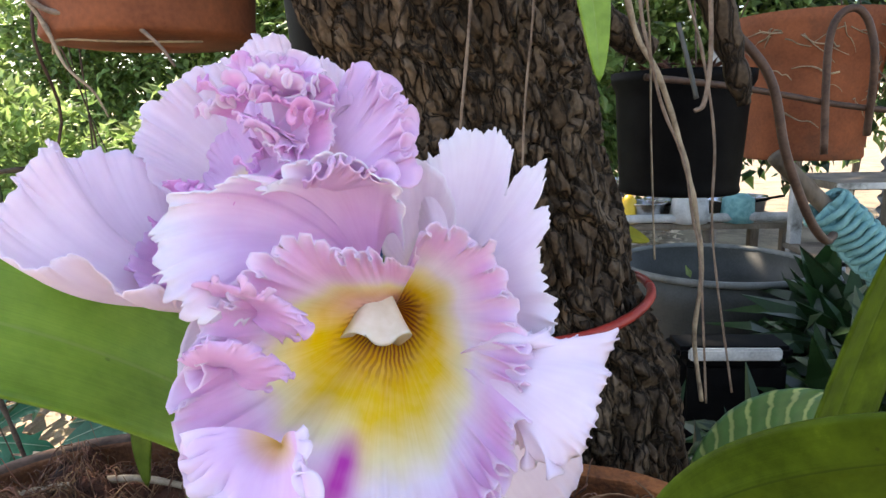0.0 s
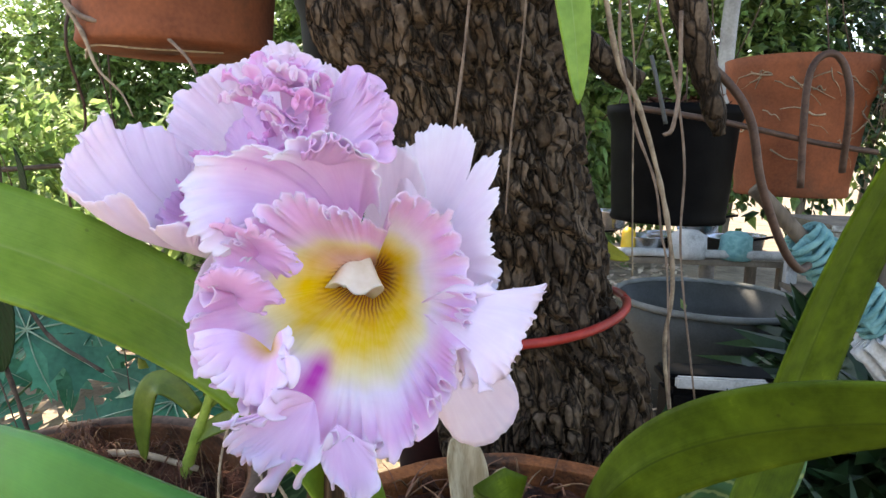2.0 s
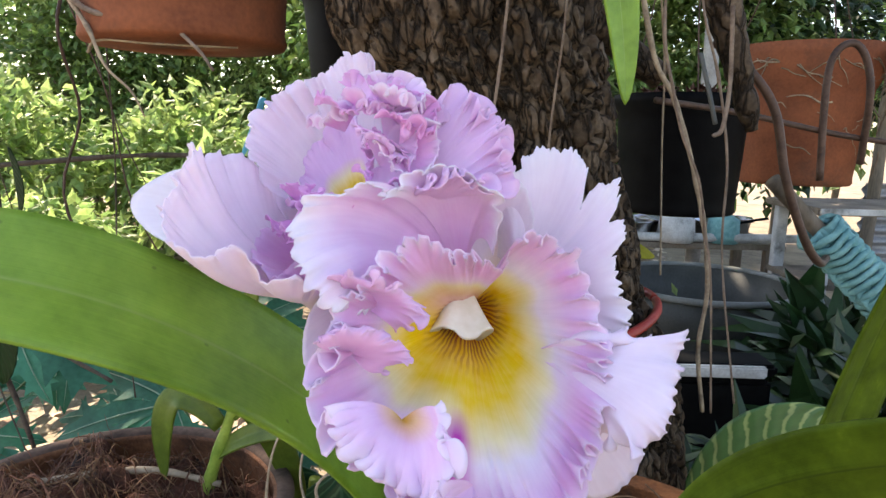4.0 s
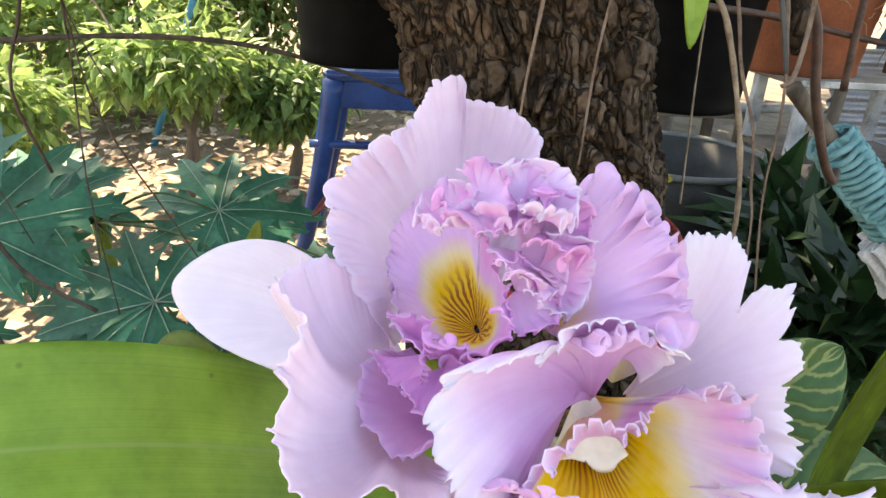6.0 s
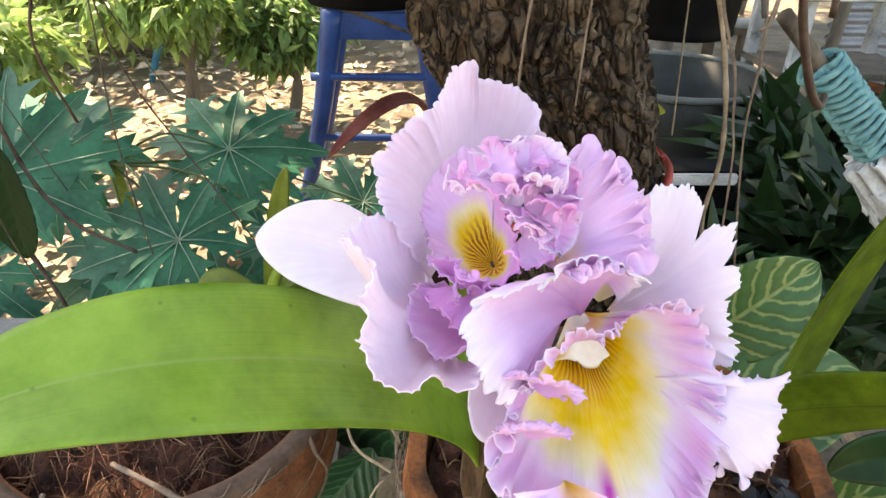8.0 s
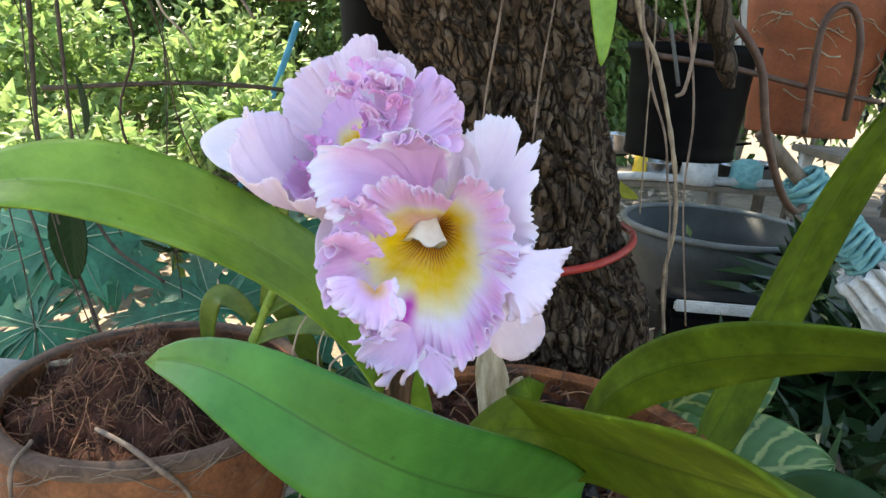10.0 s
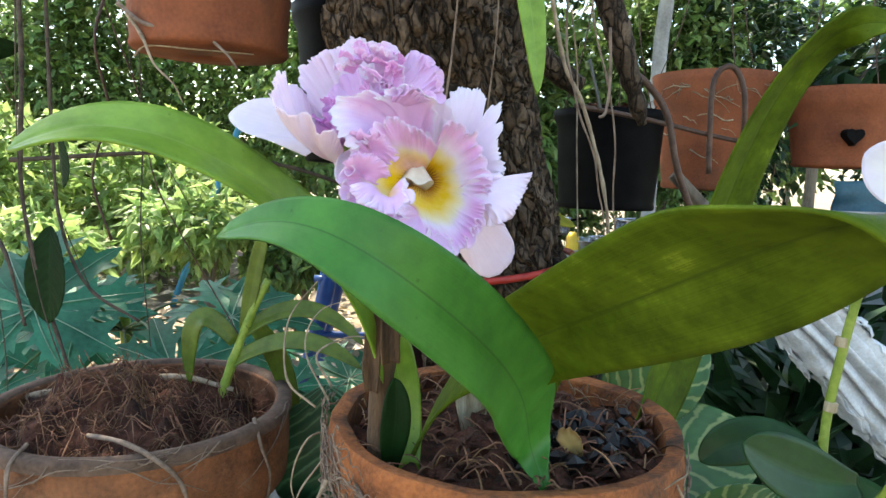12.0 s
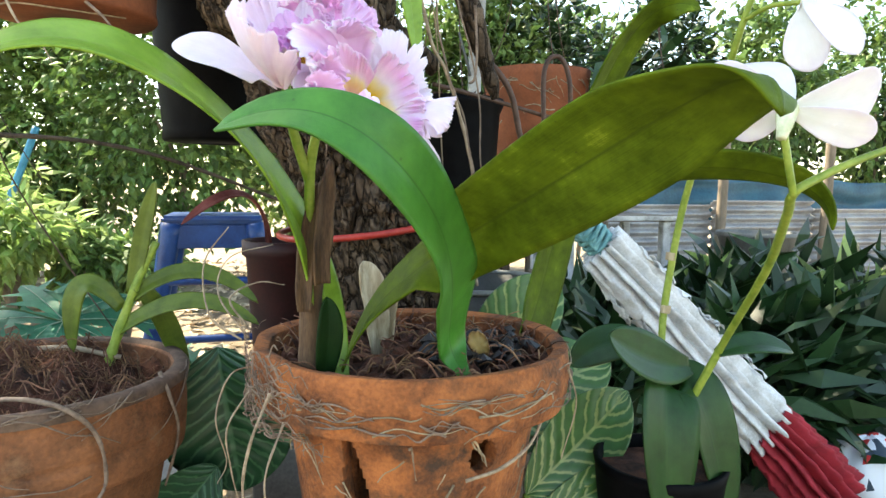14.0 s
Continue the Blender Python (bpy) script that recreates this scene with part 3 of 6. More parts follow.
# ---- tree trunk ----
def build_trunk():
    tree = thing("tree_trunk", "rough dark brown tree trunk with deeply fissured bark", "tree")
    seg, rows = 400, 520
    z0, z1 = GROUND - 0.05, 1.75
    key = [(0.1, 0.16, 0.62, 0.135), (0.6, 0.12, 0.61, 0.11), (0.76, 0.095, 0.605, 0.106), (0.9, 0.055, 0.6, 0.094), (1.0, 0.022, 0.6, 0.101), (1.12, -0.018, 0.6, 0.117), (1.3, -0.04, 0.61, 0.125), (1.75, -0.05, 0.64, 0.115)]
    verts = []
    for j in range(rows):
        z = z0 + (z1 - z0) * j / (rows - 1)
        k = max(i for i in range(len(key)) if key[i][0] <= z + 1e-6)
        k = min(k, len(key) - 2)
        f = (z - key[k][0]) / (key[k + 1][0] - key[k][0])
        f = f * f * (3 - 2 * f)
        cx, cy, r = (key[k][q] + (key[k + 1][q] - key[k][q]) * f for q in (1, 2, 3))
        for i in range(seg):
            a = 2 * math.pi * i / seg
            ca, sa = math.cos(a), math.sin(a)
            p = Vector((ca * r, sa * r, z))
            q = Vector((p.x * 62, p.y * 62, z * 30)) + noise.noise_vector(p * 16) * 0.6
            d, _ = noise.voronoi(q, distance_metric="CHEBYCHEV")
            g = min(1.0, (d[1] - d[0]) / 0.22)
            plate = g * g * (3 - 2 * g)
            fine = noise.fractal(p * 130, 1.0, 2.0, 3)
            big = noise.noise(Vector((ca * 1.6, sa * 1.6, z * 3.5)))
            rr = r * (1 + 0.035 * big) - 0.01 + 0.011 * plate + 0.0022 * fine + 0.0045 * noise.cell(q * 0.5) * plate
            verts.append((cx + ca * rr, cy + sa * rr, z))
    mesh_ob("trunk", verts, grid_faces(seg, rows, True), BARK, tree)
    tube("limb", [(0.03, 0.66, 1.6), (0.13, 0.62, 1.3), (0.192, 0.6, 1.17), (0.222, 0.6, 1.09), (0.24, 0.602, 1.04), (0.247, 0.605, 1.02)], 0.024, BARK, tree, r1=0.006, seg=14, wob=0.3, n=40)
    tube("branch", [(0.05, 0.66, 1.19), (0.1, 0.69, 1.14), (0.15, 0.7, 1.1), (0.19, 0.71, 1.075)], 0.018, BARK, tree, r1=0.014, seg=12, wob=0.3, n=30)
    # unseen leaf clumps, added overhead to shade the plants, ground and clutter
    leaf_mass = []
    for cx, cy, cz, sx, sy, sz, n, sd in ((-0.3, 1.9, 3.0, 1.6, 1.1, 0.5, 2000, 1), (1.5, 1.3, 2.7, 1.3, 1.2, 0.45, 2600, 2), (-1.2, 2.4, 3.5, 1.5, 1.2, 0.5, 1700, 3), (1.2, 2.6, 3.4, 1.6, 1.3, 0.5, 2200, 4), (-0.7, 1.06, 2.6, 0.3, 0.3, 0.15, 700, 5), (-1.75, 2.5, 2.8, 0.7, 0.55, 0.2, 420, 6), (-0.3, 5.3, 3.3, 1.4, 1.0, 0.4, 2400, 7), (0.3, 4.6, 3.2, 1.2, 0.8, 0.35, 2000, 8), (-0.45, 3.5, 3.1, 1.0, 0.7, 0.35, 1700, 9), (0.7, 3.9, 3.0, 0.8, 0.6, 0.3, 1500, 10)):
        leaf_mass.append(leaf_cloud((cx, cy, cz), (sx, sy, sz), n, 0.16, sd, shell=0.1))
    joined("leaf_mass", leaf_mass, FOLIAGE, tree, smooth=False)
    return tree


build_trunk()


# ---- clay pots ----
def ring_profile(r, h, wall, top, rim=0.035, flare=0.014, foot=0.7, steps=44):
    """Outer wall of a clay pot from foot to lip, with a heavy rim band."""
    out = []
    for k in range(steps + 1):
        z = -h + h * k / steps
        rr = r * (foot + (1 - foot) * ((z + h) / h) ** 0.9) - flare
        if z > -rim:
            rr = r - 0.002 + 0.003 * math.sin(math.pi * (z + rim) / rim)
        out.append((rr, z + top))
    return out


MAIN = Vector((0.062, 0.325, 0.0))


def main_pot():
    pot = thing("orchid_pot", "slotted orange clay orchid pot wrapped in dry roots", "plant pot")
    r, h, top = 0.143, 0.255, 0.76

    def gap(a, z):
        for c, zc, rad in HOLES:
            d = (a - c + math.pi) % (2 * math.pi) - math.pi
            if (d * 0.122) ** 2 + (z - zc) ** 2 < rad * rad:
                return True
        for c, half, lo, hi in SLOTS:
            d = (a - c + math.pi) % (2 * math.pi) - math.pi
            if lo < z < hi and abs(d + 0.9 * (z - hi)) < half * (1 - 0.85 * ((z - lo) / (hi - lo)) ** 2):
                return True
        return False

    wall = lathe("wall", ring_profile(r, h, 0.012, top, 0.05, 0.02, 0.72, 120), MAIN, TERRACOTTA, pot, 300, 0.028, 10.0, gap)
    thick(wall, 0.013, -1.0)
    bv = wall.modifiers.new("soft", "BEVEL")
    bv.width, bv.segments = 0.003, 2
    lathe("base", [(0.001, top - h + 0.004), (r * 0.7, top - h + 0.004), (r * 0.71, top - h + 0.015), (0.001, top - h + 0.015)], MAIN, TERRACOTTA, pot, 48)
    soil = []
    n = 44
    for j in range(n):
        for i in range(n):
            x, y = -1 + 2 * i / (n - 1), -1 + 2 * j / (n - 1)
            q = max(1e-6, math.hypot(x, y))
            k = max(abs(x), abs(y)) / q
            x, y = x * k * 0.127, y * k * 0.127
            soil.append((MAIN.x + x, MAIN.y + y, 0.737 + 0.012 * noise.fractal(Vector((x, y, 0)) * 45, 1.0, 2.0, 4)))
    potting = mesh_ob("bark_mix", soil, grid_faces(n, n), COIR)
    tagged(potting, "dark bark and charcoal potting mix in the slotted pot", "potting mix")
    chunks = []
    rr = random.Random(4)
    for k in range(150):
        a, d = rr.uniform(0, 6.28), 0.12 * math.sqrt(rr.random())
        p = Vector((MAIN.x + d * math.cos(a), MAIN.y + d * math.sin(a), 0.742 + rr.uniform(0, 0.01)))
        b = [Vector((rr.uniform(-1, 1), rr.uniform(-1, 1), rr.uniform(-0.6, 0.6))).normalized() * rr.uniform(0.006, 0.015) for _ in range(4)]
        chunks.append(([p + q for q in b] + [p - b[0] * 0.8], [(0, 1, 2), (0, 2, 3), (0, 3, 1), (1, 2, 4), (2, 3, 4), (3, 1, 4)]))
    tagged(joined("bark_rubble", chunks, COIR, potting, smooth=False), kind="stuff")
    return pot


HOLES = [(radians(-73), 0.683, 0.0145), (radians(100), 0.684, 0.014)]
SLOTS = [(radians(-131), 0.17, 0.55, 0.705), (radians(170), 0.16, 0.55, 0.70), (radians(-10), 0.16, 0.55, 0.70), (radians(40), 0.16, 0.55, 0.70), (radians(120), 0.16, 0.55, 0.70)]
main_pot()

SIDE = Vector((-0.292, 0.452, 0.0))


def side_pot():
    pot = thing("clay_pot", "weathered brown clay pot with a grooved rim band", "plant pot")
    r, h, top = 0.145, 0.212, 0.714
    prof = ring_profile(r, h, 0.012, top, 0.078, 0.006, 0.74, 60)
    prof = [(q - (0.003 if abs(z - (top - 0.05)) < 0.0028 else 0), z) for q, z in prof]
    wall = lathe("wall", prof, SIDE, TERRACOTTA_OLD, pot, 120, 0.012, 10.0)
    thick(wall, 0.012, -1.0)
    lathe("base", [(0.001, top - h + 0.003), (r * 0.72, top - h + 0.003), (r * 0.72, top - h + 0.015), (0.001, top - h + 0.015)], SIDE, TERRACOTTA_OLD, pot, 48)
    lathe("rim_crust", [(0.1335, top - 0.004), (0.134, top + 0.0015), (0.139, top + 0.0026), (0.1455, top + 0.0022), (0.1482, top - 0.001), (0.1478, top - 0.009)], SIDE, RIM_CRUST, pot, 96, 0.012, 10.0, label="dark grey weathered rim edge")
    n = 60
    heap = []
    for j in range(n):
        for i in range(n):
            x, y = -1 + 2 * i / (n - 1), -1 + 2 * j / (n - 1)
            q = max(1e-6, math.hypot(x, y))
            k = max(abs(x), abs(y)) / q
            x, y = x * k, y * k
            d = math.hypot(x, y)
            z = 0.682 + 0.036 * math.exp(-((x + 0.12) / 0.62) ** 4 - (y / 0.62) ** 4) + 0.008 * (1 - d) + 0.036 * noise.fractal(Vector((x * 3.2, y * 3.2, 1)), 1.0, 2.0, 5)
            heap.append((SIDE.x + x * 0.13, SIDE.y + y * 0.13, z))
    coir = mesh_ob("coconut_coir", heap, grid_faces(n, n), COIR)
    tagged(coir, "heap of reddish brown coconut fibre filling the clay pot", "coir")
    rr = random.Random(11)
    hair = []

    def height(x, y):
        return 0.684 + 0.036 * math.exp(-((x / 0.13 + 0.12) / 0.62) ** 4 - (y / 0.13 / 0.62) ** 4) + 0.008 * (1 - math.hypot(x, y) / 0.13) + 0.036 * noise.fractal(Vector((x / 0.13 * 3.2, y / 0.13 * 3.2, 1)), 1.0, 2.0, 5)

    for k in range(900):
        a, d = rr.uniform(0, 6.28), 0.125 * rr.random() ** 0.6
        x, y = d * math.cos(a), d * math.sin(a)
        fall = Vector((x - 0.01, y, 0)).normalized() * 0.25 + Vector((rr.uniform(-0.9, 0.9), rr.uniform(-0.9, 0.9), rr.uniform(-0.2, 0.5)))
        ln = rr.uniform(0.012, 0.05)
        pts = []
        for q in range(4):
            t = q / 3
            px, py = x + fall.x * ln * t, y + fall.y * ln * t
            m_ = math.hypot(px, py)
            if m_ > 0.13:
                px, py = px * 0.13 / m_, py * 0.13 / m_
            pts.append(SIDE + Vector((px, py, height(px, py) + 0.001 + rr.uniform(0, 0.008) + max(0, fall.z) * ln * t)))
        w = rr.choice((0.0003, 0.0004, 0.0006, 0.0009))
        hair.append(tube_data(pts, w, w * 0.5, 4, 8))
    fib = joined("fibre_tangle", hair, FIBRE, coir)
    tagged(fib, kind="stuff")


side_pot()


rr = random.Random(31)
coals = []
for k in range(60):
    p = Vector((MAIN.x + rr.uniform(0.0, 0.105), MAIN.y + rr.uniform(-0.08, 0.02), 0.75 + rr.uniform(0, 0.008)))
    s_ = rr.uniform(0.003, 0.011)
    ring = [p + Vector((math.cos(q) * s_ * rr.uniform(0.6, 1.2), math.sin(q) * s_ * rr.uniform(0.6, 1.2), rr.uniform(-0.4, 0.4) * s_)) for q in (0, 1.2, 2.4, 3.7, 5.0)]
    coals.append((ring + [p + Vector((rr.uniform(-0.3, 0.3), rr.uniform(-0.3, 0.3), 0.7)) * s_, p - Vector((0, 0, s_))], [(i, (i + 1) % 5, 5) for i in range(5)] + [((i + 1) % 5, i, 6) for i in range(5)]))
tagged(joined("charcoal", coals, CHARCOAL, smooth=False), "black glossy charcoal lumps on the potting mix", "charcoal", kind="stuff")
straw = []
for k in range(240):
    a, d = rr.uniform(0, 6.28), 0.125 * math.sqrt(rr.random())
    p = Vector((MAIN.x + d * math.cos(a), MAIN.y + d * math.sin(a), 0.752))
    t = Vector((rr.uniform(-1, 1), rr.uniform(-1, 1), rr.uniform(-0.1, 0.6))) * rr.uniform(0.012, 0.035)
    straw.append(tube_data([p, p + t * 0.5 + Vector((0, 0, 0.004)), p + t], rr.uniform(0.0005, 0.0012), 0.0004, 4, 6))
tagged(joined("dry_fibres", straw, FIBRE), "dry brown root fibres lying over the potting mix", "fibres", kind="stuff")
fallen = thing("fallen_leaf", "small curled yellow dry leaf on the potting mix", "leaf")
petal("blade", (0.112, 0.262, 0.752), (0.095, 0.25, 0.778), (1, -0.3, 0.3), 0.016, fallen, ((0.4, 0.28, 0.1), (0.5, 0.38, 0.17), (0.3, 0.18, 0.07)), ruffle=0.002, waves=3, seed=91, cup=0.3, nu=80, nv=12)

# ---- the orchid: straps ----
plant = thing("orchid_plant", "cattleya orchid plant with thick leathery green strap leaves", "orchid")
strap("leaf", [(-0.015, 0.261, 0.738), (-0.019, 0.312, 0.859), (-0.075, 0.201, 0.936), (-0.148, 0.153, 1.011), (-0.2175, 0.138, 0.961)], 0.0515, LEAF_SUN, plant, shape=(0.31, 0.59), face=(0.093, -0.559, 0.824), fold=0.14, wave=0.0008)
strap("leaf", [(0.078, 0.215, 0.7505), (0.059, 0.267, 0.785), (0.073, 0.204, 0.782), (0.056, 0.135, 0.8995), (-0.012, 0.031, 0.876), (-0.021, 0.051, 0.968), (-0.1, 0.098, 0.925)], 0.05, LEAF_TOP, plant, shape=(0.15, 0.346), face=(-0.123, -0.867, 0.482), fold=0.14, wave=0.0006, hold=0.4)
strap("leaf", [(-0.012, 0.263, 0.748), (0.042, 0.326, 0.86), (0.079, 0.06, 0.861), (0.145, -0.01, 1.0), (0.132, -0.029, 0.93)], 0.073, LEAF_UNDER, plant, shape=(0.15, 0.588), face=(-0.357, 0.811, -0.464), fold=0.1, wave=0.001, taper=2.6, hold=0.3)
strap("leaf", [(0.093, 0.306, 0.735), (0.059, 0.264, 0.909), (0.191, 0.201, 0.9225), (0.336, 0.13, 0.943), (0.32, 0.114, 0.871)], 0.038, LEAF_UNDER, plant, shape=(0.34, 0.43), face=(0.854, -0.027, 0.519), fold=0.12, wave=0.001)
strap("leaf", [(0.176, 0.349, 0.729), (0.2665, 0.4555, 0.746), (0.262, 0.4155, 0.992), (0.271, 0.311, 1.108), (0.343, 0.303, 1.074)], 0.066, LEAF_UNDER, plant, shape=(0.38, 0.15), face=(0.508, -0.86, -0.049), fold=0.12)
tube("bulb", [(-0.033, 0.27, 0.73), (-0.036, 0.27, 0.78), (-0.036, 0.272, 0.835)], 0.012, SHEATH_BROWN, plant, r1=0.009, seg=12, wob=0.2)
strap("dry_sheath", [(-0.03, 0.254, 0.822), (-0.033, 0.25, 0.85), (-0.026, 0.256, 0.89), (-0.022, 0.258, 0.918)], 0.015, SHEATH_BROWN, plant, shape=(0.8, 0.4), face=(0.3, -1, 0), fold=0.6, nu=9, nv=30, wave=0.001)
strap("dry_sheath", [(-0.042, 0.257, 0.8), (-0.043, 0.255, 0.83), (-0.04, 0.258, 0.86), (-0.032, 0.26, 0.9)], 0.013, SHEATH_BROWN, plant, shape=(0.8, 0.4), face=(-0.3, -1, 0), fold=0.6, nu=9, nv=30, wave=0.001)
strap("dry_sheath", [(0.036, 0.35, 0.735), (0.03, 0.345, 0.77), (0.03, 0.345, 0.8), (0.02, 0.35, 0.828)], 0.024, SHEATH, plant, shape=(0.7, 0.5), face=(0.2, -1, 0.1), fold=0.5, nu=11, nv=30, wave=0.0014, taper=5.0)
strap("dry_sheath", [(0.044, 0.352, 0.735), (0.042, 0.35, 0.76), (0.044, 0.35, 0.785), (0.05, 0.35, 0.806)], 0.014, SHEATH, plant, shape=(0.7, 0.5), face=(-0.3, -1, 0.1), fold=0.5, nu=9, nv=24, wave=0.001, taper=5.0)
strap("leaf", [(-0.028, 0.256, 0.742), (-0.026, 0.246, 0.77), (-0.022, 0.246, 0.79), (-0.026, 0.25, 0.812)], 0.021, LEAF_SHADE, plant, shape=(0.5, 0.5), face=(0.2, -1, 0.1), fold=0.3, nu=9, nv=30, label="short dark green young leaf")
tube("flower_stalk", [(-0.036, 0.27, 0.84), (-0.038, 0.25, 0.91), (-0.03, 0.232, 0.955)], 0.0045, STEM, plant, r1=0.0035, seg=8)
tube("flower_stalk", [(-0.038, 0.255, 0.9), (-0.052, 0.235, 0.94), (-0.058, 0.216, 0.972)], 0.004, STEM, plant, r1=0.0032, seg=8)

# ---- the blooms ----
LILAC, PALE, PINK, WHITEISH, MAUVE = (0.88, 0.62, 0.86), (0.92, 0.80, 0.92), (0.87, 0.48, 0.79), (0.92, 0.86, 0.93), (0.84, 0.42, 0.77)
ROSE = (0.88, 0.57, 0.77)
YELLOW, CREAM, PEACH, GOLD = (0.95, 0.71, 0.06), (0.92, 0.84, 0.52), (0.84, 0.52, 0.50), (0.86, 0.48, 0.02)


def fan(name, base, rim, parent, colours, bulge=(0, 0, 0), ruffle=0.002, wave=0.009, jag=0.001, seed=0, nu=300, nv=30, material=None, mouth=None,
        notch=(), tint=None, thickness=0.0004, stripe=1.0, calm=0.45, label=""):
    """Petal spread like a fan from its base to a rim that runs through the given points. bulge: how far its middle swells out;
    mouth: (direction, power along it, power across it) for a trumpet; ruffle, wave: depth and length of the frill at the rim;
    calm: the share of the way from the base that stays smooth; colours: pigment at base, middle and rim, or tint(u, v, noise)."""
    b = np.array(base, dtype=float)
    line = np.array([tuple(p) for p in spline(rim, 500)])
    d = np.r_[0, np.cumsum(np.linalg.norm(np.diff(line, axis=0), axis=1))]
    s = np.linspace(0, d[-1], nu)
    edge = np.stack([np.interp(s, d, line[:, k]) for k in range(3)], 1)
    v = np.linspace(0.02, 1, nv)[:, None, None]
    ray = (edge - b)[None]
    if mouth:
        f = np.array(mouth[0], dtype=float)
        f /= np.linalg.norm(f)
        along = (ray @ f)[..., None] * f
        p = b + along * v ** mouth[1] + (ray - along) * v ** mouth[2]
    else:
        p = b + ray * v
    p = p + np.array(bulge) * 4 * v * (1 - v)

    def nz(scale, k):
        return np.array([noise.noise(Vector((q / scale, seed * 1.7, k))) for q in s])
    du, dv = np.gradient(p, axis=1), np.gradient(p, axis=0)
    nm = np.cross(du, dv)
    nm /= np.linalg.norm(nm, axis=2, keepdims=True) + 1e-12
    tu = du / (np.linalg.norm(du, axis=2, keepdims=True) + 1e-12)
    tv = dv / (np.linalg.norm(dv, axis=2, keepdims=True) + 1e-12)
    reach = np.linalg.norm(edge - b, axis=1)
    hold = np.clip(reach / (0.55 * reach.max()), 0, 1) ** 2
    e = np.clip((v[:, :, 0] - calm) / (1 - calm), 0, 1) * hold[None]
    ph = 2 * math.pi * s / wave + 8.0 * nz(wave * 2.2, 0)
    gate = 0.2 + 1.9 * np.abs(nz(wave * 1.9, 3))
    fine = 2 * math.pi * s / (wave * 0.3) + 5 * nz(wave * 0.8, 5)
    out = ruffle * (e ** 3.0 * gate * np.sin(ph) + 1.2 * e ** 2.2 * nz(wave * 3.2, 1)) + ruffle * 0.42 * e ** 7 * np.sin(fine) * (0.3 + 1.6 * np.abs(nz(wave * 1.2, 8)))
    slip = ruffle * e ** 3.5 * gate * np.sin(ph + 1.5) * 0.9 + ruffle * 0.25 * e ** 7 * np.cos(fine)
    far = jag * e ** 5 * (nz(0.0035, 2) + 1.1 * nz(0.0013, 4)) - 0.35 * ruffle * e ** 4 * gate * (1 + np.sin(ph + 0.7))
    u = np.linspace(0, 1, nu)
    for at, wide, deep in notch:
        far = far - deep * np.clip(v[:, :, 0], 0, 1) ** 4 * np.exp(-((u - at) / wide) ** 2)
    q = p + nm * out[..., None] + tu * slip[..., None] + tv * far[..., None]
    soft = np.array([[noise.noise(Vector(x) * 34 + Vector((seed, 0, 0))) for x in row] for row in p[::3, ::6]])
    soft = np.repeat(np.repeat(soft, 3, 0)[:nv], 6, 1)[:, :nu]
    for ax in (0, 1):
        k = np.ones(7) / 7
        soft = np.apply_along_axis(lambda r: np.convolve(np.pad(r, 3, mode="edge"), k, "valid"), ax, soft)
    q = q + nm * (0.0016 * soft * np.sin(math.pi * np.clip(v[:, :, 0], 0, 1)))[..., None]
    mottle = np.broadcast_to(nz(0.012, 6), (nv, nu))
    vv = np.broadcast_to(v[:, :, 0], (nv, nu))
    if tint:
        pig = tint(np.broadcast_to(u, (nv, nu)), vv, mottle)
    else:
        c0, c1, c2 = (np.array(c) for c in colours)
        m1 = np.clip(vv / 0.5, 0, 1)[..., None]
        e2 = (np.clip((vv + 0.16 * mottle - 0.66) / 0.34, 0, 1) ** 1.5)[..., None]
        pig = (c0 * (1 - m1) + c1 * m1) * (1 - e2) + c2 * e2
    uv = np.stack([np.broadcast_to(u * d[-1] / 0.2, (nv, nu)), vv * stripe], -1)
    ob = mesh_ob(name, q.reshape(-1, 3).tolist(), grid_faces(nu, nv), material or PETAL, parent, label, uvs=uv.reshape(-1, 2), pigment=pig.reshape(-1, 3))
    return thick(ob, thickness)


def blend(a, b, w):
    w = np.clip(w, 0, 1)[..., None]
    return np.asarray(a) * (1 - w) + np.asarray(b) * w


def lip_pigment(u, v, m):
    """Striped golden throat, yellow fading over a pale halo to a lilac frill; a magenta flame at the lower edge; peach under the hood."""
    hood = np.clip((u - 0.74) / 0.1, 0, 1) * np.clip((1.02 - u) / 0.04, 0, 1)
    right = np.clip((0.34 - u) / 0.12, 0, 1)
    low = np.exp(-((u - 0.46) / 0.1) ** 2)
    ye = 0.60 - 0.08 * right + 0.02 * low - 0.03 * hood + 0.07 * m
    col = blend(np.broadcast_to(GOLD, u.shape + (3,)), YELLOW, (v - 0.14 + 0.1 * m) / 0.25)
    col = blend(col, CREAM, (v - ye + 0.16) / 0.16)
    col = blend(col, (0.91, 0.83, 0.91), (v - ye) / 0.11)
    edge = blend(np.broadcast_to(LILAC, u.shape + (3,)), PINK, 0.45 + 0.9 * m)
    col = blend(col, edge, (v - ye - 0.12 * (right + low).clip(0, 1) * (1 - hood)) / 0.2)
    col = blend(col, PEACH, hood * np.clip((0.62 - v) / 0.25, 0, 1) * 0.9)
    col = blend(col, PALE, 0.7 * np.clip((v - 0.92) / 0.08, 0, 1))
    flame = np.exp(-((u - 0.525) / 0.018) ** 2) * np.clip((v - 0.52) / 0.14, 0, 1) * np.clip((1.05 - v) / 0.3, 0, 1)
    return blend(col, (0.62, 0.05, 0.48), flame)


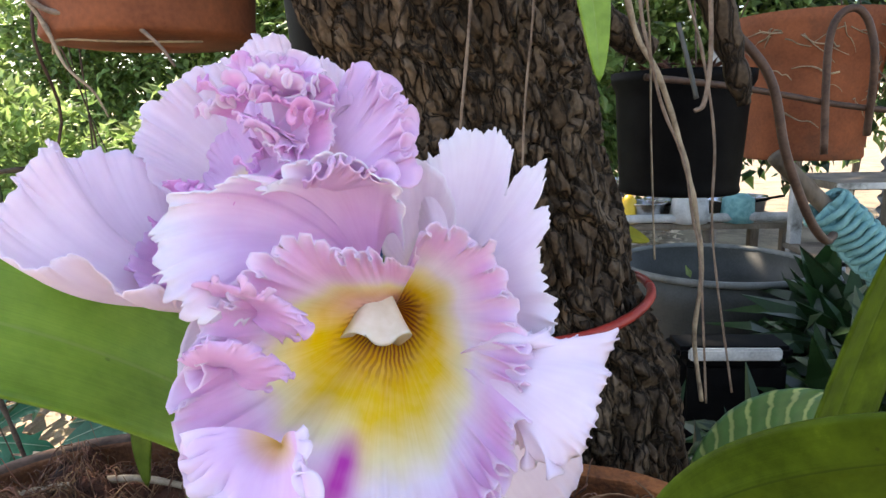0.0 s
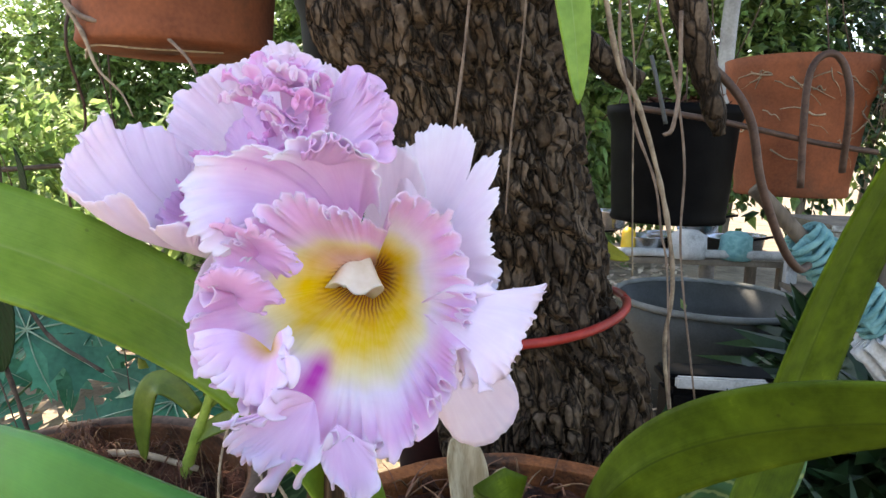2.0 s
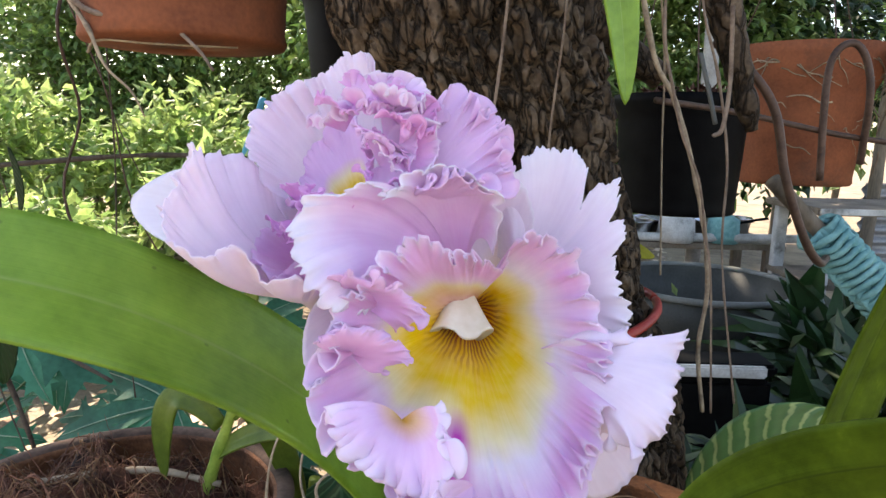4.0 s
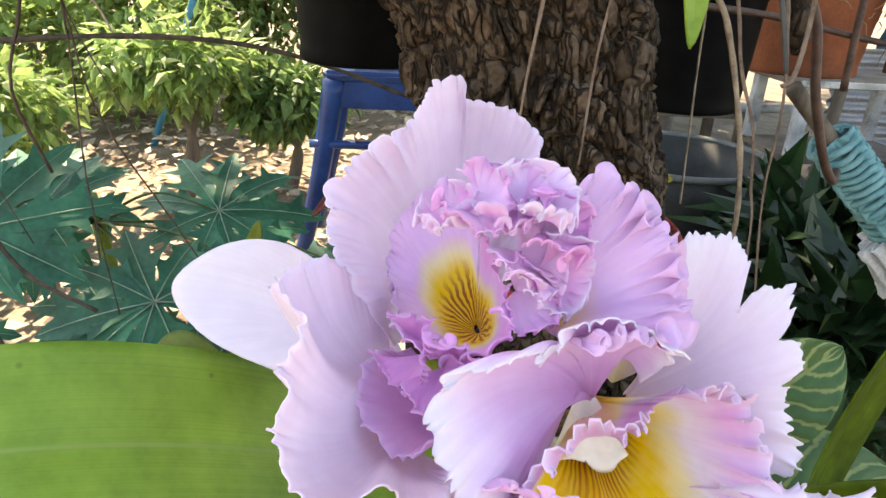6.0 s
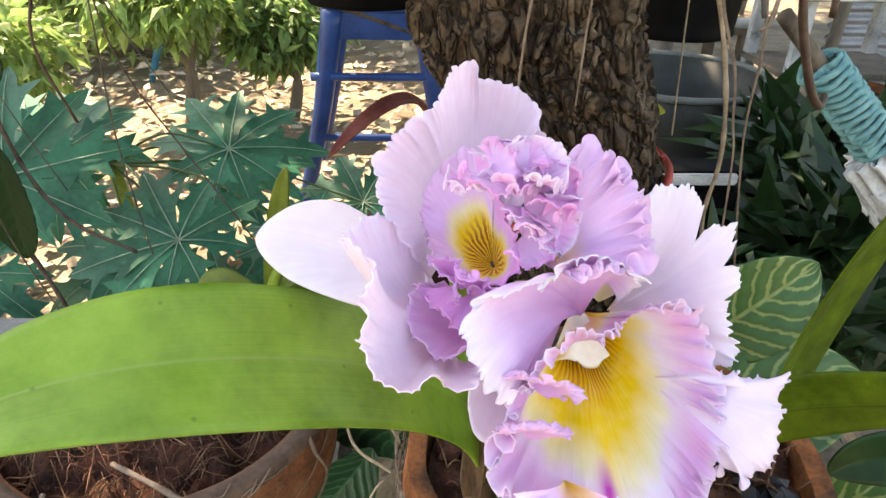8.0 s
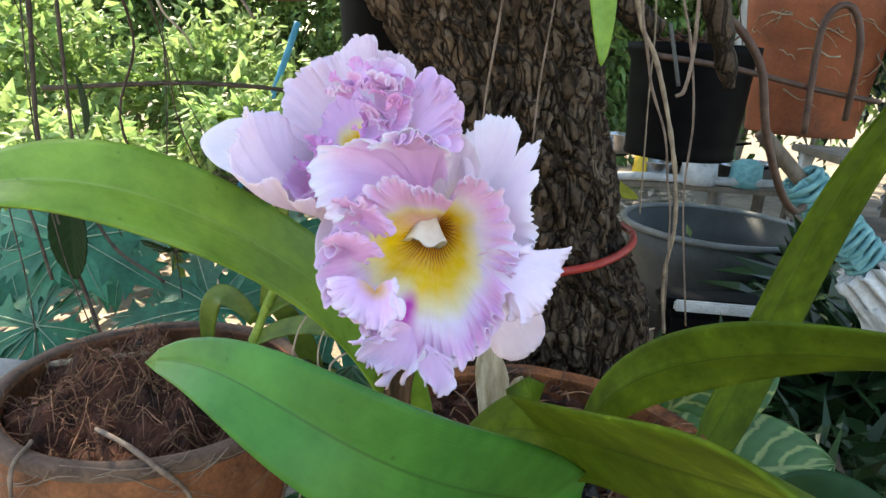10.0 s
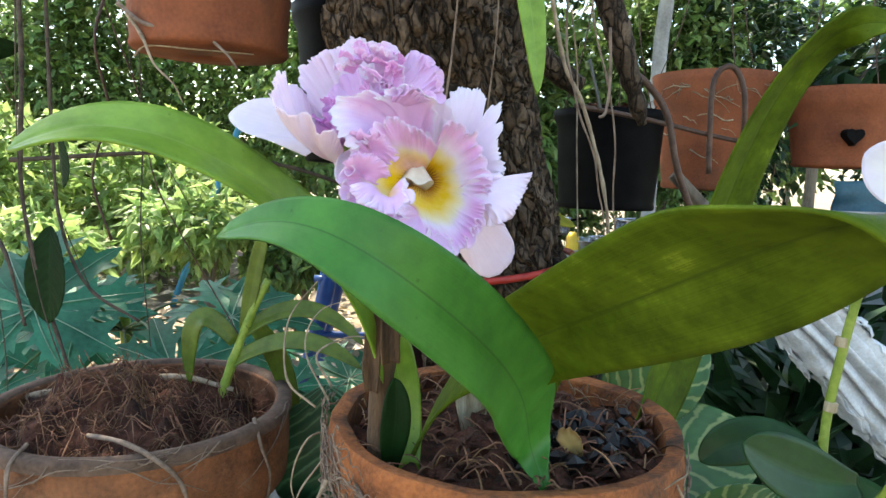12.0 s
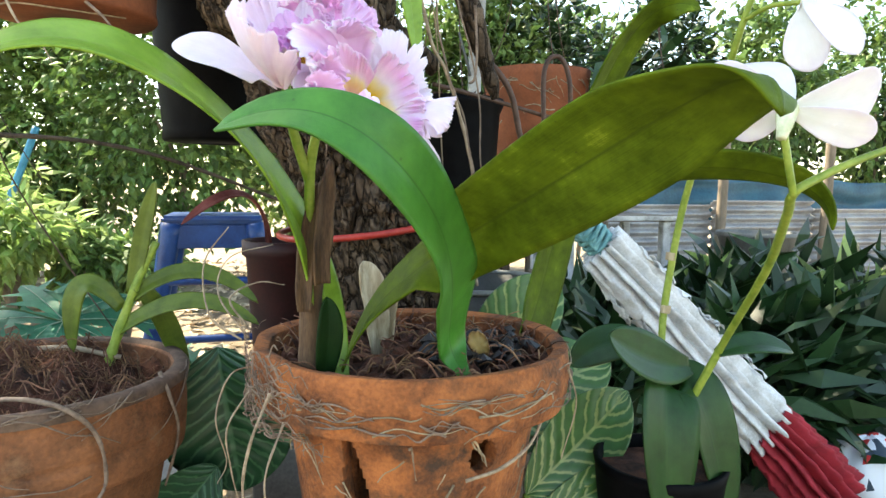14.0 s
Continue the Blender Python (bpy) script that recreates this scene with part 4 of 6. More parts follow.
def small_lip_pigment(u, v, m):
    col = blend(np.broadcast_to(YELLOW, u.shape + (3,)), CREAM, (v - 0.34 + 0.08 * m) / 0.14)
    col = blend(col, LILAC, (v - 0.46 + 0.1 * m) / 0.14)
    return blend(col, MAUVE, np.clip((u - 0.5) / 0.2, 0, 1) * np.clip((v - 0.45) / 0.3, 0, 1) * (0.75 + 0.6 * m))


front = thing("orchid_flower", "ruffled lilac cattleya bloom with a yellow striped throat", "flower", "cattleya blooms")
fan("lip", (-0.011, 0.224, 0.952), [(-0.001, 0.186, 0.972), (0.003, 0.174, 0.986), (0.014, 0.178, 0.982), (0.024, 0.178, 0.970), (0.0275, 0.170, 0.957), (0.029, 0.160, 0.943), (0.023, 0.150, 0.929),
    (0.013, 0.133, 0.921), (-0.002, 0.122, 0.923), (-0.014, 0.118, 0.931), (-0.025, 0.120, 0.936), (-0.040, 0.130, 0.938), (-0.052, 0.143, 0.949), (-0.047, 0.147, 0.964), (-0.042, 0.151, 0.974),
    (-0.030, 0.156, 0.982), (-0.016, 0.162, 0.981), (-0.008, 0.172, 0.978), (-0.001, 0.186, 0.972)], front, None, ruffle=0.0034, wave=0.0078, jag=0.0024, seed=4, nu=560, nv=64, material=LIP,
    mouth=((-0.05, -0.95, -0.1), 0.68, 1.0), tint=lip_pigment, stripe=1.4, calm=0.46, label="frilled lip with a yellow red-striped throat")
fan("petal", (0.001, 0.214, 0.955), [(-0.002, 0.212, 0.972), (-0.001, 0.207, 0.994), (0.008, 0.211, 1.007), (0.018, 0.214, 1.009), (0.026, 0.212, 1.006), (0.029, 0.206, 0.998), (0.036, 0.202, 0.999), (0.0355, 0.196, 0.992), (0.036, 0.189, 0.984), (0.033, 0.187, 0.974), (0.037, 0.180, 0.957), (0.022, 0.19, 0.948)],
    front, (PALE, PALE, WHITEISH), bulge=(0.004, -0.004, 0.002), ruffle=0.0012, wave=0.014, jag=0.0022, seed=3, label="pale petal with a torn browned edge", notch=((0.455, 0.014, 0.009), (0.6, 0.012, 0.006), (0.7, 0.008, 0.003)))
fan("sepal", (-0.002, 0.216, 0.958), [(-0.013, 0.208, 0.972), (-0.012, 0.204, 0.988), (-0.004, 0.203, 1.0), (0.005, 0.203, 0.998), (0.01, 0.206, 0.986), (0.008, 0.21, 0.97)], front, (CREAM, PALE, WHITEISH), ruffle=0.0004, nu=90, nv=18, seed=7)
fan("petal", (-0.014, 0.196, 0.966), [(-0.03, 0.176, 0.962), (-0.045, 0.150, 0.968), (-0.053, 0.150, 0.977), (-0.059, 0.157, 0.985), (-0.057, 0.162, 0.994), (-0.049, 0.163, 0.995), (-0.041, 0.163, 1.0), (-0.036, 0.167, 0.995), (-0.026, 0.172, 1.002), (-0.015, 0.172, 1.002), (-0.005, 0.170, 0.997), (-0.003, 0.178, 0.990), (-0.004, 0.19, 0.976)],
    front, (PINK, LILAC, WHITEISH), bulge=(0.0, 0.001, 0.009), ruffle=0.0015, wave=0.012, jag=0.0022, seed=5, nu=360, notch=((0.56, 0.014, 0.003),))
fan("petal", (0.008, 0.188, 0.945), [(0.016, 0.186, 0.952), (0.026, 0.179, 0.957), (0.036, 0.174, 0.956), (0.045, 0.174, 0.955), (0.052, 0.173, 0.957), (0.050, 0.167, 0.951), (0.046, 0.16, 0.946), (0.040, 0.153, 0.936), (0.033, 0.155, 0.929), (0.026, 0.168, 0.932), (0.016, 0.182, 0.936)],
    front, (LILAC, PALE, PALE), bulge=(0.004, -0.009, 0.004), ruffle=0.0024, wave=0.010, jag=0.0012, seed=9)
fan("sepal", (0.006, 0.204, 0.944), [(0.02, 0.198, 0.944), (0.036, 0.19, 0.932), (0.046, 0.187, 0.915), (0.042, 0.187, 0.902), (0.030, 0.187, 0.896), (0.018, 0.19, 0.904), (0.008, 0.196, 0.924)], front, (LILAC, PALE, PALE), bulge=(0.001, -0.005, 0), ruffle=0.0007, wave=0.016, jag=0.0004, seed=11, nu=160, nv=22)
fan("sepal", (-0.028, 0.196, 0.966), [(-0.042, 0.186, 0.972), (-0.055, 0.168, 0.965), (-0.056, 0.156, 0.953), (-0.05, 0.153, 0.948), (-0.043, 0.16, 0.95), (-0.034, 0.178, 0.956)], front, (LILAC, PALE, WHITEISH), bulge=(-0.003, -0.002, 0.002), ruffle=0.0005, wave=0.016, jag=0.0003, seed=13, nu=140, nv=20)
# curls on the lip: hood fringe, side curls, the torn lower lobe and its tail
fan("frill", (-0.041, 0.166, 0.966), [(-0.048, 0.158, 0.972), (-0.044, 0.152, 0.978), (-0.035, 0.152, 0.976), (-0.026, 0.154, 0.971), (-0.023, 0.158, 0.964), (-0.030, 0.16, 0.959)], front, (LILAC, (0.86, 0.53, 0.81), LILAC), bulge=(0, -0.006, 0.002), ruffle=0.0036, wave=0.0062, jag=0.0014, seed=56, nu=280, nv=24)
fan("frill", (-0.043, 0.158, 0.954), [(-0.051, 0.148, 0.96), (-0.045, 0.143, 0.966), (-0.037, 0.144, 0.966), (-0.029, 0.148, 0.961), (-0.027, 0.152, 0.955), (-0.034, 0.156, 0.949)], front, (LILAC, (0.86, 0.53, 0.81), LILAC), bulge=(0, -0.005, 0.001), ruffle=0.0034, wave=0.006, jag=0.0014, seed=57, nu=260, nv=22)
fan("frill", (-0.028, 0.145, 0.941), [(-0.044, 0.135, 0.948), (-0.04, 0.126, 0.943), (-0.032, 0.121, 0.938), (-0.022, 0.117, 0.936), (-0.014, 0.116, 0.943), (-0.018, 0.126, 0.951)], front, (YELLOW, LILAC, PALE), bulge=(0.002, -0.006, 0.006), ruffle=0.0034, wave=0.007, jag=0.0018, seed=58, nu=280, nv=24)
fan("frill", (-0.010, 0.124, 0.936), [(-0.016, 0.115, 0.942), (-0.021, 0.113, 0.935), (-0.029, 0.111, 0.934), (-0.027, 0.111, 0.928), (-0.02, 0.111, 0.924), (-0.013, 0.112, 0.920), (-0.006, 0.114, 0.924)], front, (LILAC, LILAC, PALE), bulge=(0.001, -0.001, 0.001), ruffle=0.0036, wave=0.006, jag=0.0075, seed=59, nu=300, nv=24)
fan("frill", (-0.004, 0.124, 0.93), [(-0.008, 0.116, 0.926), (-0.003, 0.114, 0.919), (0.003, 0.115, 0.914), (0.008, 0.118, 0.917), (0.006, 0.122, 0.925)], front, (LILAC, LILAC, PALE), ruffle=0.0022, wave=0.007, jag=0.0024, seed=60, nu=160, nv=20)
CREAMY = surface("cream_cap", (0.74, 0.69, 0.57), (0.9, 0.87, 0.8), 0.45, 90, 400, 0.2, 0.0005)


def column():
    """Waxy anther cap: a hooded wedge that flares at its mouth and leans forward."""
    verts, nu, nv = [], 40, 16
    for j in range(nv):
        t = j / (nv - 1)
        for i in range(nu):
            a = 2 * math.pi * i / nu
            r = 0.0016 + 0.0062 * t ** 0.7
            r *= 1 + t * t * (0.2 * math.cos(2 * a) + 0.14 * noise.noise(Vector((math.cos(a) * 2, math.sin(a) * 2, 3))) + 0.05 * math.cos(7 * a))
            r *= 1 - 0.22 * t * math.exp(-((a - 4.55) / 0.22) ** 2)
            verts.append(Vector((-0.0135 + r * 1.15 * math.cos(a) - 0.0005 * t, 0.203 + r * 0.8 * math.sin(a) - 0.011 * t, 0.963 - 0.0135 * t - 0.002 * math.sin(a) * t + 0.0022 * t * math.cos(3 * a + 0.6))))
    for i in range(nu):
        a = 2 * math.pi * i / nu
        verts.append(Vector((-0.0135 + 0.002 * math.cos(a), 0.194 + 0.002 * math.sin(a), 0.954)))
    mesh_ob("column", verts, grid_faces(nu, nv + 1, True), CREAMY, front, "creamy white anther cap")


column()

rear = thing("orchid_flower", "double frilled lilac cattleya bloom seen against the trunk", "flower", "cattleya blooms")
fan("petal", (-0.055, 0.218, 0.967), [(-0.068, 0.205, 0.976), (-0.078, 0.196, 0.998), (-0.085, 0.203, 1.009), (-0.0845, 0.213, 1.018), (-0.079, 0.218, 1.024), (-0.07, 0.222, 1.03), (-0.063, 0.234, 1.036), (-0.060, 0.240, 1.041), (-0.053, 0.248, 1.043), (-0.049, 0.25, 1.036), (-0.04, 0.247, 1.035), (-0.032, 0.243, 1.032), (-0.027, 0.237, 1.023), (-0.027, 0.238, 1.004), (-0.036, 0.235, 0.98)],
    rear, (LILAC, PALE, PALE), bulge=(0.003, 0.02, -0.002), ruffle=0.0016, wave=0.011, jag=0.0016, seed=21, nu=400)
fan("sepal", (-0.063, 0.212, 0.962), [(-0.082, 0.222, 0.984), (-0.1, 0.222, 0.998), (-0.117, 0.22, 0.998), (-0.13, 0.214, 0.988), (-0.12, 0.205, 0.978), (-0.1, 0.198, 0.972), (-0.08, 0.2, 0.964)], rear, (PALE, WHITEISH, WHITEISH), bulge=(0, 0.002, 0.005), ruffle=0.0003, wave=0.03, jag=0.0001, seed=23, nu=160, nv=24)
fan("petal", (-0.057, 0.2, 0.962), [(-0.07, 0.212, 0.984), (-0.08, 0.203, 1.001), (-0.09, 0.194, 1.006), (-0.0955, 0.185, 1.004), (-0.092, 0.174, 1.009), (-0.086, 0.163, 1.009), (-0.088, 0.152, 1.0), (-0.087, 0.142, 0.991), (-0.078, 0.137, 0.984), (-0.069, 0.141, 0.986), (-0.062, 0.146, 0.979), (-0.056, 0.148, 0.978), (-0.053, 0.17, 0.968)],
    rear, (ROSE, PALE, PALE), bulge=(-0.004, -0.002, -0.006), ruffle=0.0015, wave=0.013, jag=0.001, seed=25, nu=360, notch=((0.79, 0.02, 0.006), (0.42, 0.02, 0.003)))
fan("lip", (-0.045, 0.207, 0.980), [(-0.047, 0.214, 1.008), (-0.053, 0.222, 1.019), (-0.061, 0.224, 1.014), (-0.068, 0.223, 1.006), (-0.071, 0.219, 0.996), (-0.07, 0.204, 0.99), (-0.067, 0.185, 0.992), (-0.060, 0.177, 0.989), (-0.052, 0.172, 0.991), (-0.044, 0.172, 0.995), (-0.04, 0.178, 1.0), (-0.042, 0.188, 1.008), (-0.044, 0.200, 1.009), (-0.046, 0.211, 1.008)], rear, None,
    ruffle=0.002, wave=0.008, jag=0.0013, seed=8, nu=420, nv=44, material=LIP, mouth=((-0.35, -0.55, 0.75), 0.85, 0.75), tint=small_lip_pigment, stripe=1.25, calm=0.45)
fan("side_lobe", (-0.03, 0.19, 0.994), [(-0.028, 0.198, 1.008), (-0.023, 0.203, 1.02), (-0.018, 0.204, 1.0285), (-0.012, 0.201, 1.026), (-0.006, 0.195, 1.021), (-0.001, 0.187, 1.014), (0.0, 0.182, 1.004), (-0.007, 0.173, 1.0), (-0.016, 0.168, 1.002), (-0.024, 0.17, 1.0), (-0.028, 0.178, 0.997)],
    rear, (YELLOW, LILAC, LILAC), bulge=(-0.002, 0.003, -0.003), ruffle=0.0036, wave=0.0058, jag=0.0024, seed=31, nu=420)
fan("side_lobe", (-0.054, 0.188, 0.977), [(-0.064, 0.192, 0.984), (-0.073, 0.188, 0.984), (-0.076, 0.178, 0.979), (-0.071, 0.168, 0.976), (-0.064, 0.163, 0.975), (-0.057, 0.163, 0.979), (-0.052, 0.172, 0.978)], rear, (YELLOW, PINK, LILAC), bulge=(0.003, 0.003, -0.006), ruffle=0.0012, wave=0.009, jag=0.001, seed=35, nu=240, nv=24)
# frills tumbling from the mouth of the rear lip, from its top to its lower corner
rf = random.Random(77)
for k, (x, y, z, r) in enumerate(((-0.056, 0.2, 1.02, 0.009), (-0.05, 0.192, 1.025, 0.011), (-0.043, 0.193, 1.026, 0.011), (-0.035, 0.191, 1.026, 0.011), (-0.03, 0.189, 1.021, 0.010), (-0.036, 0.186, 1.016, 0.012), (-0.03, 0.183, 1.01, 0.010), (-0.037, 0.18, 1.005, 0.010), (-0.065, 0.18, 0.99, 0.009), (-0.056, 0.172, 0.989, 0.009))):
    c = Vector((x, y, z))
    back = Vector((-0.045, 0.206, 0.998)) if k < 8 else Vector((-0.055, 0.19, 0.983))
    ax = (c - back).normalized()
    tilt = Vector((rf.uniform(-0.5, 0.5), rf.uniform(-0.3, 0.3), rf.uniform(-0.5, 0.5)))
    a1 = (ax.cross(Vector((0.2, 0.3, 1)) + tilt)).normalized()
    a2 = ax.cross(a1)
    ring = []
    for q in range(6):
        w = 0.5 + 5.0 * q / 5
        ring.append(c + (a1 * math.cos(w) + a2 * math.sin(w)) * r * rf.uniform(0.8, 1.15) + ax * rf.uniform(-0.002, 0.003))
    fan("frill", c - ax * 0.008, ring, rear, (LILAC, (PINK, LILAC)[k % 2], (PALE, PINK, LILAC)[k % 3]) if k < 8 else (PINK, MAUVE, PINK), ruffle=0.0025, wave=0.005, jag=0.0014, seed=41 + k, nu=200, nv=18)

RED_LEAF = strap_mat("red_leaf", (0.14, 0.03, 0.025), (0.36, 0.12, 0.1), midrib=(0.4, 0.15, 0.1), rough=0.5)
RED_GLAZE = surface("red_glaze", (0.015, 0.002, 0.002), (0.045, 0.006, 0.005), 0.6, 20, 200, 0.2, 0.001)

# ---- pots and roots hanging round the trunk ----
def hanging_pot(centre, r0, r1, z0, z1, material, label, seg=56, band=0.03):
    pot = thing("hanging_pot", label, "plant pot", "hanging pots")
    prof = [(0.002, z0), (r0 * 0.55, z0), (r0, z0 + 0.002), (r0 + 0.003, z0 + 0.006)]
    for k in range(1, 14):
        z = z0 + (z1 - z0) * k / 13
        prof.append((r0 + (r1 - r0) * k / 13 + (0.006 if z > z1 - band else 0), z))
    wall = lathe("wall", prof, centre, material, pot, seg, 0.015, 8.0)
    thick(wall, 0.008, -1.0)
    c = Vector(centre)
    fill = lathe("soil", [(0.001, z1 - 0.02), (r1 * 0.5, z1 - 0.015), (r1 - 0.01, z1 - 0.03)], centre, COIR, pot, 32, 0.1, 20.0)
    for a in (0.4, 2.5, 4.6):
        p = c + Vector((r1 * math.cos(a), r1 * math.sin(a), z1 - 0.005))
        tube("wire", [p, (p + Vector((c.x, c.y, z1 + 0.4))) / 2, (c.x, c.y, z1 + 0.8)], 0.0012, WIRE, pot, seg=5)
    return pot


def root_thing(name, label, pts, r0, r1, material=None, wob=0.35, category="aerial root"):
    ob = tube(name, pts, r0, material or ROOT, r1=r1, seg=7, wob=wob, n=10 * len(pts))
    return tagged(ob, label, category, "aerial roots")


left_pot = hanging_pot((-0.272, 0.61, 0), 0.0868, 0.103, 1.083, 1.28, TERRACOTTA_RED, "orange clay pot hanging on wires, roots across its base")
tube("root", [(-0.35, 0.543, 1.125), (-0.315, 0.531, 1.102), (-0.26, 0.531, 1.095), (-0.23, 0.526, 1.075), (-0.215, 0.521, 1.057)], 0.0028, ROOT_DARK, left_pot, r1=0.0012, wob=0.4)
tube("root", [(-0.34, 0.541, 1.115), (-0.32, 0.531, 1.09), (-0.305, 0.526, 1.06), (-0.285, 0.526, 1.04), (-0.275, 0.526, 1.02)], 0.0024, ROOT, left_pot, r1=0.0007, wob=0.4)
tube("root", [(-0.355, 0.591, 1.077), (-0.32, 0.546, 1.082), (-0.27, 0.539, 1.079), (-0.21, 0.566, 1.08)], 0.0014, ROOT, left_pot, r1=0.0008, wob=0.4)
hanging_pot((-0.128, 0.87, 0), 0.078, 0.098, 0.962, 1.2, BLACK_PLASTIC, "black plastic pot hanging in deep shade behind the trunk")
hanging_pot((0.579, 1.2, 0), 0.09, 0.12, 0.932, 1.168, TERRACOTTA_RED, "orange clay pot with pale roots hanging on wires", band=0.055)
hpot = hanging_pot((0.8, 1.1, 0), 0.085, 0.108, 0.985, 1.135, TERRACOTTA_RED, "clay pot with a heart-shaped hole hanging on wires", band=0.045)


def heart(parent, centre, size):
    bm = bmesh.new()
    c = Vector(centre)
    pts = []
    for k in range(40):
        t = 2 * math.pi * k / 40
        pts.append(bm.verts.new(c + Vector((16 * math.sin(t) ** 3, 0, 13 * math.cos(t) - 5 * math.cos(2 * t) - 2 * math.cos(3 * t) - math.cos(4 * t))) * size / 32))
    f = bm.faces.new(pts)
    g = bmesh.ops.extrude_face_region(bm, geom=[f])
    for v in g["geom"]:
        if isinstance(v, bmesh.types.BMVert):
            v.co.y += 0.02
    # solid plate on the uncut wall; its black stands for shade in the hole
    part("heart_plate", bm, BLACK_PLASTIC, parent, "black heart-shaped plate standing in for shade inside the opening")


heart(hpot, (0.76, 0.998, 1.043), 0.034)
trailing = thing("trailing_plant", "trailing plant with dark green leaves growing over the hanging pot", "foliage plant")
v, f = leaf_cloud((0.86, 1.14, 1.17), (0.13, 0.1, 0.075), 75, 0.1, 33, droop=0.5, aspect=0.45)
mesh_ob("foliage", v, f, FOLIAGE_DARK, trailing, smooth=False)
tube("stem", [(0.8, 1.1, 1.11), (0.83, 1.12, 1.16), (0.9, 1.14, 1.22)], 0.005, VINE, trailing, r1=0.003, seg=6)


nursery_pot = hanging_pot((0.325, 1.05, 0), 0.087, 0.099, 0.893, 1.075, BLACK_PLASTIC, "round black plastic nursery pot hanging in shade by the trunk", band=0.022)
v, f = leaf_cloud((0.325, 1.05, 1.072), (0.07, 0.07, 0.014), 160, 0.022, 9)
mesh_ob("mulch", v, f, COIR, nursery_pot, smooth=False)

hook = thing("iron_hook", "rusty bent iron rod hook hanging pots from the branch", "hook")
tube("hairpin", [(0.406, 0.78, 0.965), (0.401, 0.78, 1.06), (0.403, 0.78, 1.1), (0.414, 0.78, 1.118), (0.43, 0.78, 1.12), (0.444, 0.78, 1.1), (0.452, 0.78, 1.06), (0.462, 0.8, 0.985)], 0.0042, WIRE, hook, seg=9, n=60)
tube("rod", [(0.185, 0.7, 1.05), (0.3, 0.76, 1.04), (0.42, 0.79, 1.02), (0.5, 0.8, 1.01)], 0.0036, WIRE, hook, seg=8)
tube("bent_rod", [(0.24, 0.7, 1.11), (0.281, 0.7, 1.08), (0.31, 0.7, 1.04), (0.328, 0.7, 0.972), (0.36, 0.71, 0.906), (0.39, 0.73, 0.876), (0.425, 0.78, 0.872)], 0.0048, WIRE, hook, seg=9, n=50)
clip = thing("wire_clip", "twisted copper wire tie with a steel clip", "wire")
tube("clip", [(0.146, 0.46, 1.07), (0.152, 0.455, 1.045), (0.158, 0.453, 1.022)], 0.0016, GREY_PLASTIC, clip, seg=8)
tube("tie", [(0.163, 0.455, 1.1), (0.166, 0.455, 1.05), (0.163, 0.453, 1.02), (0.157, 0.453, 1.014)], 0.0016, ROOT_DARK, clip, seg=6)

rr = random.Random(21)
for pts, a, b, m in (
        ([(0.11, 0.55, 1.2), (0.137, 0.55, 1.084), (0.158, 0.55, 1.044), (0.178, 0.55, 0.989), (0.193, 0.55, 0.933), (0.2, 0.55, 0.881), (0.198, 0.553, 0.827), (0.208, 0.556, 0.768)], 0.0027, 0.0018, ROOT),
        ([(0.15, 0.5, 1.2), (0.157, 0.5, 1.116), (0.175, 0.5, 1.055), (0.187, 0.5, 0.993), (0.19, 0.5, 0.92), (0.211, 0.5, 0.8)], 0.0013, 0.0008, ROOT_DARK),
        ([(0.126, 0.48, 1.16), (0.126, 0.48, 1.089), (0.136, 0.48, 1.045), (0.144, 0.48, 1.017), (0.16, 0.48, 0.98), (0.168, 0.48, 0.94), (0.175, 0.48, 0.908), (0.185, 0.48, 0.8)], 0.0014, 0.0008, ROOT_DARK),
        ([(0.153, 0.6, 1.15), (0.168, 0.62, 1.08), (0.172, 0.62, 1.0), (0.18, 0.62, 0.88)], 0.0012, 0.0008, ROOT),
        ([(0.02, 0.47, 1.2), (0.012, 0.475, 1.08), (0.004, 0.482, 1.0), (0.002, 0.49, 0.93)], 0.0012, 0.0009, ROOT_DARK),
        ([(0.055, 0.48, 1.2), (0.056, 0.482, 1.1), (0.05, 0.488, 1.02), (0.048, 0.49, 0.95)], 0.001, 0.0008, ROOT_DARK)):
    root_thing("aerial_root", "thin grey aerial root hanging beside the trunk", pts, a, b, m)

hang = thing("hanging_leaf", "narrow green strap leaf hanging down before the trunk", "leaf")
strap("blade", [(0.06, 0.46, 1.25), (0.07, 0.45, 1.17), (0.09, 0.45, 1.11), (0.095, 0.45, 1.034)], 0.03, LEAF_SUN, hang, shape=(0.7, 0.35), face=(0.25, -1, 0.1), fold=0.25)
spot = thing("spotted_leaf", "yellowing strap leaf with dark spots behind the trunk", "leaf")
strap("blade", [(0.09, 0.68, 0.955), (0.12, 0.66, 0.915), (0.15, 0.66, 0.9), (0.185, 0.66, 0.89)], 0.024, LEAF_YELLOW, spot, shape=(0.8, 0.4), face=(0.1, -0.8, 0.5), fold=0.2)


def tape():
    """Loose red tie round the trunk, standing off at one side."""
    pts = []
    for k in range(41):
        a = 2 * math.pi * k / 40
        r = 0.106 + 0.004 * max(0.0, math.cos(a)) + 0.003 * math.sin(3 * a)
        pts.append((0.062 + r * math.cos(a), 0.602 + r * math.sin(a), 0.846 + 0.014 * math.cos(a - 0.3)))
    v, f = tube_data(pts, 0.0042, 0.0042, 8, 120)
    tagged(mesh_ob("red_tie", v, f, RED_TAPE), "red plastic tie wound loosely round the tree trunk", "tie")


tape()

# ---- roots on the clay pots ----
rr = random.Random(8)


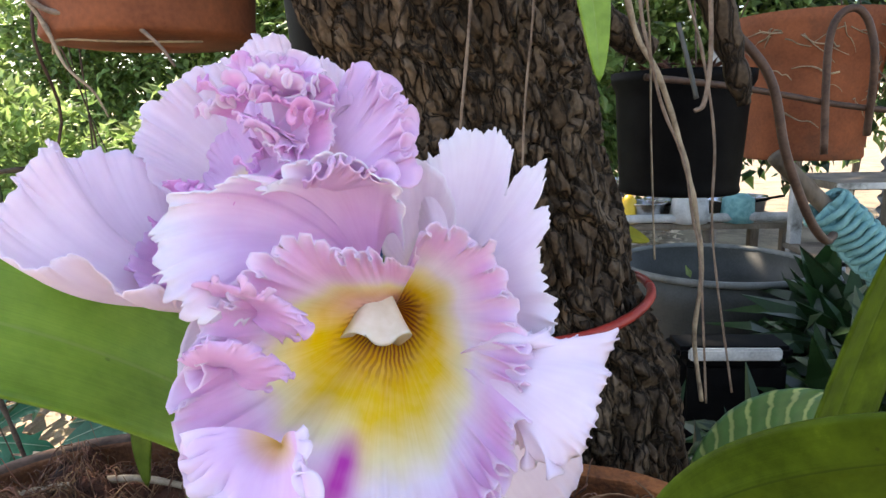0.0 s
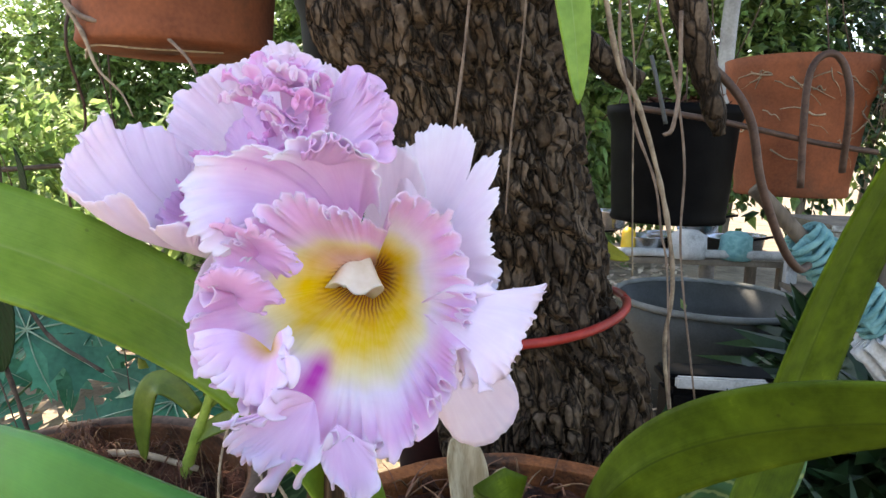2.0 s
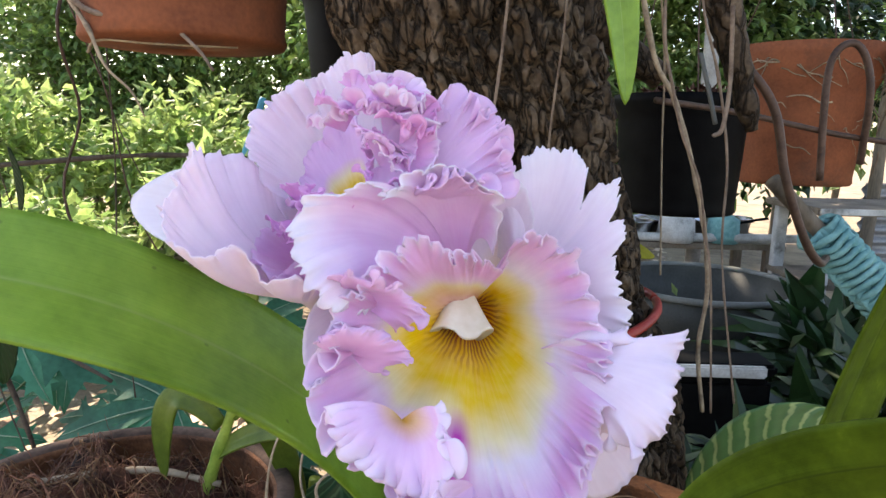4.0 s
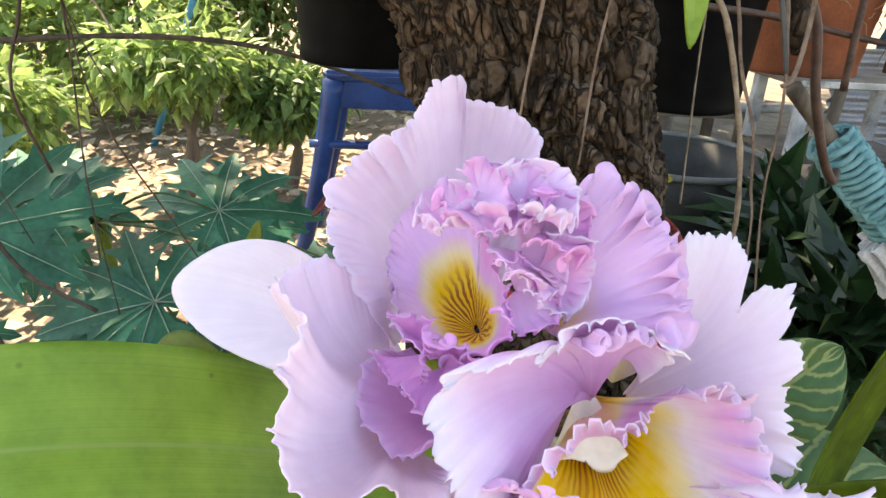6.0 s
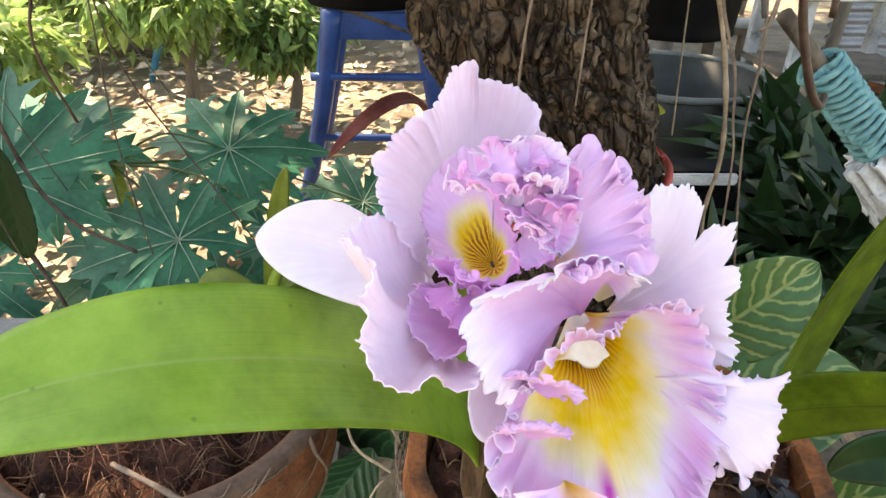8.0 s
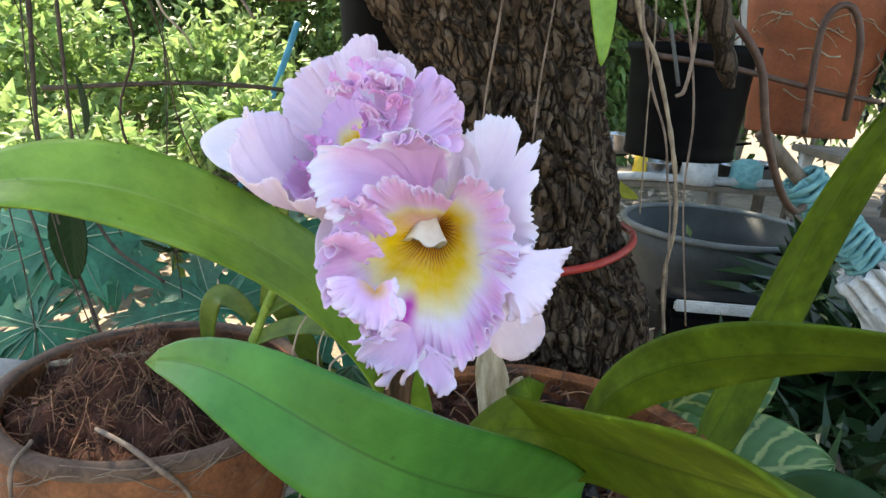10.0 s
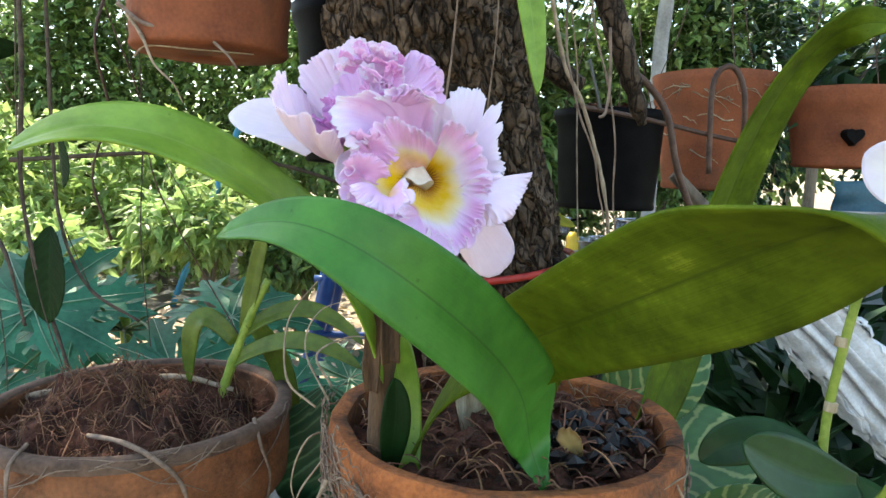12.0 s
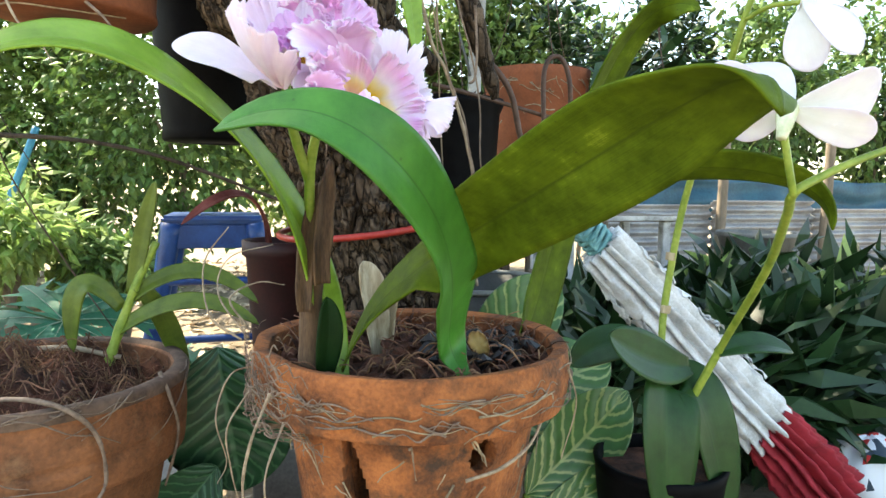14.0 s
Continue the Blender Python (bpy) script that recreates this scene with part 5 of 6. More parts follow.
def pot_roots(name, centre, radius, top, n, lo, hi, seed, label, material, span=(math.pi, 2 * math.pi), deep=0.13, drop=(-0.045, 0.012), bow=(0.1, 0.6), power=3.2):
    rnd_ = random.Random(seed)
    items = []
    for k in range(n):
        a = rnd_.uniform(*span) if k % 5 else rnd_.uniform(*span) + rnd_.uniform(-0.4, 0.4)
        z = top - rnd_.random() ** power * deep
        sweep, dz = rnd_.uniform(*bow) * rnd_.choice((-1, 1)), rnd_.uniform(*drop)
        pts = []
        for q in range(5):
            t = q / 4
            zz = z + dz * t + rnd_.uniform(-0.004, 0.004)
            rad = radius(zz) + rnd_.uniform(0.0005, 0.003)
            aa = a + sweep * t
            pts.append((centre.x + rad * math.cos(aa), centre.y + rad * math.sin(aa), zz))
        w = rnd_.uniform(lo, hi)
        items.append(tube_data(pts, w, w * 0.5, 5, 14, 0.4, k))
    ob = joined(name, items, material)
    tagged(ob, label, "roots", kind="stuff")


def main_radius(z):
    return 0.143 if z > 0.71 else 0.143 * (0.72 + 0.28 * ((z - 0.505) / 0.255) ** 0.9) - 0.018


pot_roots("clinging_roots", MAIN, main_radius, 0.748, 24, 0.0004, 0.0011, 2, "pale dry orchid roots lying along the pot rim", ROOT, (math.pi, 2 * math.pi), 0.034, (-0.006, 0.006), (0.15, 0.6), 1.0)
pot_roots("old_root_mat", MAIN, lambda z: 0.144 if z > 0.7 else main_radius(z), 0.742, 36, 0.0004, 0.0013, 3, "mat of brown old roots round the pot rim", ROOT_DARK, (math.pi, 1.95 * math.pi), 0.024, (-0.004, 0.004), (0.12, 0.5), 0.8)
pot_roots("root_tangle", MAIN, lambda z: (0.147 if z > 0.7 else main_radius(z) + 0.006), 0.766, 130, 0.0003, 0.0009, 6, "tangle of dry roots bunched at one side of the rim", ROOT_DARK, (0.92 * math.pi, 1.2 * math.pi), 0.07, (-0.03, 0.014), (0.05, 0.3), 1.2)
pot_roots("hanging_root_ends", MAIN, lambda z: main_radius(z) + 0.004, 0.712, 16, 0.0005, 0.0011, 12, "thin white root ends hanging below the rim", ROOT, (math.pi, 1.95 * math.pi), 0.05, (-0.045, -0.012), (0.02, 0.22), 1.0)
for pts, w in (([(-0.07, 0.23, 0.745), (-0.085, 0.22, 0.71), (-0.09, 0.225, 0.67), (-0.08, 0.24, 0.62)], 0.0022),
               ([(-0.06, 0.235, 0.72), (-0.075, 0.205, 0.69), (-0.07, 0.21, 0.65)], 0.0016),
               ([(0.072, 0.196, 0.676), (0.1, 0.197, 0.682), (0.128, 0.206, 0.694), (0.145, 0.216, 0.712), (0.15, 0.212, 0.725)], 0.0026),
               ([(0.17, 0.225, 0.75), (0.19, 0.245, 0.71), (0.18, 0.25, 0.66)], 0.0014),
               ([(-0.09, 0.3, 0.77), (-0.115, 0.31, 0.79), (-0.12, 0.34, 0.83), (-0.1, 0.36, 0.86)], 0.0016),
               ([(-0.082, 0.3, 0.73), (-0.102, 0.29, 0.7), (-0.1, 0.292, 0.665), (-0.094, 0.3, 0.63)], 0.0017),
               ([(-0.078, 0.33, 0.74), (-0.1, 0.32, 0.735), (-0.112, 0.315, 0.7), (-0.104, 0.32, 0.66), (-0.112, 0.32, 0.64)], 0.0014),
               ([(-0.085, 0.35, 0.77), (-0.1, 0.36, 0.795), (-0.075, 0.38, 0.806), (-0.05, 0.4, 0.8)], 0.0018),
               ([(-0.085, 0.33, 0.765), (-0.11, 0.36, 0.8), (-0.1, 0.38, 0.83), (-0.06, 0.4, 0.84)], 0.0014)):
    root_thing("stray_root", "pale root straying from the slotted pot", pts, w * 0.65, w * 0.3)


def side_radius(z):
    return 0.146 if z > 0.637 else 0.145 * (0.74 + 0.26 * ((z - 0.502) / 0.212) ** 0.9) - 0.005


for pts, w, m in (([(-0.3, 0.36, 0.716), (-0.26, 0.335, 0.722), (-0.225, 0.318, 0.716), (-0.205, 0.325, 0.69), (-0.2, 0.328, 0.65), (-0.21, 0.32, 0.63)], 0.0023, ROOT_DARK),
                  ([(-0.335, 0.33, 0.72), (-0.335, 0.305, 0.71), (-0.334, 0.3, 0.67), (-0.325, 0.3, 0.65), (-0.31, 0.298, 0.66)], 0.002, ROOT_DARK),
                  ([(-0.5, 0.46, 0.67), (-0.44, 0.47, 0.702), (-0.373, 0.48, 0.716), (-0.276, 0.49, 0.728), (-0.215, 0.5, 0.712)], 0.0045, ROOT),
                  ([(-0.165, 0.4, 0.72), (-0.155, 0.385, 0.7), (-0.15, 0.4, 0.66), (-0.165, 0.42, 0.6)], 0.002, ROOT_DARK)):
    root_thing("thick_root", "thick grey root bent over the rim of the clay pot", pts, w, w * 0.6, m)
pot_roots("fine_roots", SIDE, lambda z: side_radius(z) + 0.001, 0.715, 26, 0.0005, 0.001, 5, "fine dry roots caught on the weathered pot", ROOT_DARK)

pot_roots("hanging_roots", Vector((0.579, 1.2, 0)), lambda z: 0.096 + 0.03 * (z - 0.932) / 0.236, 1.14, 34, 0.0006, 0.0018, 17, "pale tangled roots over the hanging clay pot", ROOT)
pot_roots("root_mop", Vector((0.655, 1.16, 0)), lambda z: 0.045, 1.12, 60, 0.0008, 0.0018, 18, "brown root tangle bulging from the hanging pot", ROOT_DARK)
LEAF_KEIKI = strap_mat("leaf_young", (0.05, 0.085, 0.01), (0.16, 0.22, 0.03), midrib=(0.12, 0.16, 0.03))
keiki = thing("young_orchid", "young orchid shoot with narrow green leaves in the clay pot", "orchid")
tube("stem", [(-0.233, 0.5, 0.69), (-0.218, 0.5, 0.735), (-0.198, 0.5, 0.79), (-0.177, 0.5, 0.835)], 0.006, STEM, keiki, r1=0.004, seg=9, wob=0.2)
for c, w in (([(-0.203, 0.5, 0.78), (-0.193, 0.5, 0.83), (-0.185, 0.495, 0.87), (-0.175, 0.49, 0.9)], 0.018), ([(-0.218, 0.5, 0.74), (-0.163, 0.49, 0.785), (-0.113, 0.48, 0.78), (-0.073, 0.48, 0.745)], 0.02),
             ([(-0.203, 0.5, 0.775), (-0.163, 0.51, 0.815), (-0.113, 0.51, 0.81), (-0.073, 0.5, 0.765)], 0.02), ([(-0.213, 0.5, 0.765), (-0.248, 0.49, 0.82), (-0.263, 0.49, 0.79), (-0.258, 0.49, 0.72)], 0.022),
             ([(-0.198, 0.5, 0.79), (-0.173, 0.52, 0.76), (-0.158, 0.53, 0.71), (-0.153, 0.53, 0.66)], 0.024)):
    strap("leaf", c, w, LEAF_KEIKI, keiki, shape=(0.6, 0.4), face=(0, -0.8, 0.6), fold=0.2, nu=9, nv=30)

# ---- white orchid and broad leaves ----
BLOOM_SPUR = surface("bloom_spur", (0.45, 0.52, 0.3), (0.7, 0.72, 0.52), 0.5, 120, 500, 0.2, 0.0005)
WHITE_PETAL = ((0.80, 0.83, 0.76), (0.88, 0.88, 0.88), (0.84, 0.80, 0.89))


def white_bloom(centre, facing, tips, seed, parent):
    """Broad smooth petals from the centre to the given tips, a small lip in front and a green-white spur behind."""
    c, f = Vector(centre), Vector(facing).normalized()
    for k, (tip, w) in enumerate(tips):
        d = Vector(tip) - c
        petal("petal", c - f * 0.001 * k, tip, d.cross(f), w, parent, WHITE_PETAL, arch=0.08, cup=0.15, seed=seed + k, jag=0.008, nu=70, nv=14, shape=(0.62, 3.4, 0.62))
    petal("lip", c + f * 0.002, c + f * 0.026 + Vector((0, 0, -0.008)), f.cross(Vector((0, 0, 1))), 0.022, parent, ((0.8, 0.7, 0.2), (0.85, 0.8, 0.7), (0.85, 0.82, 0.86)), arch=-0.2, seed=seed + 9, nu=60, nv=12, ruffle=0.001)


dend = thing("white_orchid", "white orchid with slender stems and broad dark leaves", "orchid")
white_bloom((0.236, 0.076, 0.949), (0.2, 0.85, 0.45), (((0.196, 0.106, 0.973), 0.03), ((0.300, 0.068, 0.965), 0.038), ((0.287, 0.058, 0.934), 0.024), ((0.215, 0.104, 0.937), 0.022), ((0.245, 0.122, 0.985), 0.03)), 60, dend)
white_bloom((0.338, 0.172, 1.046), (0.5, 0.1, -0.8), (((0.341, 0.163, 0.992), 0.034), ((0.379, 0.150, 1.017), 0.036), ((0.372, 0.165, 1.05), 0.034), ((0.35, 0.13, 1.0), 0.026), ((0.362, 0.2, 1.01), 0.026)), 70, dend)
tube("spur", [(0.236, 0.076, 0.949), (0.230, 0.071, 0.939), (0.226, 0.069, 0.93)], 0.007, BLOOM_SPUR, dend, r1=0.003, seg=10, label="pale green flared back of the bloom")
tube("stem", [(0.322, 0.3, 0.62), (0.328, 0.32, 0.741), (0.334, 0.32, 0.812), (0.342, 0.31, 0.894), (0.336, 0.265, 0.975), (0.327, 0.224, 1.045), (0.338, 0.21, 1.1)], 0.0042, STEM, dend, r1=0.0028, seg=8, n=50)
tube("stem", [(0.326, 0.3, 0.64), (0.345, 0.27, 0.72), (0.346, 0.245, 0.763), (0.306, 0.16, 0.836), (0.262, 0.098, 0.881), (0.244, 0.075, 0.897), (0.262, 0.072, 0.908), (0.292, 0.07, 0.92), (0.34, 0.068, 0.935)], 0.0042, STEM, dend, r1=0.0022, seg=8, n=60)
tube("pedicel", [(0.243, 0.074, 0.896), (0.236, 0.071, 0.91), (0.229, 0.07, 0.932)], 0.0024, STEM, dend, seg=7)
tube("pedicel", [(0.327, 0.224, 1.044), (0.331, 0.2, 1.05), (0.337, 0.173, 1.047)], 0.0022, STEM, dend, seg=7)
for z in (0.775, 0.83):
    tube("stem_joint", [(0.3305 + 0.06 * (z - 0.775), 0.32, z - 0.004), (0.3312 + 0.06 * (z - 0.775), 0.32, z + 0.004)], 0.0052, SHEATH, dend, seg=8, label="dry pale ring round the stem")
LEAF_DARK = strap_mat("leaf_dark", (0.006, 0.034, 0.005), (0.018, 0.075, 0.014), midrib=(0.02, 0.07, 0.014), rough=0.42)
for c, w, f in (([(0.322, 0.3, 0.7), (0.3, 0.27, 0.735), (0.288, 0.25, 0.66), (0.296, 0.25, 0.57)], 0.062, (0, -1, 0.4)), ([(0.325, 0.3, 0.7), (0.342, 0.28, 0.735), (0.352, 0.26, 0.66), (0.372, 0.26, 0.565)], 0.06, (0.2, -1, 0.3)),
                ([(0.34, 0.29, 0.722), (0.3, 0.28, 0.725), (0.26, 0.27, 0.745), (0.232, 0.265, 0.765)], 0.05, (0.2, -0.9, 0.5)), ([(0.348, 0.26, 0.742), (0.38, 0.26, 0.752), (0.41, 0.26, 0.75), (0.438, 0.26, 0.738)], 0.03, (0, -0.5, 0.85)),
                ([(0.33, 0.31, 0.725), (0.29, 0.33, 0.75), (0.26, 0.34, 0.74), (0.235, 0.34, 0.715)], 0.04, (0, -0.8, 0.6))):
    strap("leaf", c, w, LEAF_DARK, dend, shape=(0.35, 0.5), face=f, fold=0.25, nu=11, nv=36)
dend_pot = thing("small_pot", "black plastic pot holding the white orchid", "plant pot")
thick(lathe("wall", [(0.03, 0.44), (0.045, 0.442), (0.058, 0.54), (0.066, 0.61), (0.068, 0.62)], (0.325, 0.31, 0), BLACK_PLASTIC, dend_pot, 40), 0.006, -1)
lathe("soil", [(0.001, 0.61), (0.06, 0.607)], (0.325, 0.31, 0), COIR, dend_pot, 32)
box("plinth", 0.262, 0.4, 0.24, 0.39, GROUND - 0.03, 0.44, CONCRETE, dend_pot, 0.006)


def broad_leaf(name, base, tip, side, width, material, parent, droop=0.15, ribs=9, label="", shape=(0.6, 2.2, 0.75)):
    """Broad leaf with raised midrib and curved side veins as relief."""
    base, tip = Vector(base), Vector(tip)
    ax = tip - base
    ln = ax.length
    a = ax.normalized()
    s = Vector(side)
    s = (s - a * s.dot(a)).normalized()
    nm = s.cross(a).normalized()
    if nm.z < 0:
        nm = -nm
    nu, nv = 33, 60
    mx = max(((k / 50) ** shape[0]) * (1 - (k / 50) ** shape[1]) ** shape[2] for k in range(51))
    verts, uvs = [], []
    for j in range(nv):
        v = j / (nv - 1)
        h = (v ** shape[0]) * max(0.0, 1 - v ** shape[1]) ** shape[2] / mx * width / 2
        for i in range(nu):
            u = -1 + 2 * i / (nu - 1)
            z = -droop * ln * v * v + 0.1 * width * abs(u) * (h / (width / 2)) + 0.006 * width * math.sin(ribs * 6.28 * (v - 0.25 * abs(u)))
            verts.append(base + a * ln * v + s * u * h + nm * z)
            uvs.append((i / (nu - 1), v))
    return thick(mesh_ob(name, verts, grid_faces(nu, nv), material, parent, label, uvs=uvs), 0.0008)


def banded_mat(name, dark, light, bands=9.0, amount=0.75):
    """Leaf with pale herringbone bands along its side veins."""
    m, n, l, bsdf = node_mat(name)
    uv = n.new("ShaderNodeUVMap")
    sep = n.new("ShaderNodeSeparateXYZ")
    l.new(uv.outputs[0], sep.inputs[0])
    def math_(op, a, b):
        q = n.new("ShaderNodeMath")
        q.operation = op
        for k, x in enumerate((a, b)):
            if isinstance(x, float):
                q.inputs[k].default_value = x
            elif x is not None:
                l.new(x, q.inputs[k])
        return q.outputs[0]
    d = math_("ABSOLUTE", math_("SUBTRACT", sep.outputs[0], 0.5), None)
    wob = n.new("ShaderNodeTexNoise")
    wob.inputs["Scale"].default_value, wob.inputs["Detail"].default_value = 9.0, 4.0
    l.new(uv.outputs[0], wob.inputs["Vector"])
    w = math_("SINE", math_("MULTIPLY", math_("ADD", math_("SUBTRACT", sep.outputs[1], math_("MULTIPLY", d, 0.5)), math_("MULTIPLY", wob.outputs["Fac"], 0.08)), 6.2832 * bands), None)
    r = n.new("ShaderNodeMapRange")
    r.inputs["From Min"].default_value, r.inputs["From Max"].default_value = 0.55, 0.95
    r.inputs["To Max"].default_value = amount
    l.new(w, r.inputs["Value"])
    mid = n.new("ShaderNodeMapRange")
    mid.inputs["From Min"].default_value, mid.inputs["From Max"].default_value = 0.012, 0.03
    mid.inputs["To Min"].default_value, mid.inputs["To Max"].default_value = amount, 0.0
    l.new(d, mid.inputs["Value"])
    fac = math_("MAXIMUM", r.outputs[0], mid.outputs[0])
    mix = n.new("ShaderNodeMix")
    mix.data_type = "RGBA"
    l.new(fac, mix.inputs["Factor"])
    mix.inputs[6].default_value, mix.inputs[7].default_value = (*dark, 1), (*light, 1)
    hsv = n.new("ShaderNodeHueSaturation")
    vv = n.new("ShaderNodeMapRange")
    vv.inputs["To Min"].default_value, vv.inputs["To Max"].default_value = 0.6, 1.4
    l.new(wob.outputs["Fac"], vv.inputs["Value"])
    l.new(vv.outputs[0], hsv.inputs["Value"])
    l.new(mix.outputs[2], hsv.inputs["Color"])
    l.new(hsv.outputs[0], bsdf.inputs["Base Color"])
    bsdf.inputs["Roughness"].default_value = 0.4
    return m


BANDED = banded_mat("banded_leaf", (0.04, 0.12, 0.025), (0.3, 0.36, 0.12))
BANDED_DARK = banded_mat("banded_leaf_dark", (0.012, 0.06, 0.02), (0.1, 0.22, 0.1), 11.0, 0.5)
arrow = thing("variegated_plant", "foliage plant with yellow-veined broad green leaves", "foliage plant")
for b, t, s, w in (((0.16, 0.52, 0.60), (0.36, 0.47, 0.69), (0.3, -0.7, -0.6), 0.13), ((0.2, 0.365, 0.57), (0.325, 0.36, 0.674), (0.62, -0.35, -0.65), 0.085), ((0.2, 0.35, 0.545), (0.33, 0.33, 0.605), (0.5, -0.5, -0.7), 0.05), ((0.2, 0.55, 0.66), (0.31, 0.52, 0.78), (0.6, -0.3, -0.6), 0.1)):
    broad_leaf("leaf", b, t, s, w, BANDED, arrow)
    tube("petiole", [(0.2, 0.5, GROUND), (b[0] - 0.02, b[1], b[2] - 0.15), b], 0.004, STEM, arrow, seg=6)
taro = thing("dark_foliage_plant", "dark green plant with ribbed broad leaves between the pots", "foliage plant")
for b, t, s, w in (((-0.118, 0.53, 0.71), (-0.1, 0.5, 0.54), (1, -0.25, 0.05), 0.15), ((-0.2, 0.58, 0.69), (-0.1, 0.55, 0.56), (0.7, 0.2, 0.5), 0.1), ((-0.12, 0.5, 0.58), (-0.2, 0.42, 0.51), (0.6, 0.3, -0.3), 0.09)):
    broad_leaf("leaf", b, t, s, w, BANDED_DARK, taro)
tube("stem", [(-0.17, 0.6, 0.498), (-0.16, 0.58, 0.6), (-0.15, 0.57, 0.68)], 0.006, STEM, taro, seg=7)


# ---- folded parasol ----
def parasol():
    p = thing("folded_parasol", "folded white and red cloth parasol tied with teal cord", "parasol")
    a, b = Vector((0.425, 0.81, 0.905)), Vector((1.13, 0.81, 0.23))
    ax = (b - a).normalized()
    s = ax.cross(Vector((0, 1, 0))).normalized()
    q = ax.cross(s)
    tube("pole", [a - ax * 0.02, a, b + ax * 0.1], 0.01, WOOD, p, seg=10)

    def cloth(name, t0, t1, r0, r1, mat, folds, seed, label=""):
        nu, nv = 180, 50
        verts = []
        for j in range(nv):
            t = j / (nv - 1)
            for i in range(nu):
                an = 2 * math.pi * i / nu
                tt = t + 0.05 * t * noise.noise(Vector((an * 3, seed, 0))) * (1 if j == nv - 1 else t)
                base = r0 + (r1 - r0) * t ** 0.8
                pl = 0.34 * math.sin(folds * an + 3 * noise.noise(Vector((an, t * 2, seed)))) + 0.22 * noise.noise(Vector((math.cos(an) * 4, math.sin(an) * 4, t * 5 + seed)))
                step = 0.12 * ((t * 7 + 0.6 * noise.noise(Vector((an * 1.5, seed, 3)))) % 1.0)
                r = base * (1 + pl + step)
                verts.append(a + (b - a) * (t0 + (t1 - t0) * tt) + s * (r * math.cos(an)) + q * (r * 0.75 * math.sin(an)))
        ob = mesh_ob(name, verts, grid_faces(nu, nv, True), mat, p, label)
        thick(ob, 0.002)
    cloth("cord_wrap", 0.0, 0.17, 0.02, 0.022, TEAL, 3, 1, "teal cord wound round the top")
    cloth("white_cloth", 0.16, 0.73, 0.034, 0.046, CLOTH, 13, 2, "creased white cloth with ragged edges")
    cloth("red_cloth", 0.71, 1.0, 0.044, 0.062, RED_CLOTH, 17, 3, "pleated red cloth border")
    rc = random.Random(9)
    for k in range(70):
        an, t = rc.uniform(2.6, 6.8), rc.uniform(0.16, 0.6)
        ln = rc.uniform(0.06, 0.13)
        rad = 0.034 + 0.012 * (t - 0.16) / 0.57 + 0.013
        u = s * math.cos(an) + q * 0.75 * math.sin(an)
        pts = [a + (b - a) * (t + ln * f) + u * (rad + 0.014 * f + rc.uniform(-0.003, 0.004)) for f in (0, 0.35, 0.7, 1)]
        strap("cloth_strip", pts, rc.uniform(0.02, 0.042), CLOTH, p, shape=(0.5, 0.8), face=u, fold=rc.uniform(-0.5, 0.3), nu=7, nv=22, wave=0.004, taper=rc.uniform(2, 6), thickness=0.001)
    for k in range(13):
        c = a + (b - a) * (0.008 + 0.0122 * k)
        ring = [c + s * ((0.026 + 0.004 * noise.noise(Vector((w, k, 2)))) * math.cos(w)) + q * (0.022 * math.sin(w)) + ax * (0.004 * math.sin(w + 0.4 * k) + 0.004 * noise.noise(Vector((w * 1.3, k * 2, 5)))) for w in (2 * math.pi * i / 16 for i in range(17))]
        v, f = tube_data(ring, 0.0045, 0.0045, 6, 34)
        mesh_ob("cord_loop", v, f, TEAL, p)


parasol()


# ---- tubs, boxes and clutter on the ground ----
def tub():
    t = thing("grey_tub", "large grey plastic tub with a pale rolled rim", "tub")
    thick(lathe("body", [(0.001, GROUND), (0.22, GROUND), (0.235, GROUND + 0.02), (0.285, 0.42), (0.306, 0.52)], (0.8, 2.2, 0), GREY_PLASTIC, t, 64), 0.006, -1)
    pts = [(0.8 + 0.31 * math.cos(a), 2.2 + 0.31 * math.sin(a), 0.524) for a in (2 * math.pi * k / 48 for k in range(49))]
    v, f = tube_data(pts, 0.011, 0.011, 8, 97)
    mesh_ob("rim", v, f, PALE_PLASTIC, t, "pale rolled rim")
    v, f = leaf_cloud((0.7, 2.15, 0.36), (0.1, 0.1, 0.12), 60, 0.06, 4)
    w = tagged(mesh_ob("weeds", v, f, FOLIAGE_LIGHT, smooth=False), "light green weeds growing in the tub", "weeds", kind="stuff")


tub()
crate = thing("black_crate", "black plastic crate with a white lid edge", "crate")
box("body", 0.42, 0.63, 1.28, 1.37, GROUND, 0.525, BLACK_PLASTIC, crate, 0.012)
box("lid", 0.41, 0.64, 1.285, 1.375, 0.528, 0.555, BLACK_PLASTIC, crate, 0.008)
box("lid_edge", 0.43, 0.61, 1.268, 1.282, 0.532, 0.557, WHITE, crate, 0.004, "white lid edge")
bucket = thing("black_bucket", "black lidded plastic bucket standing in the shade", "bucket")
lathe("body", [(0.001, GROUND), (0.09, GROUND), (0.112, 0.5), (0.118, 0.505), (0.118, 0.528), (0.11, 0.533), (0.1, 0.526), (0.001, 0.529)], (1.04, 1.8, 0), BLACK_PLASTIC, bucket, 56)
tube("bucket_rim", [(1.04 + 0.117 * math.cos(a), 1.8 + 0.117 * math.sin(a), 0.517) for a in (2 * math.pi * k / 40 for k in range(41))], 0.005, GREY_PLASTIC, bucket, n=80)


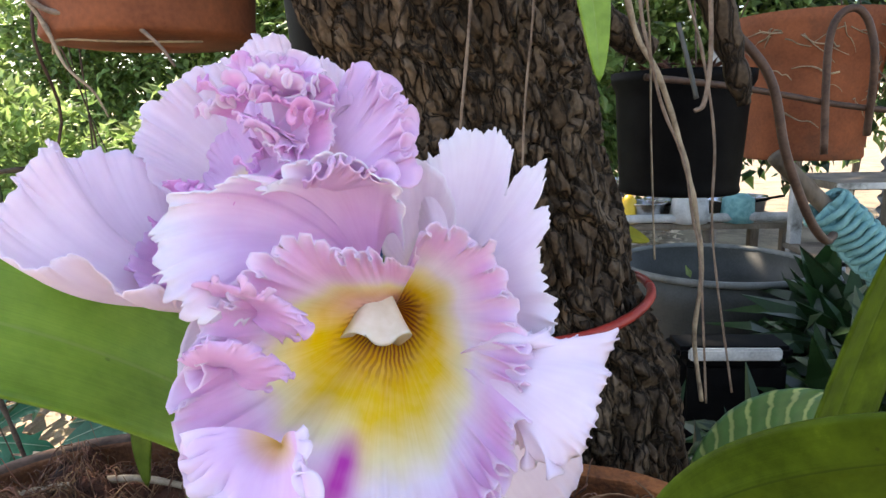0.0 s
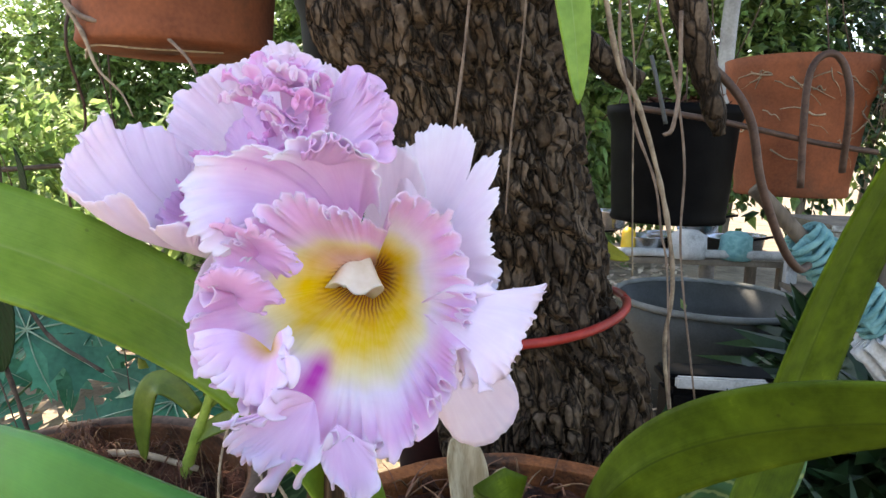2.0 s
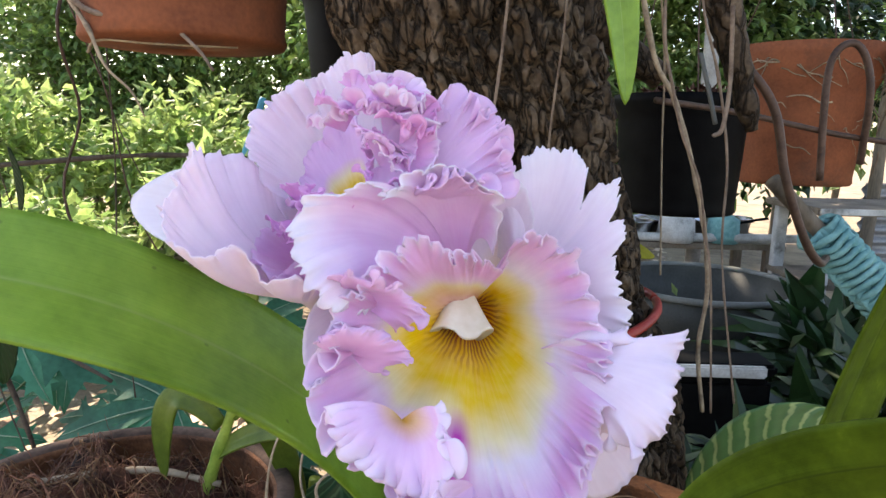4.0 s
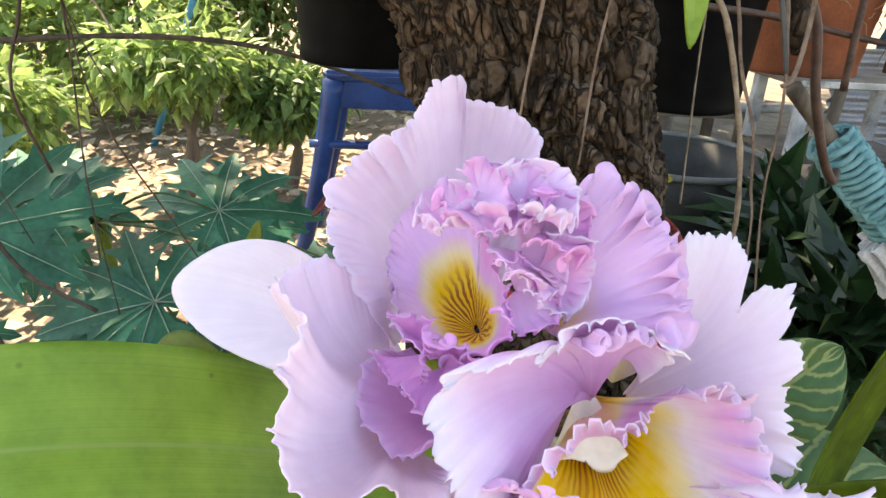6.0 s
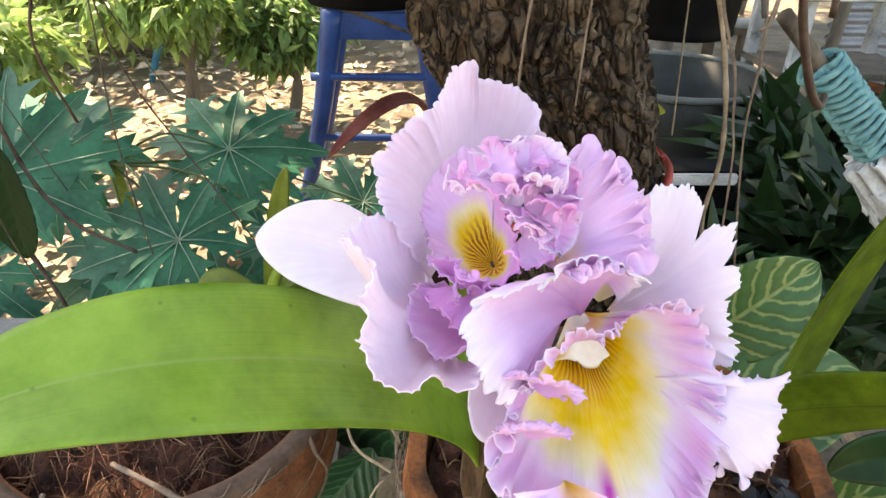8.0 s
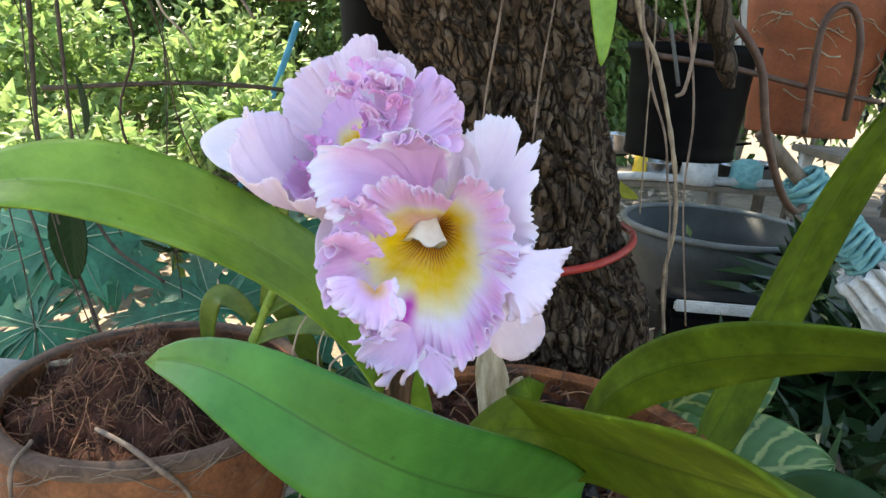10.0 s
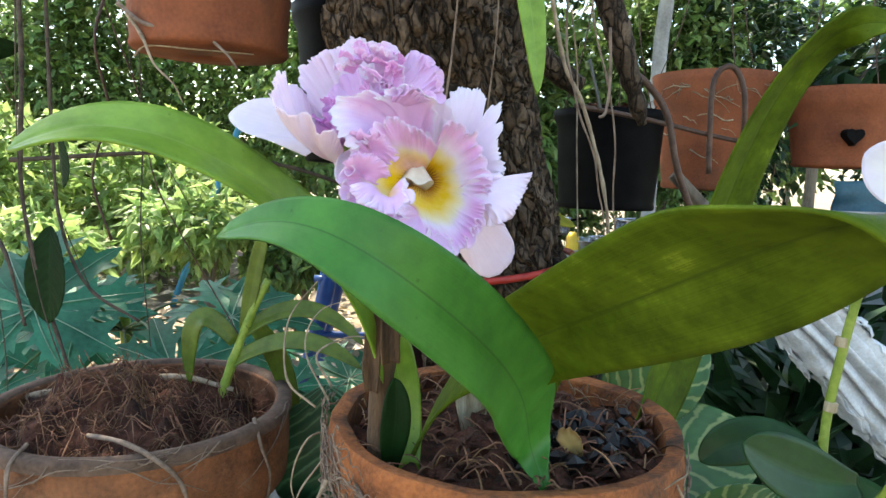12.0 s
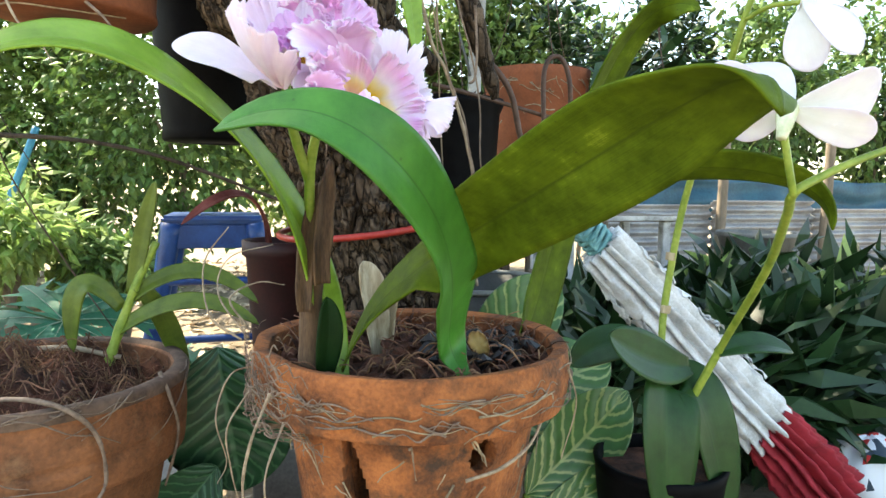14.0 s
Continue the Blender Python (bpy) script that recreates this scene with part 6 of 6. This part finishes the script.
def clutter():
    tb = thing("work_table", "low table with a pale top crowded with pans", "table")
    box("tabletop", 0.35, 1.3, 2.65, 3.05, 0.56, 0.585, WOOD, tb, 0.006)
    for x in (0.4, 1.25):
        for y in (2.69, 3.01):
            box("leg", x - 0.02, x + 0.02, y - 0.02, y + 0.02, GROUND - 0.02, 0.558, WOOD, tb, 0.003)
    rnd_ = random.Random(6)
    for k in range(7):
        pan = thing("cooking_pan", "shiny steel cooking pan stacked on the table", "pan", "pans on the table")
        x, y, r = 0.45 + 0.12 * k, 2.73 + rnd_.uniform(0, 0.22), rnd_.uniform(0.06, 0.1)
        z = 0.586 + (0.09 if k % 3 == 1 else 0)
        thick(lathe("bowl", [(0.001, z), (r * 0.75, z), (r * 0.85, z + 0.01), (r, z + 0.075), (r * 1.06, z + 0.08)], (x, y, 0), STEEL, pan, 40), 0.003)
        tube("handle", [(x + r, y, z + 0.065), (x + r + 0.07, y - 0.02, z + 0.08)], 0.006, BLACK_PLASTIC, pan)
    for k, (x, m, lab, w) in enumerate(((0.62, surface("yellow_plastic", (0.6, 0.36, 0.02), (0.75, 0.5, 0.04), 0.4), "small yellow plastic bottle on the table", 0.028), (0.86, WHITE, "crumpled white paper bag on the table", 0.07), (1.05, TEAL, "teal plastic tub on the table", 0.06))):
        it = lathe("container", [(0.001, 0.586), (w, 0.586), (w * 1.05, 0.62), (w * 0.95, 0.68), (w * 0.5, 0.7), (0.001, 0.702)], (x, 2.68, 0), m, None, 32, 0.1, 20.0)
        tagged(it, lab, "container")
    pipe = tube("pale_pipe", [(0.3, 2.62, 0.53), (0.5, 2.64, 0.6), (0.9, 2.66, 0.606), (1.4, 2.6, 0.62)], 0.018, WHITE, seg=10)
    tagged(pipe, "pale plastic pipe lying across the clutter", "pipe")


clutter()


def stool():
    c = thing("plastic_stool", "dark blue moulded plastic stool behind the trunk", "stool")
    x0, x1, y0, y1 = -0.33, -0.03, 1.86, 2.16
    box("seat", x0, x1, y0, y1, 0.775, 0.8, BLUE, c, 0.01)
    for ya, yb in ((y0 + 0.006, y0 + 0.02), (y1 - 0.02, y1 - 0.006)):
        box("skirt", x0 + 0.03, x1 - 0.03, ya, yb, 0.7, 0.772, BLUE, c, 0.004)
    for x, y, dx, dy in ((x0, y0, -0.1, -0.03), (x1, y0, 0.1, -0.03), (x0, y1, -0.1, 0.03), (x1, y1, 0.1, 0.03)):
        sx, sy = (0.03 if dx < 0 else -0.03), (0.02 if dy < 0 else -0.02)
        tube("leg", [(x + dx, y + dy, GROUND), (x + dx * 0.5 + sx, y + dy * 0.5 + sy, 0.48), (x + sx, y + sy, 0.776)], 0.02, BLUE, c, r1=0.032, seg=8)
    for z in (0.42, 0.6):
        tube("rung", [(x0 - 0.04, y0, z), (x1 + 0.04, y0, z)], 0.012, BLUE, c, seg=8)


stool()
strip = thing("red_leaf", "long faded red leaf arching out of the dark pot", "leaf")
strap("blade", [(-0.05, 0.8, 0.78), (-0.055, 0.77, 0.9), (-0.1, 0.7, 0.905), (-0.165, 0.645, 0.845)], 0.018, RED_LEAF, strip, shape=(0.5, 0.6), face=(0.1, -0.6, 0.8), fold=0.4, nu=9, nv=36)
dark_pot = thing("dark_red_pot", "dark red glazed pot standing in the shade behind", "plant pot")
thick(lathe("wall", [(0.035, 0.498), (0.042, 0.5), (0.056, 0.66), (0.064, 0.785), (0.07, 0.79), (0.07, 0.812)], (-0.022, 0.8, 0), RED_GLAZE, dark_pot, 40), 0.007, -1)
lathe("soil", [(0.001, 0.79), (0.062, 0.785)], (-0.022, 0.8, 0), COIR, dark_pot, 24)
box("plinth", -0.08, 0.035, 0.74, 0.86, GROUND - 0.03, 0.497, CONCRETE, dark_pot, 0.005)


# ---- papaya, vines and hanging leaf at the garden side ----
def palm_leaf(centre, radius, normal, spin, parent):
    """Papaya leaf: nine long lobes, each with forward-pointing side teeth, folded a little along its vein."""
    c, nm = Vector(centre), Vector(normal).normalized()
    r = nm.cross(Vector((0.1, 0.2, 1))).normalized()
    u = r.cross(nm)
    rnd_ = random.Random(int(spin * 1000) + int(radius * 10000))
    verts, faces, veins = [], [], []
    half = ((0.0, 0.05), (0.2, 0.075), (0.36, 0.11), (0.55, 0.27), (0.52, 0.13), (0.66, 0.14), (0.8, 0.25), (0.76, 0.1), (0.88, 0.07), (1.0, 0.004))
    for k in range(9):
        an = radians(-152 + 38 * k) + rnd_.uniform(-0.1, 0.1)
        ln = radius * (0.62 + 0.38 * math.cos(an * 0.5)) * rnd_.uniform(0.85, 1.1)
        d = r * math.cos(an + spin) + u * math.sin(an + spin)
        q = nm.cross(d)
        droop, bow = rnd_.uniform(0.12, 0.4), rnd_.uniform(-0.08, 0.08)
        o = len(verts)
        for t, w in half:
            w *= rnd_.uniform(0.8, 1.2)
            mid = min(t, 1.0) * (0.94 if t < 1 else 1)
            for sgn in (-1, 0, 1):
                tt = mid if sgn == 0 else t
                verts.append(c + d * (ln * tt) + q * (ln * (w * sgn + bow * tt * tt)) + nm * (ln * (0.16 * w * abs(sgn) - droop * tt * tt)))
        for j in range(len(half) - 1):
            for i in (0, 1):
                faces.append((o + 3 * j + i, o + 3 * j + i + 1, o + 3 * j + i + 4, o + 3 * j + i + 3))
        veins.append(tube_data([c + nm * 0.002 + d * (ln * t) + q * (ln * bow * t * t) - nm * (ln * droop * t * t - 0.0015) for t in (0, 0.33, 0.66, 0.95)], 0.0016, 0.0006, 4, 8))
    leaf = mesh_ob("leaf", verts, faces, FOLIAGE_BLUE, parent, smooth=False)
    joined("vein", veins, PALE_VEIN, leaf)


PETIOLE = surface("petiole", (0.03, 0.075, 0.02), (0.08, 0.15, 0.045), 0.5, 40, 200, 0.2, 0.001)
PALE_VEIN = surface("pale_vein", (0.14, 0.25, 0.16), (0.25, 0.36, 0.24), 0.5, 60, 200, 0)
papaya = thing("papaya_plant", "young papaya plant with deeply lobed blue-green leaves", "papaya")
rp = random.Random(14)
stem_top = Vector((-0.72, 1.32, 0.62))
tube("trunk", [(-0.7, 1.36, GROUND - 0.03), (-0.71, 1.34, 0.4), stem_top], 0.02, STEM, papaya, r1=0.012, seg=10)
for p, r, n, sp in (((-0.7, 0.95, 0.69), 0.2, (0.05, -0.75, 0.65), 1.4), ((-0.45, 0.93, 0.59), 0.17, (0.1, -0.6, 0.8), 0.4), ((-0.46, 1.3, 0.6), 0.22, (0.1, -0.5, 0.85), 2.2), ((-0.95, 1.45, 0.55), 0.24, (0, -0.5, 0.85), 3.0), ((-0.76, 1.22, 0.62), 0.2, (-0.1, -0.6, 0.75), 0.2),
                    ((-0.3, 1.15, 0.48), 0.18, (0.15, -0.5, 0.8), 4.0), ((-0.6, 1.08, 0.48), 0.19, (0, -0.6, 0.8), 5.0), ((-0.96, 1.1, 0.6), 0.2, (0.1, -0.7, 0.7), 2.0), ((-0.2, 1.42, 0.42), 0.2, (0, -0.5, 0.85), 1.0), ((-1.15, 1.3, 0.5), 0.22, (0.2, -0.6, 0.75), 0.9), ((-0.55, 1.52, 0.46), 0.22, (0, -0.5, 0.85), 2.6),
                    ((-1.3, 1.65, 0.5), 0.24, (0.1, -0.5, 0.8), 3.7), ((-0.82, 0.98, 0.5), 0.18, (0, -0.6, 0.8), 5.6), ((-0.42, 1.02, 0.4), 0.17, (0.1, -0.5, 0.85), 1.9), ((-1.1, 0.95, 0.52), 0.2, (0.2, -0.7, 0.7), 4.6)):
    palm_leaf(p, r, n, sp, papaya)
    tube("petiole", [stem_top - Vector((0, 0, 0.06)), (stem_top + Vector(p)) / 2 + Vector((0, 0, 0.02)), p], 0.0035, PETIOLE, papaya, r1=0.002, seg=6)
for k, (pts, w) in enumerate((([(-0.56, 0.62, 1.4), (-0.558, 0.6, 1.133), (-0.552, 0.6, 0.996), (-0.545, 0.6, 0.93)], 0.005), ([(-0.5, 0.6, 1.35), (-0.49, 0.6, 1.1), (-0.497, 0.6, 0.92), (-0.477, 0.6, 0.8), (-0.455, 0.6, 0.72), (-0.44, 0.6, 0.66)], 0.0042),
                              ([(-0.46, 0.6, 1.3), (-0.458, 0.6, 0.97), (-0.45, 0.6, 0.87), (-0.42, 0.6, 0.8), (-0.36, 0.6, 0.76)], 0.0035), ([(-0.48, 0.58, 1.2), (-0.487, 0.58, 0.95), (-0.47, 0.58, 0.8), (-0.44, 0.58, 0.69)], 0.0014),
                              ([(-0.52, 0.56, 1.2), (-0.515, 0.56, 0.9), (-0.5, 0.56, 0.74), (-0.5, 0.56, 0.62)], 0.0013), ([(-0.6, 0.66, 1.2), (-0.6, 0.66, 1.0), (-0.58, 0.64, 0.9), (-0.52, 0.6, 0.84), (-0.5, 0.6, 0.75)], 0.004),
                              ([(-0.4, 0.7, 1.2), (-0.395, 0.7, 1.0), (-0.4, 0.7, 0.85), (-0.39, 0.7, 0.7)], 0.0015), ([(-0.7, 0.9, 0.95), (-0.45, 0.95, 0.97), (-0.25, 1.0, 0.95), (0.0, 1.05, 0.86)], 0.006))):
    tagged(tube("hanging_vine", pts, w * 0.7, VINE, r1=w * 0.55, seg=6, wob=0.4, n=50), "thin brown woody vine hanging beside the pots", "vine", "hanging vines")
rv = random.Random(63)
for k in range(15):
    x, y = rv.uniform(-0.8, -0.42), rv.uniform(0.56, 0.8)
    lo, bend = rv.uniform(0.68, 0.9), rv.uniform(-0.12, 0.22)
    pts = [(x, y, 1.5)] + [(x + bend * (q / 7) ** 2 + rv.uniform(-0.022, 0.022), y + rv.uniform(-0.02, 0.02), 1.5 + (lo - 1.5) * q / 7) for q in range(1, 8)]
    w = rv.choice((0.0009, 0.0012, 0.0016, 0.0026))
    tagged(tube("hanging_vine", pts, w, (VINE, WIRE)[k % 2], r1=w * 0.7, seg=5, wob=0.3, n=30), "thin dry vine stem hanging in the garden shade", "vine", "hanging vines")
dl = thing("dark_leaf", "single pointed dark green leaf on a hanging vine", "leaf")
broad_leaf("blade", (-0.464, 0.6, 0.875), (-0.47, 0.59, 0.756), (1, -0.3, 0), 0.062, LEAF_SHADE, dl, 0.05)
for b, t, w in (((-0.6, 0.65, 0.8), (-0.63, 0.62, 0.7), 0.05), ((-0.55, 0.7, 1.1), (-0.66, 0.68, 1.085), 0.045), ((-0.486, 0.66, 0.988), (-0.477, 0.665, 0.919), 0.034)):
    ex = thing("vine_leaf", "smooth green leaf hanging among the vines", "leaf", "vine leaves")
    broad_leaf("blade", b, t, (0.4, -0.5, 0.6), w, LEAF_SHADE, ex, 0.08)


# ---- garden behind ----
def shrub(centre, size, n, length, seed, material, name="shrub", label="leafy garden shrub in dappled sunlight", category="shrub", **kw):
    sh = thing(name, label, category)
    v, f = leaf_cloud(centre, size, n, length, seed, **kw)
    mesh_ob("leaf_mass", v, f, material, sh, smooth=False)
    c = Vector(centre)
    for dx, dy in ((0, 0), (size[0] * 0.4, 0.1), (-size[0] * 0.4, -0.1)):
        tube("branch", [(c.x, c.y, GROUND - 0.05), (c.x + 0.05, c.y, (GROUND + c.z) / 2), (c.x + dx, c.y + dy, c.z)], 0.025, WOOD, sh, r1=0.006)


rs = random.Random(3)
for k in range(12):
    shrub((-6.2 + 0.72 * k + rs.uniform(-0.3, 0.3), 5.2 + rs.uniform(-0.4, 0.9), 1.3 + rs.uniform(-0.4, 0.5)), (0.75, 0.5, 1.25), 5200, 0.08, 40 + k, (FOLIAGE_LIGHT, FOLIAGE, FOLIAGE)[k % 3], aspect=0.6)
for k, (x, y, z, sx, sz) in enumerate(((-2.6, 3.6, 0.75, 0.6, 0.5), (-1.7, 3.9, 0.7, 0.55, 0.5), (-3.4, 3.0, 0.6, 0.5, 0.45), (-2.2, 2.5, 0.45, 0.4, 0.3))):
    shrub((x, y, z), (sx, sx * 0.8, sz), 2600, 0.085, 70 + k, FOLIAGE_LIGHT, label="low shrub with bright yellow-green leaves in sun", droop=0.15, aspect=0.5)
for k, (x, y, z, sx, sz) in enumerate(((-1.0, 2.6, 0.7, 0.3, 0.15), (-0.62, 2.75, 0.55, 0.25, 0.16), (-1.5, 2.2, 0.6, 0.3, 0.16))):
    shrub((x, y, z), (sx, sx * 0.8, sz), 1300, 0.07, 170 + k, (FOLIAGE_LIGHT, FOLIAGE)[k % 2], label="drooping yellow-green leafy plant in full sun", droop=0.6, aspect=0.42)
BRIGHT_BLUE = surface("faded_blue_paint", (0.02, 0.16, 0.28), (0.05, 0.28, 0.42), 0.5, 14, 150, 0.2, 0.001)
pole = tagged(tube("blue_pole", [(-1.45, 3.4, GROUND - 0.05), (-1.145, 3.4, 0.9), (-1.05, 3.4, 1.16)], 0.017, BRIGHT_BLUE, seg=10), "leaning bright blue pole among the shrubs", "pole")
tagged(tube("pale_pole", [(1.05, 3.0, GROUND - 0.05), (1.053, 3.0, 1.445), (1.069, 3.0, 1.783), (1.08, 3.0, 2.3)], 0.034, ZINC, seg=12), "pale grey-blue metal pole behind the hanging pots", "pole")
for k in range(10):
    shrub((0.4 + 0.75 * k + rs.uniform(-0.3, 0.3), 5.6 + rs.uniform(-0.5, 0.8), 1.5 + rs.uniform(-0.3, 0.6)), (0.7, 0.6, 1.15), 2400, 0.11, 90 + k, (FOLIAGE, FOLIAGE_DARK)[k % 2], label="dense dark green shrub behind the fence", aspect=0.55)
for k, (x, y, z, sx, sz) in enumerate(((1.35, 1.5, 0.42, 0.28, 0.2), (1.75, 1.7, 0.44, 0.34, 0.22), (1.2, 1.15, 0.36, 0.24, 0.2), (1.55, 1.2, 0.38, 0.28, 0.22), (2.1, 1.5, 0.44, 0.35, 0.22), (0.85, 1.25, 0.34, 0.2, 0.16), (1.0, 1.6, 0.4, 0.25, 0.18))):
    shrub((x, y, z), (sx, sx, sz), 420, 0.16, 120 + k, FOLIAGE_DARK, label="bushy potted plant with glossy dark green leaves", droop=0.1, aspect=0.4)
for k, (x, y, z) in enumerate(((1.78, 1.35, 0.55), (1.62, 1.25, 0.42), (1.5, 1.6, 0.56), (2.0, 1.4, 0.5))):
    shrub((x, y, z), (0.09, 0.09, 0.09), 40, 0.11, 140 + k, FOLIAGE_LIGHT, label="shrub tip with pale green new leaves", droop=-0.3, aspect=0.45)
for k, (x, y, z) in enumerate(((0.42, 0.95, 0.45), (0.62, 0.88, 0.4), (0.3, 0.85, 0.5))):
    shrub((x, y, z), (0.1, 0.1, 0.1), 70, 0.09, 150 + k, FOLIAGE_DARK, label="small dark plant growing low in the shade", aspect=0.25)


def fence():
    fe = thing("corrugated_fence", "grey corrugated zinc sheet fence on wooden posts", "fence", kind="structure")
    for s_ in range(4):
        x0 = 1.9 + 0.82 * s_
        nu, nv = 10, 60
        verts = [(x0 + 0.8 * i / (nu - 1), 3.2 + 0.018 * math.sin(j * 1.26) + 0.02 * s_, GROUND + 0.66 * j / (nv - 1) + 0.03 * math.sin(s_ * 2.0)) for j in range(nv) for i in range(nu)]
        thick(mesh_ob("sheet", verts, grid_faces(nu, nv), ZINC, fe), 0.002)
        tube("fence_post", [(x0, 3.15, GROUND - 0.05), (x0 + 0.02, 3.15, 0.7), (x0 + 0.03, 3.15, 1.4)], 0.03, WOOD, fe, seg=8, wob=0.2)
    tarp = []
    nu, nv = 50, 14
    for j in range(nv):
        for i in range(nu):
            x, t = 2.2 + 2.3 * i / (nu - 1), j / (nv - 1)
            tarp.append((x, 3.4 + 0.05 * noise.noise(Vector((x * 4, t * 3, 0))), 0.66 + 0.31 * t + 0.03 * noise.noise(Vector((x * 3, 0, 0)))))
    thick(tagged(mesh_ob("blue_tarp", tarp, grid_faces(nu, nv), BLUE_TARP), "faded blue plastic tarp hung along the fence", "tarp"), 0.002)


BLUE_TARP = surface("blue_tarp", (0.008, 0.05, 0.085), (0.025, 0.11, 0.16), 0.5, 6, 60, 0.3, 0.01)
fence()
bench = thing("garden_table", "weathered white wooden garden table beside the fence", "table")
box("tabletop", 1.17, 1.74, 2.2, 2.6, 0.76, 0.785, WOOD, bench, 0.005)
box("edge_strip", 1.17, 1.74, 2.185, 2.197, 0.765, 0.785, WHITE, bench, 0.002, "white edge strip")
for x in (1.22, 1.69):
    for y in (2.24, 2.56):
        box("leg", x - 0.02, x + 0.02, y - 0.02, y + 0.02, GROUND - 0.03, 0.758, WHITE, bench, 0.003)
box("shelf", 1.19, 1.72, 2.22, 2.58, 0.5, 0.52, WOOD, bench, 0.003)
for k, (x, y, r, z0, h, m) in enumerate(((2.2, 2.25, 0.17, 0.5, 0.19, CONCRETE), (1.85, 2.0, 0.13, 0.4, 0.16, TERRACOTTA), (1.4, 2.1, 0.1, 0.34, 0.15, TERRACOTTA))):
    gp = thing("garden_pot", "round garden pot standing among the plants", "plant pot", "garden pots")
    thick(lathe("wall", [(0.001, z0 - 0.02), (r * 0.7, z0 - 0.02), (r, z0 + h), (r * 1.06, z0 + h), (r * 1.06, z0 + h + 0.02)], (x, y, 0), m, gp, 44), 0.01, -1)
    lathe("soil", [(0.001, z0 + h), (r * 0.97, z0 + h - 0.01)], (x, y, 0), COIR, gp, 24)
    box("stand", x - 0.09, x + 0.09, y - 0.09, y + 0.09, GROUND - 0.03, z0 - 0.021, CONCRETE, gp, 0.006)


def cloth_bundle():
    m, n, l, bsdf = node_mat("floral_cloth")
    co, vo, rp_ = n.new("ShaderNodeTexCoord"), n.new("ShaderNodeTexVoronoi"), n.new("ShaderNodeValToRGB")
    vo.inputs["Scale"].default_value = 34.0
    l.new(co.outputs["Object"], vo.inputs["Vector"])
    sp = n.new("ShaderNodeSeparateColor")
    l.new(vo.outputs["Color"], sp.inputs[0])
    rp_.color_ramp.interpolation = "CONSTANT"
    e = rp_.color_ramp.elements
    e[0].color, e[1].color, e[1].position = (0.8, 0.82, 0.85, 1), (0.55, 0.03, 0.025, 1), 0.78
    k = e.new(0.64)
    k.color = (0.03, 0.05, 0.07, 1)
    l.new(sp.outputs[0], rp_.inputs[0])
    l.new(rp_.outputs[0], bsdf.inputs["Base Color"])
    bsdf.inputs["Roughness"].default_value = 0.8
    nu, nv = 60, 30
    verts = []
    for j in range(nv):
        p = math.pi * j / (nv - 1)
        for i in range(nu):
            a = 2 * math.pi * i / nu
            r = 0.097 * (1 + 0.12 * noise.noise(Vector((math.cos(a) * 2, math.sin(a) * 2, p))))
            verts.append((1.33 + r * math.sin(p) * math.cos(a), 0.9 + r * math.sin(p) * math.sin(a), GROUND + 0.086 + r * 0.9 * math.cos(p)))
    b = thing("cloth_bundle", "bundled white cloth printed with red and black flowers", "cloth")
    mesh_ob("cloth", verts, grid_faces(nu, nv, True), m, b)


cloth_bundle()
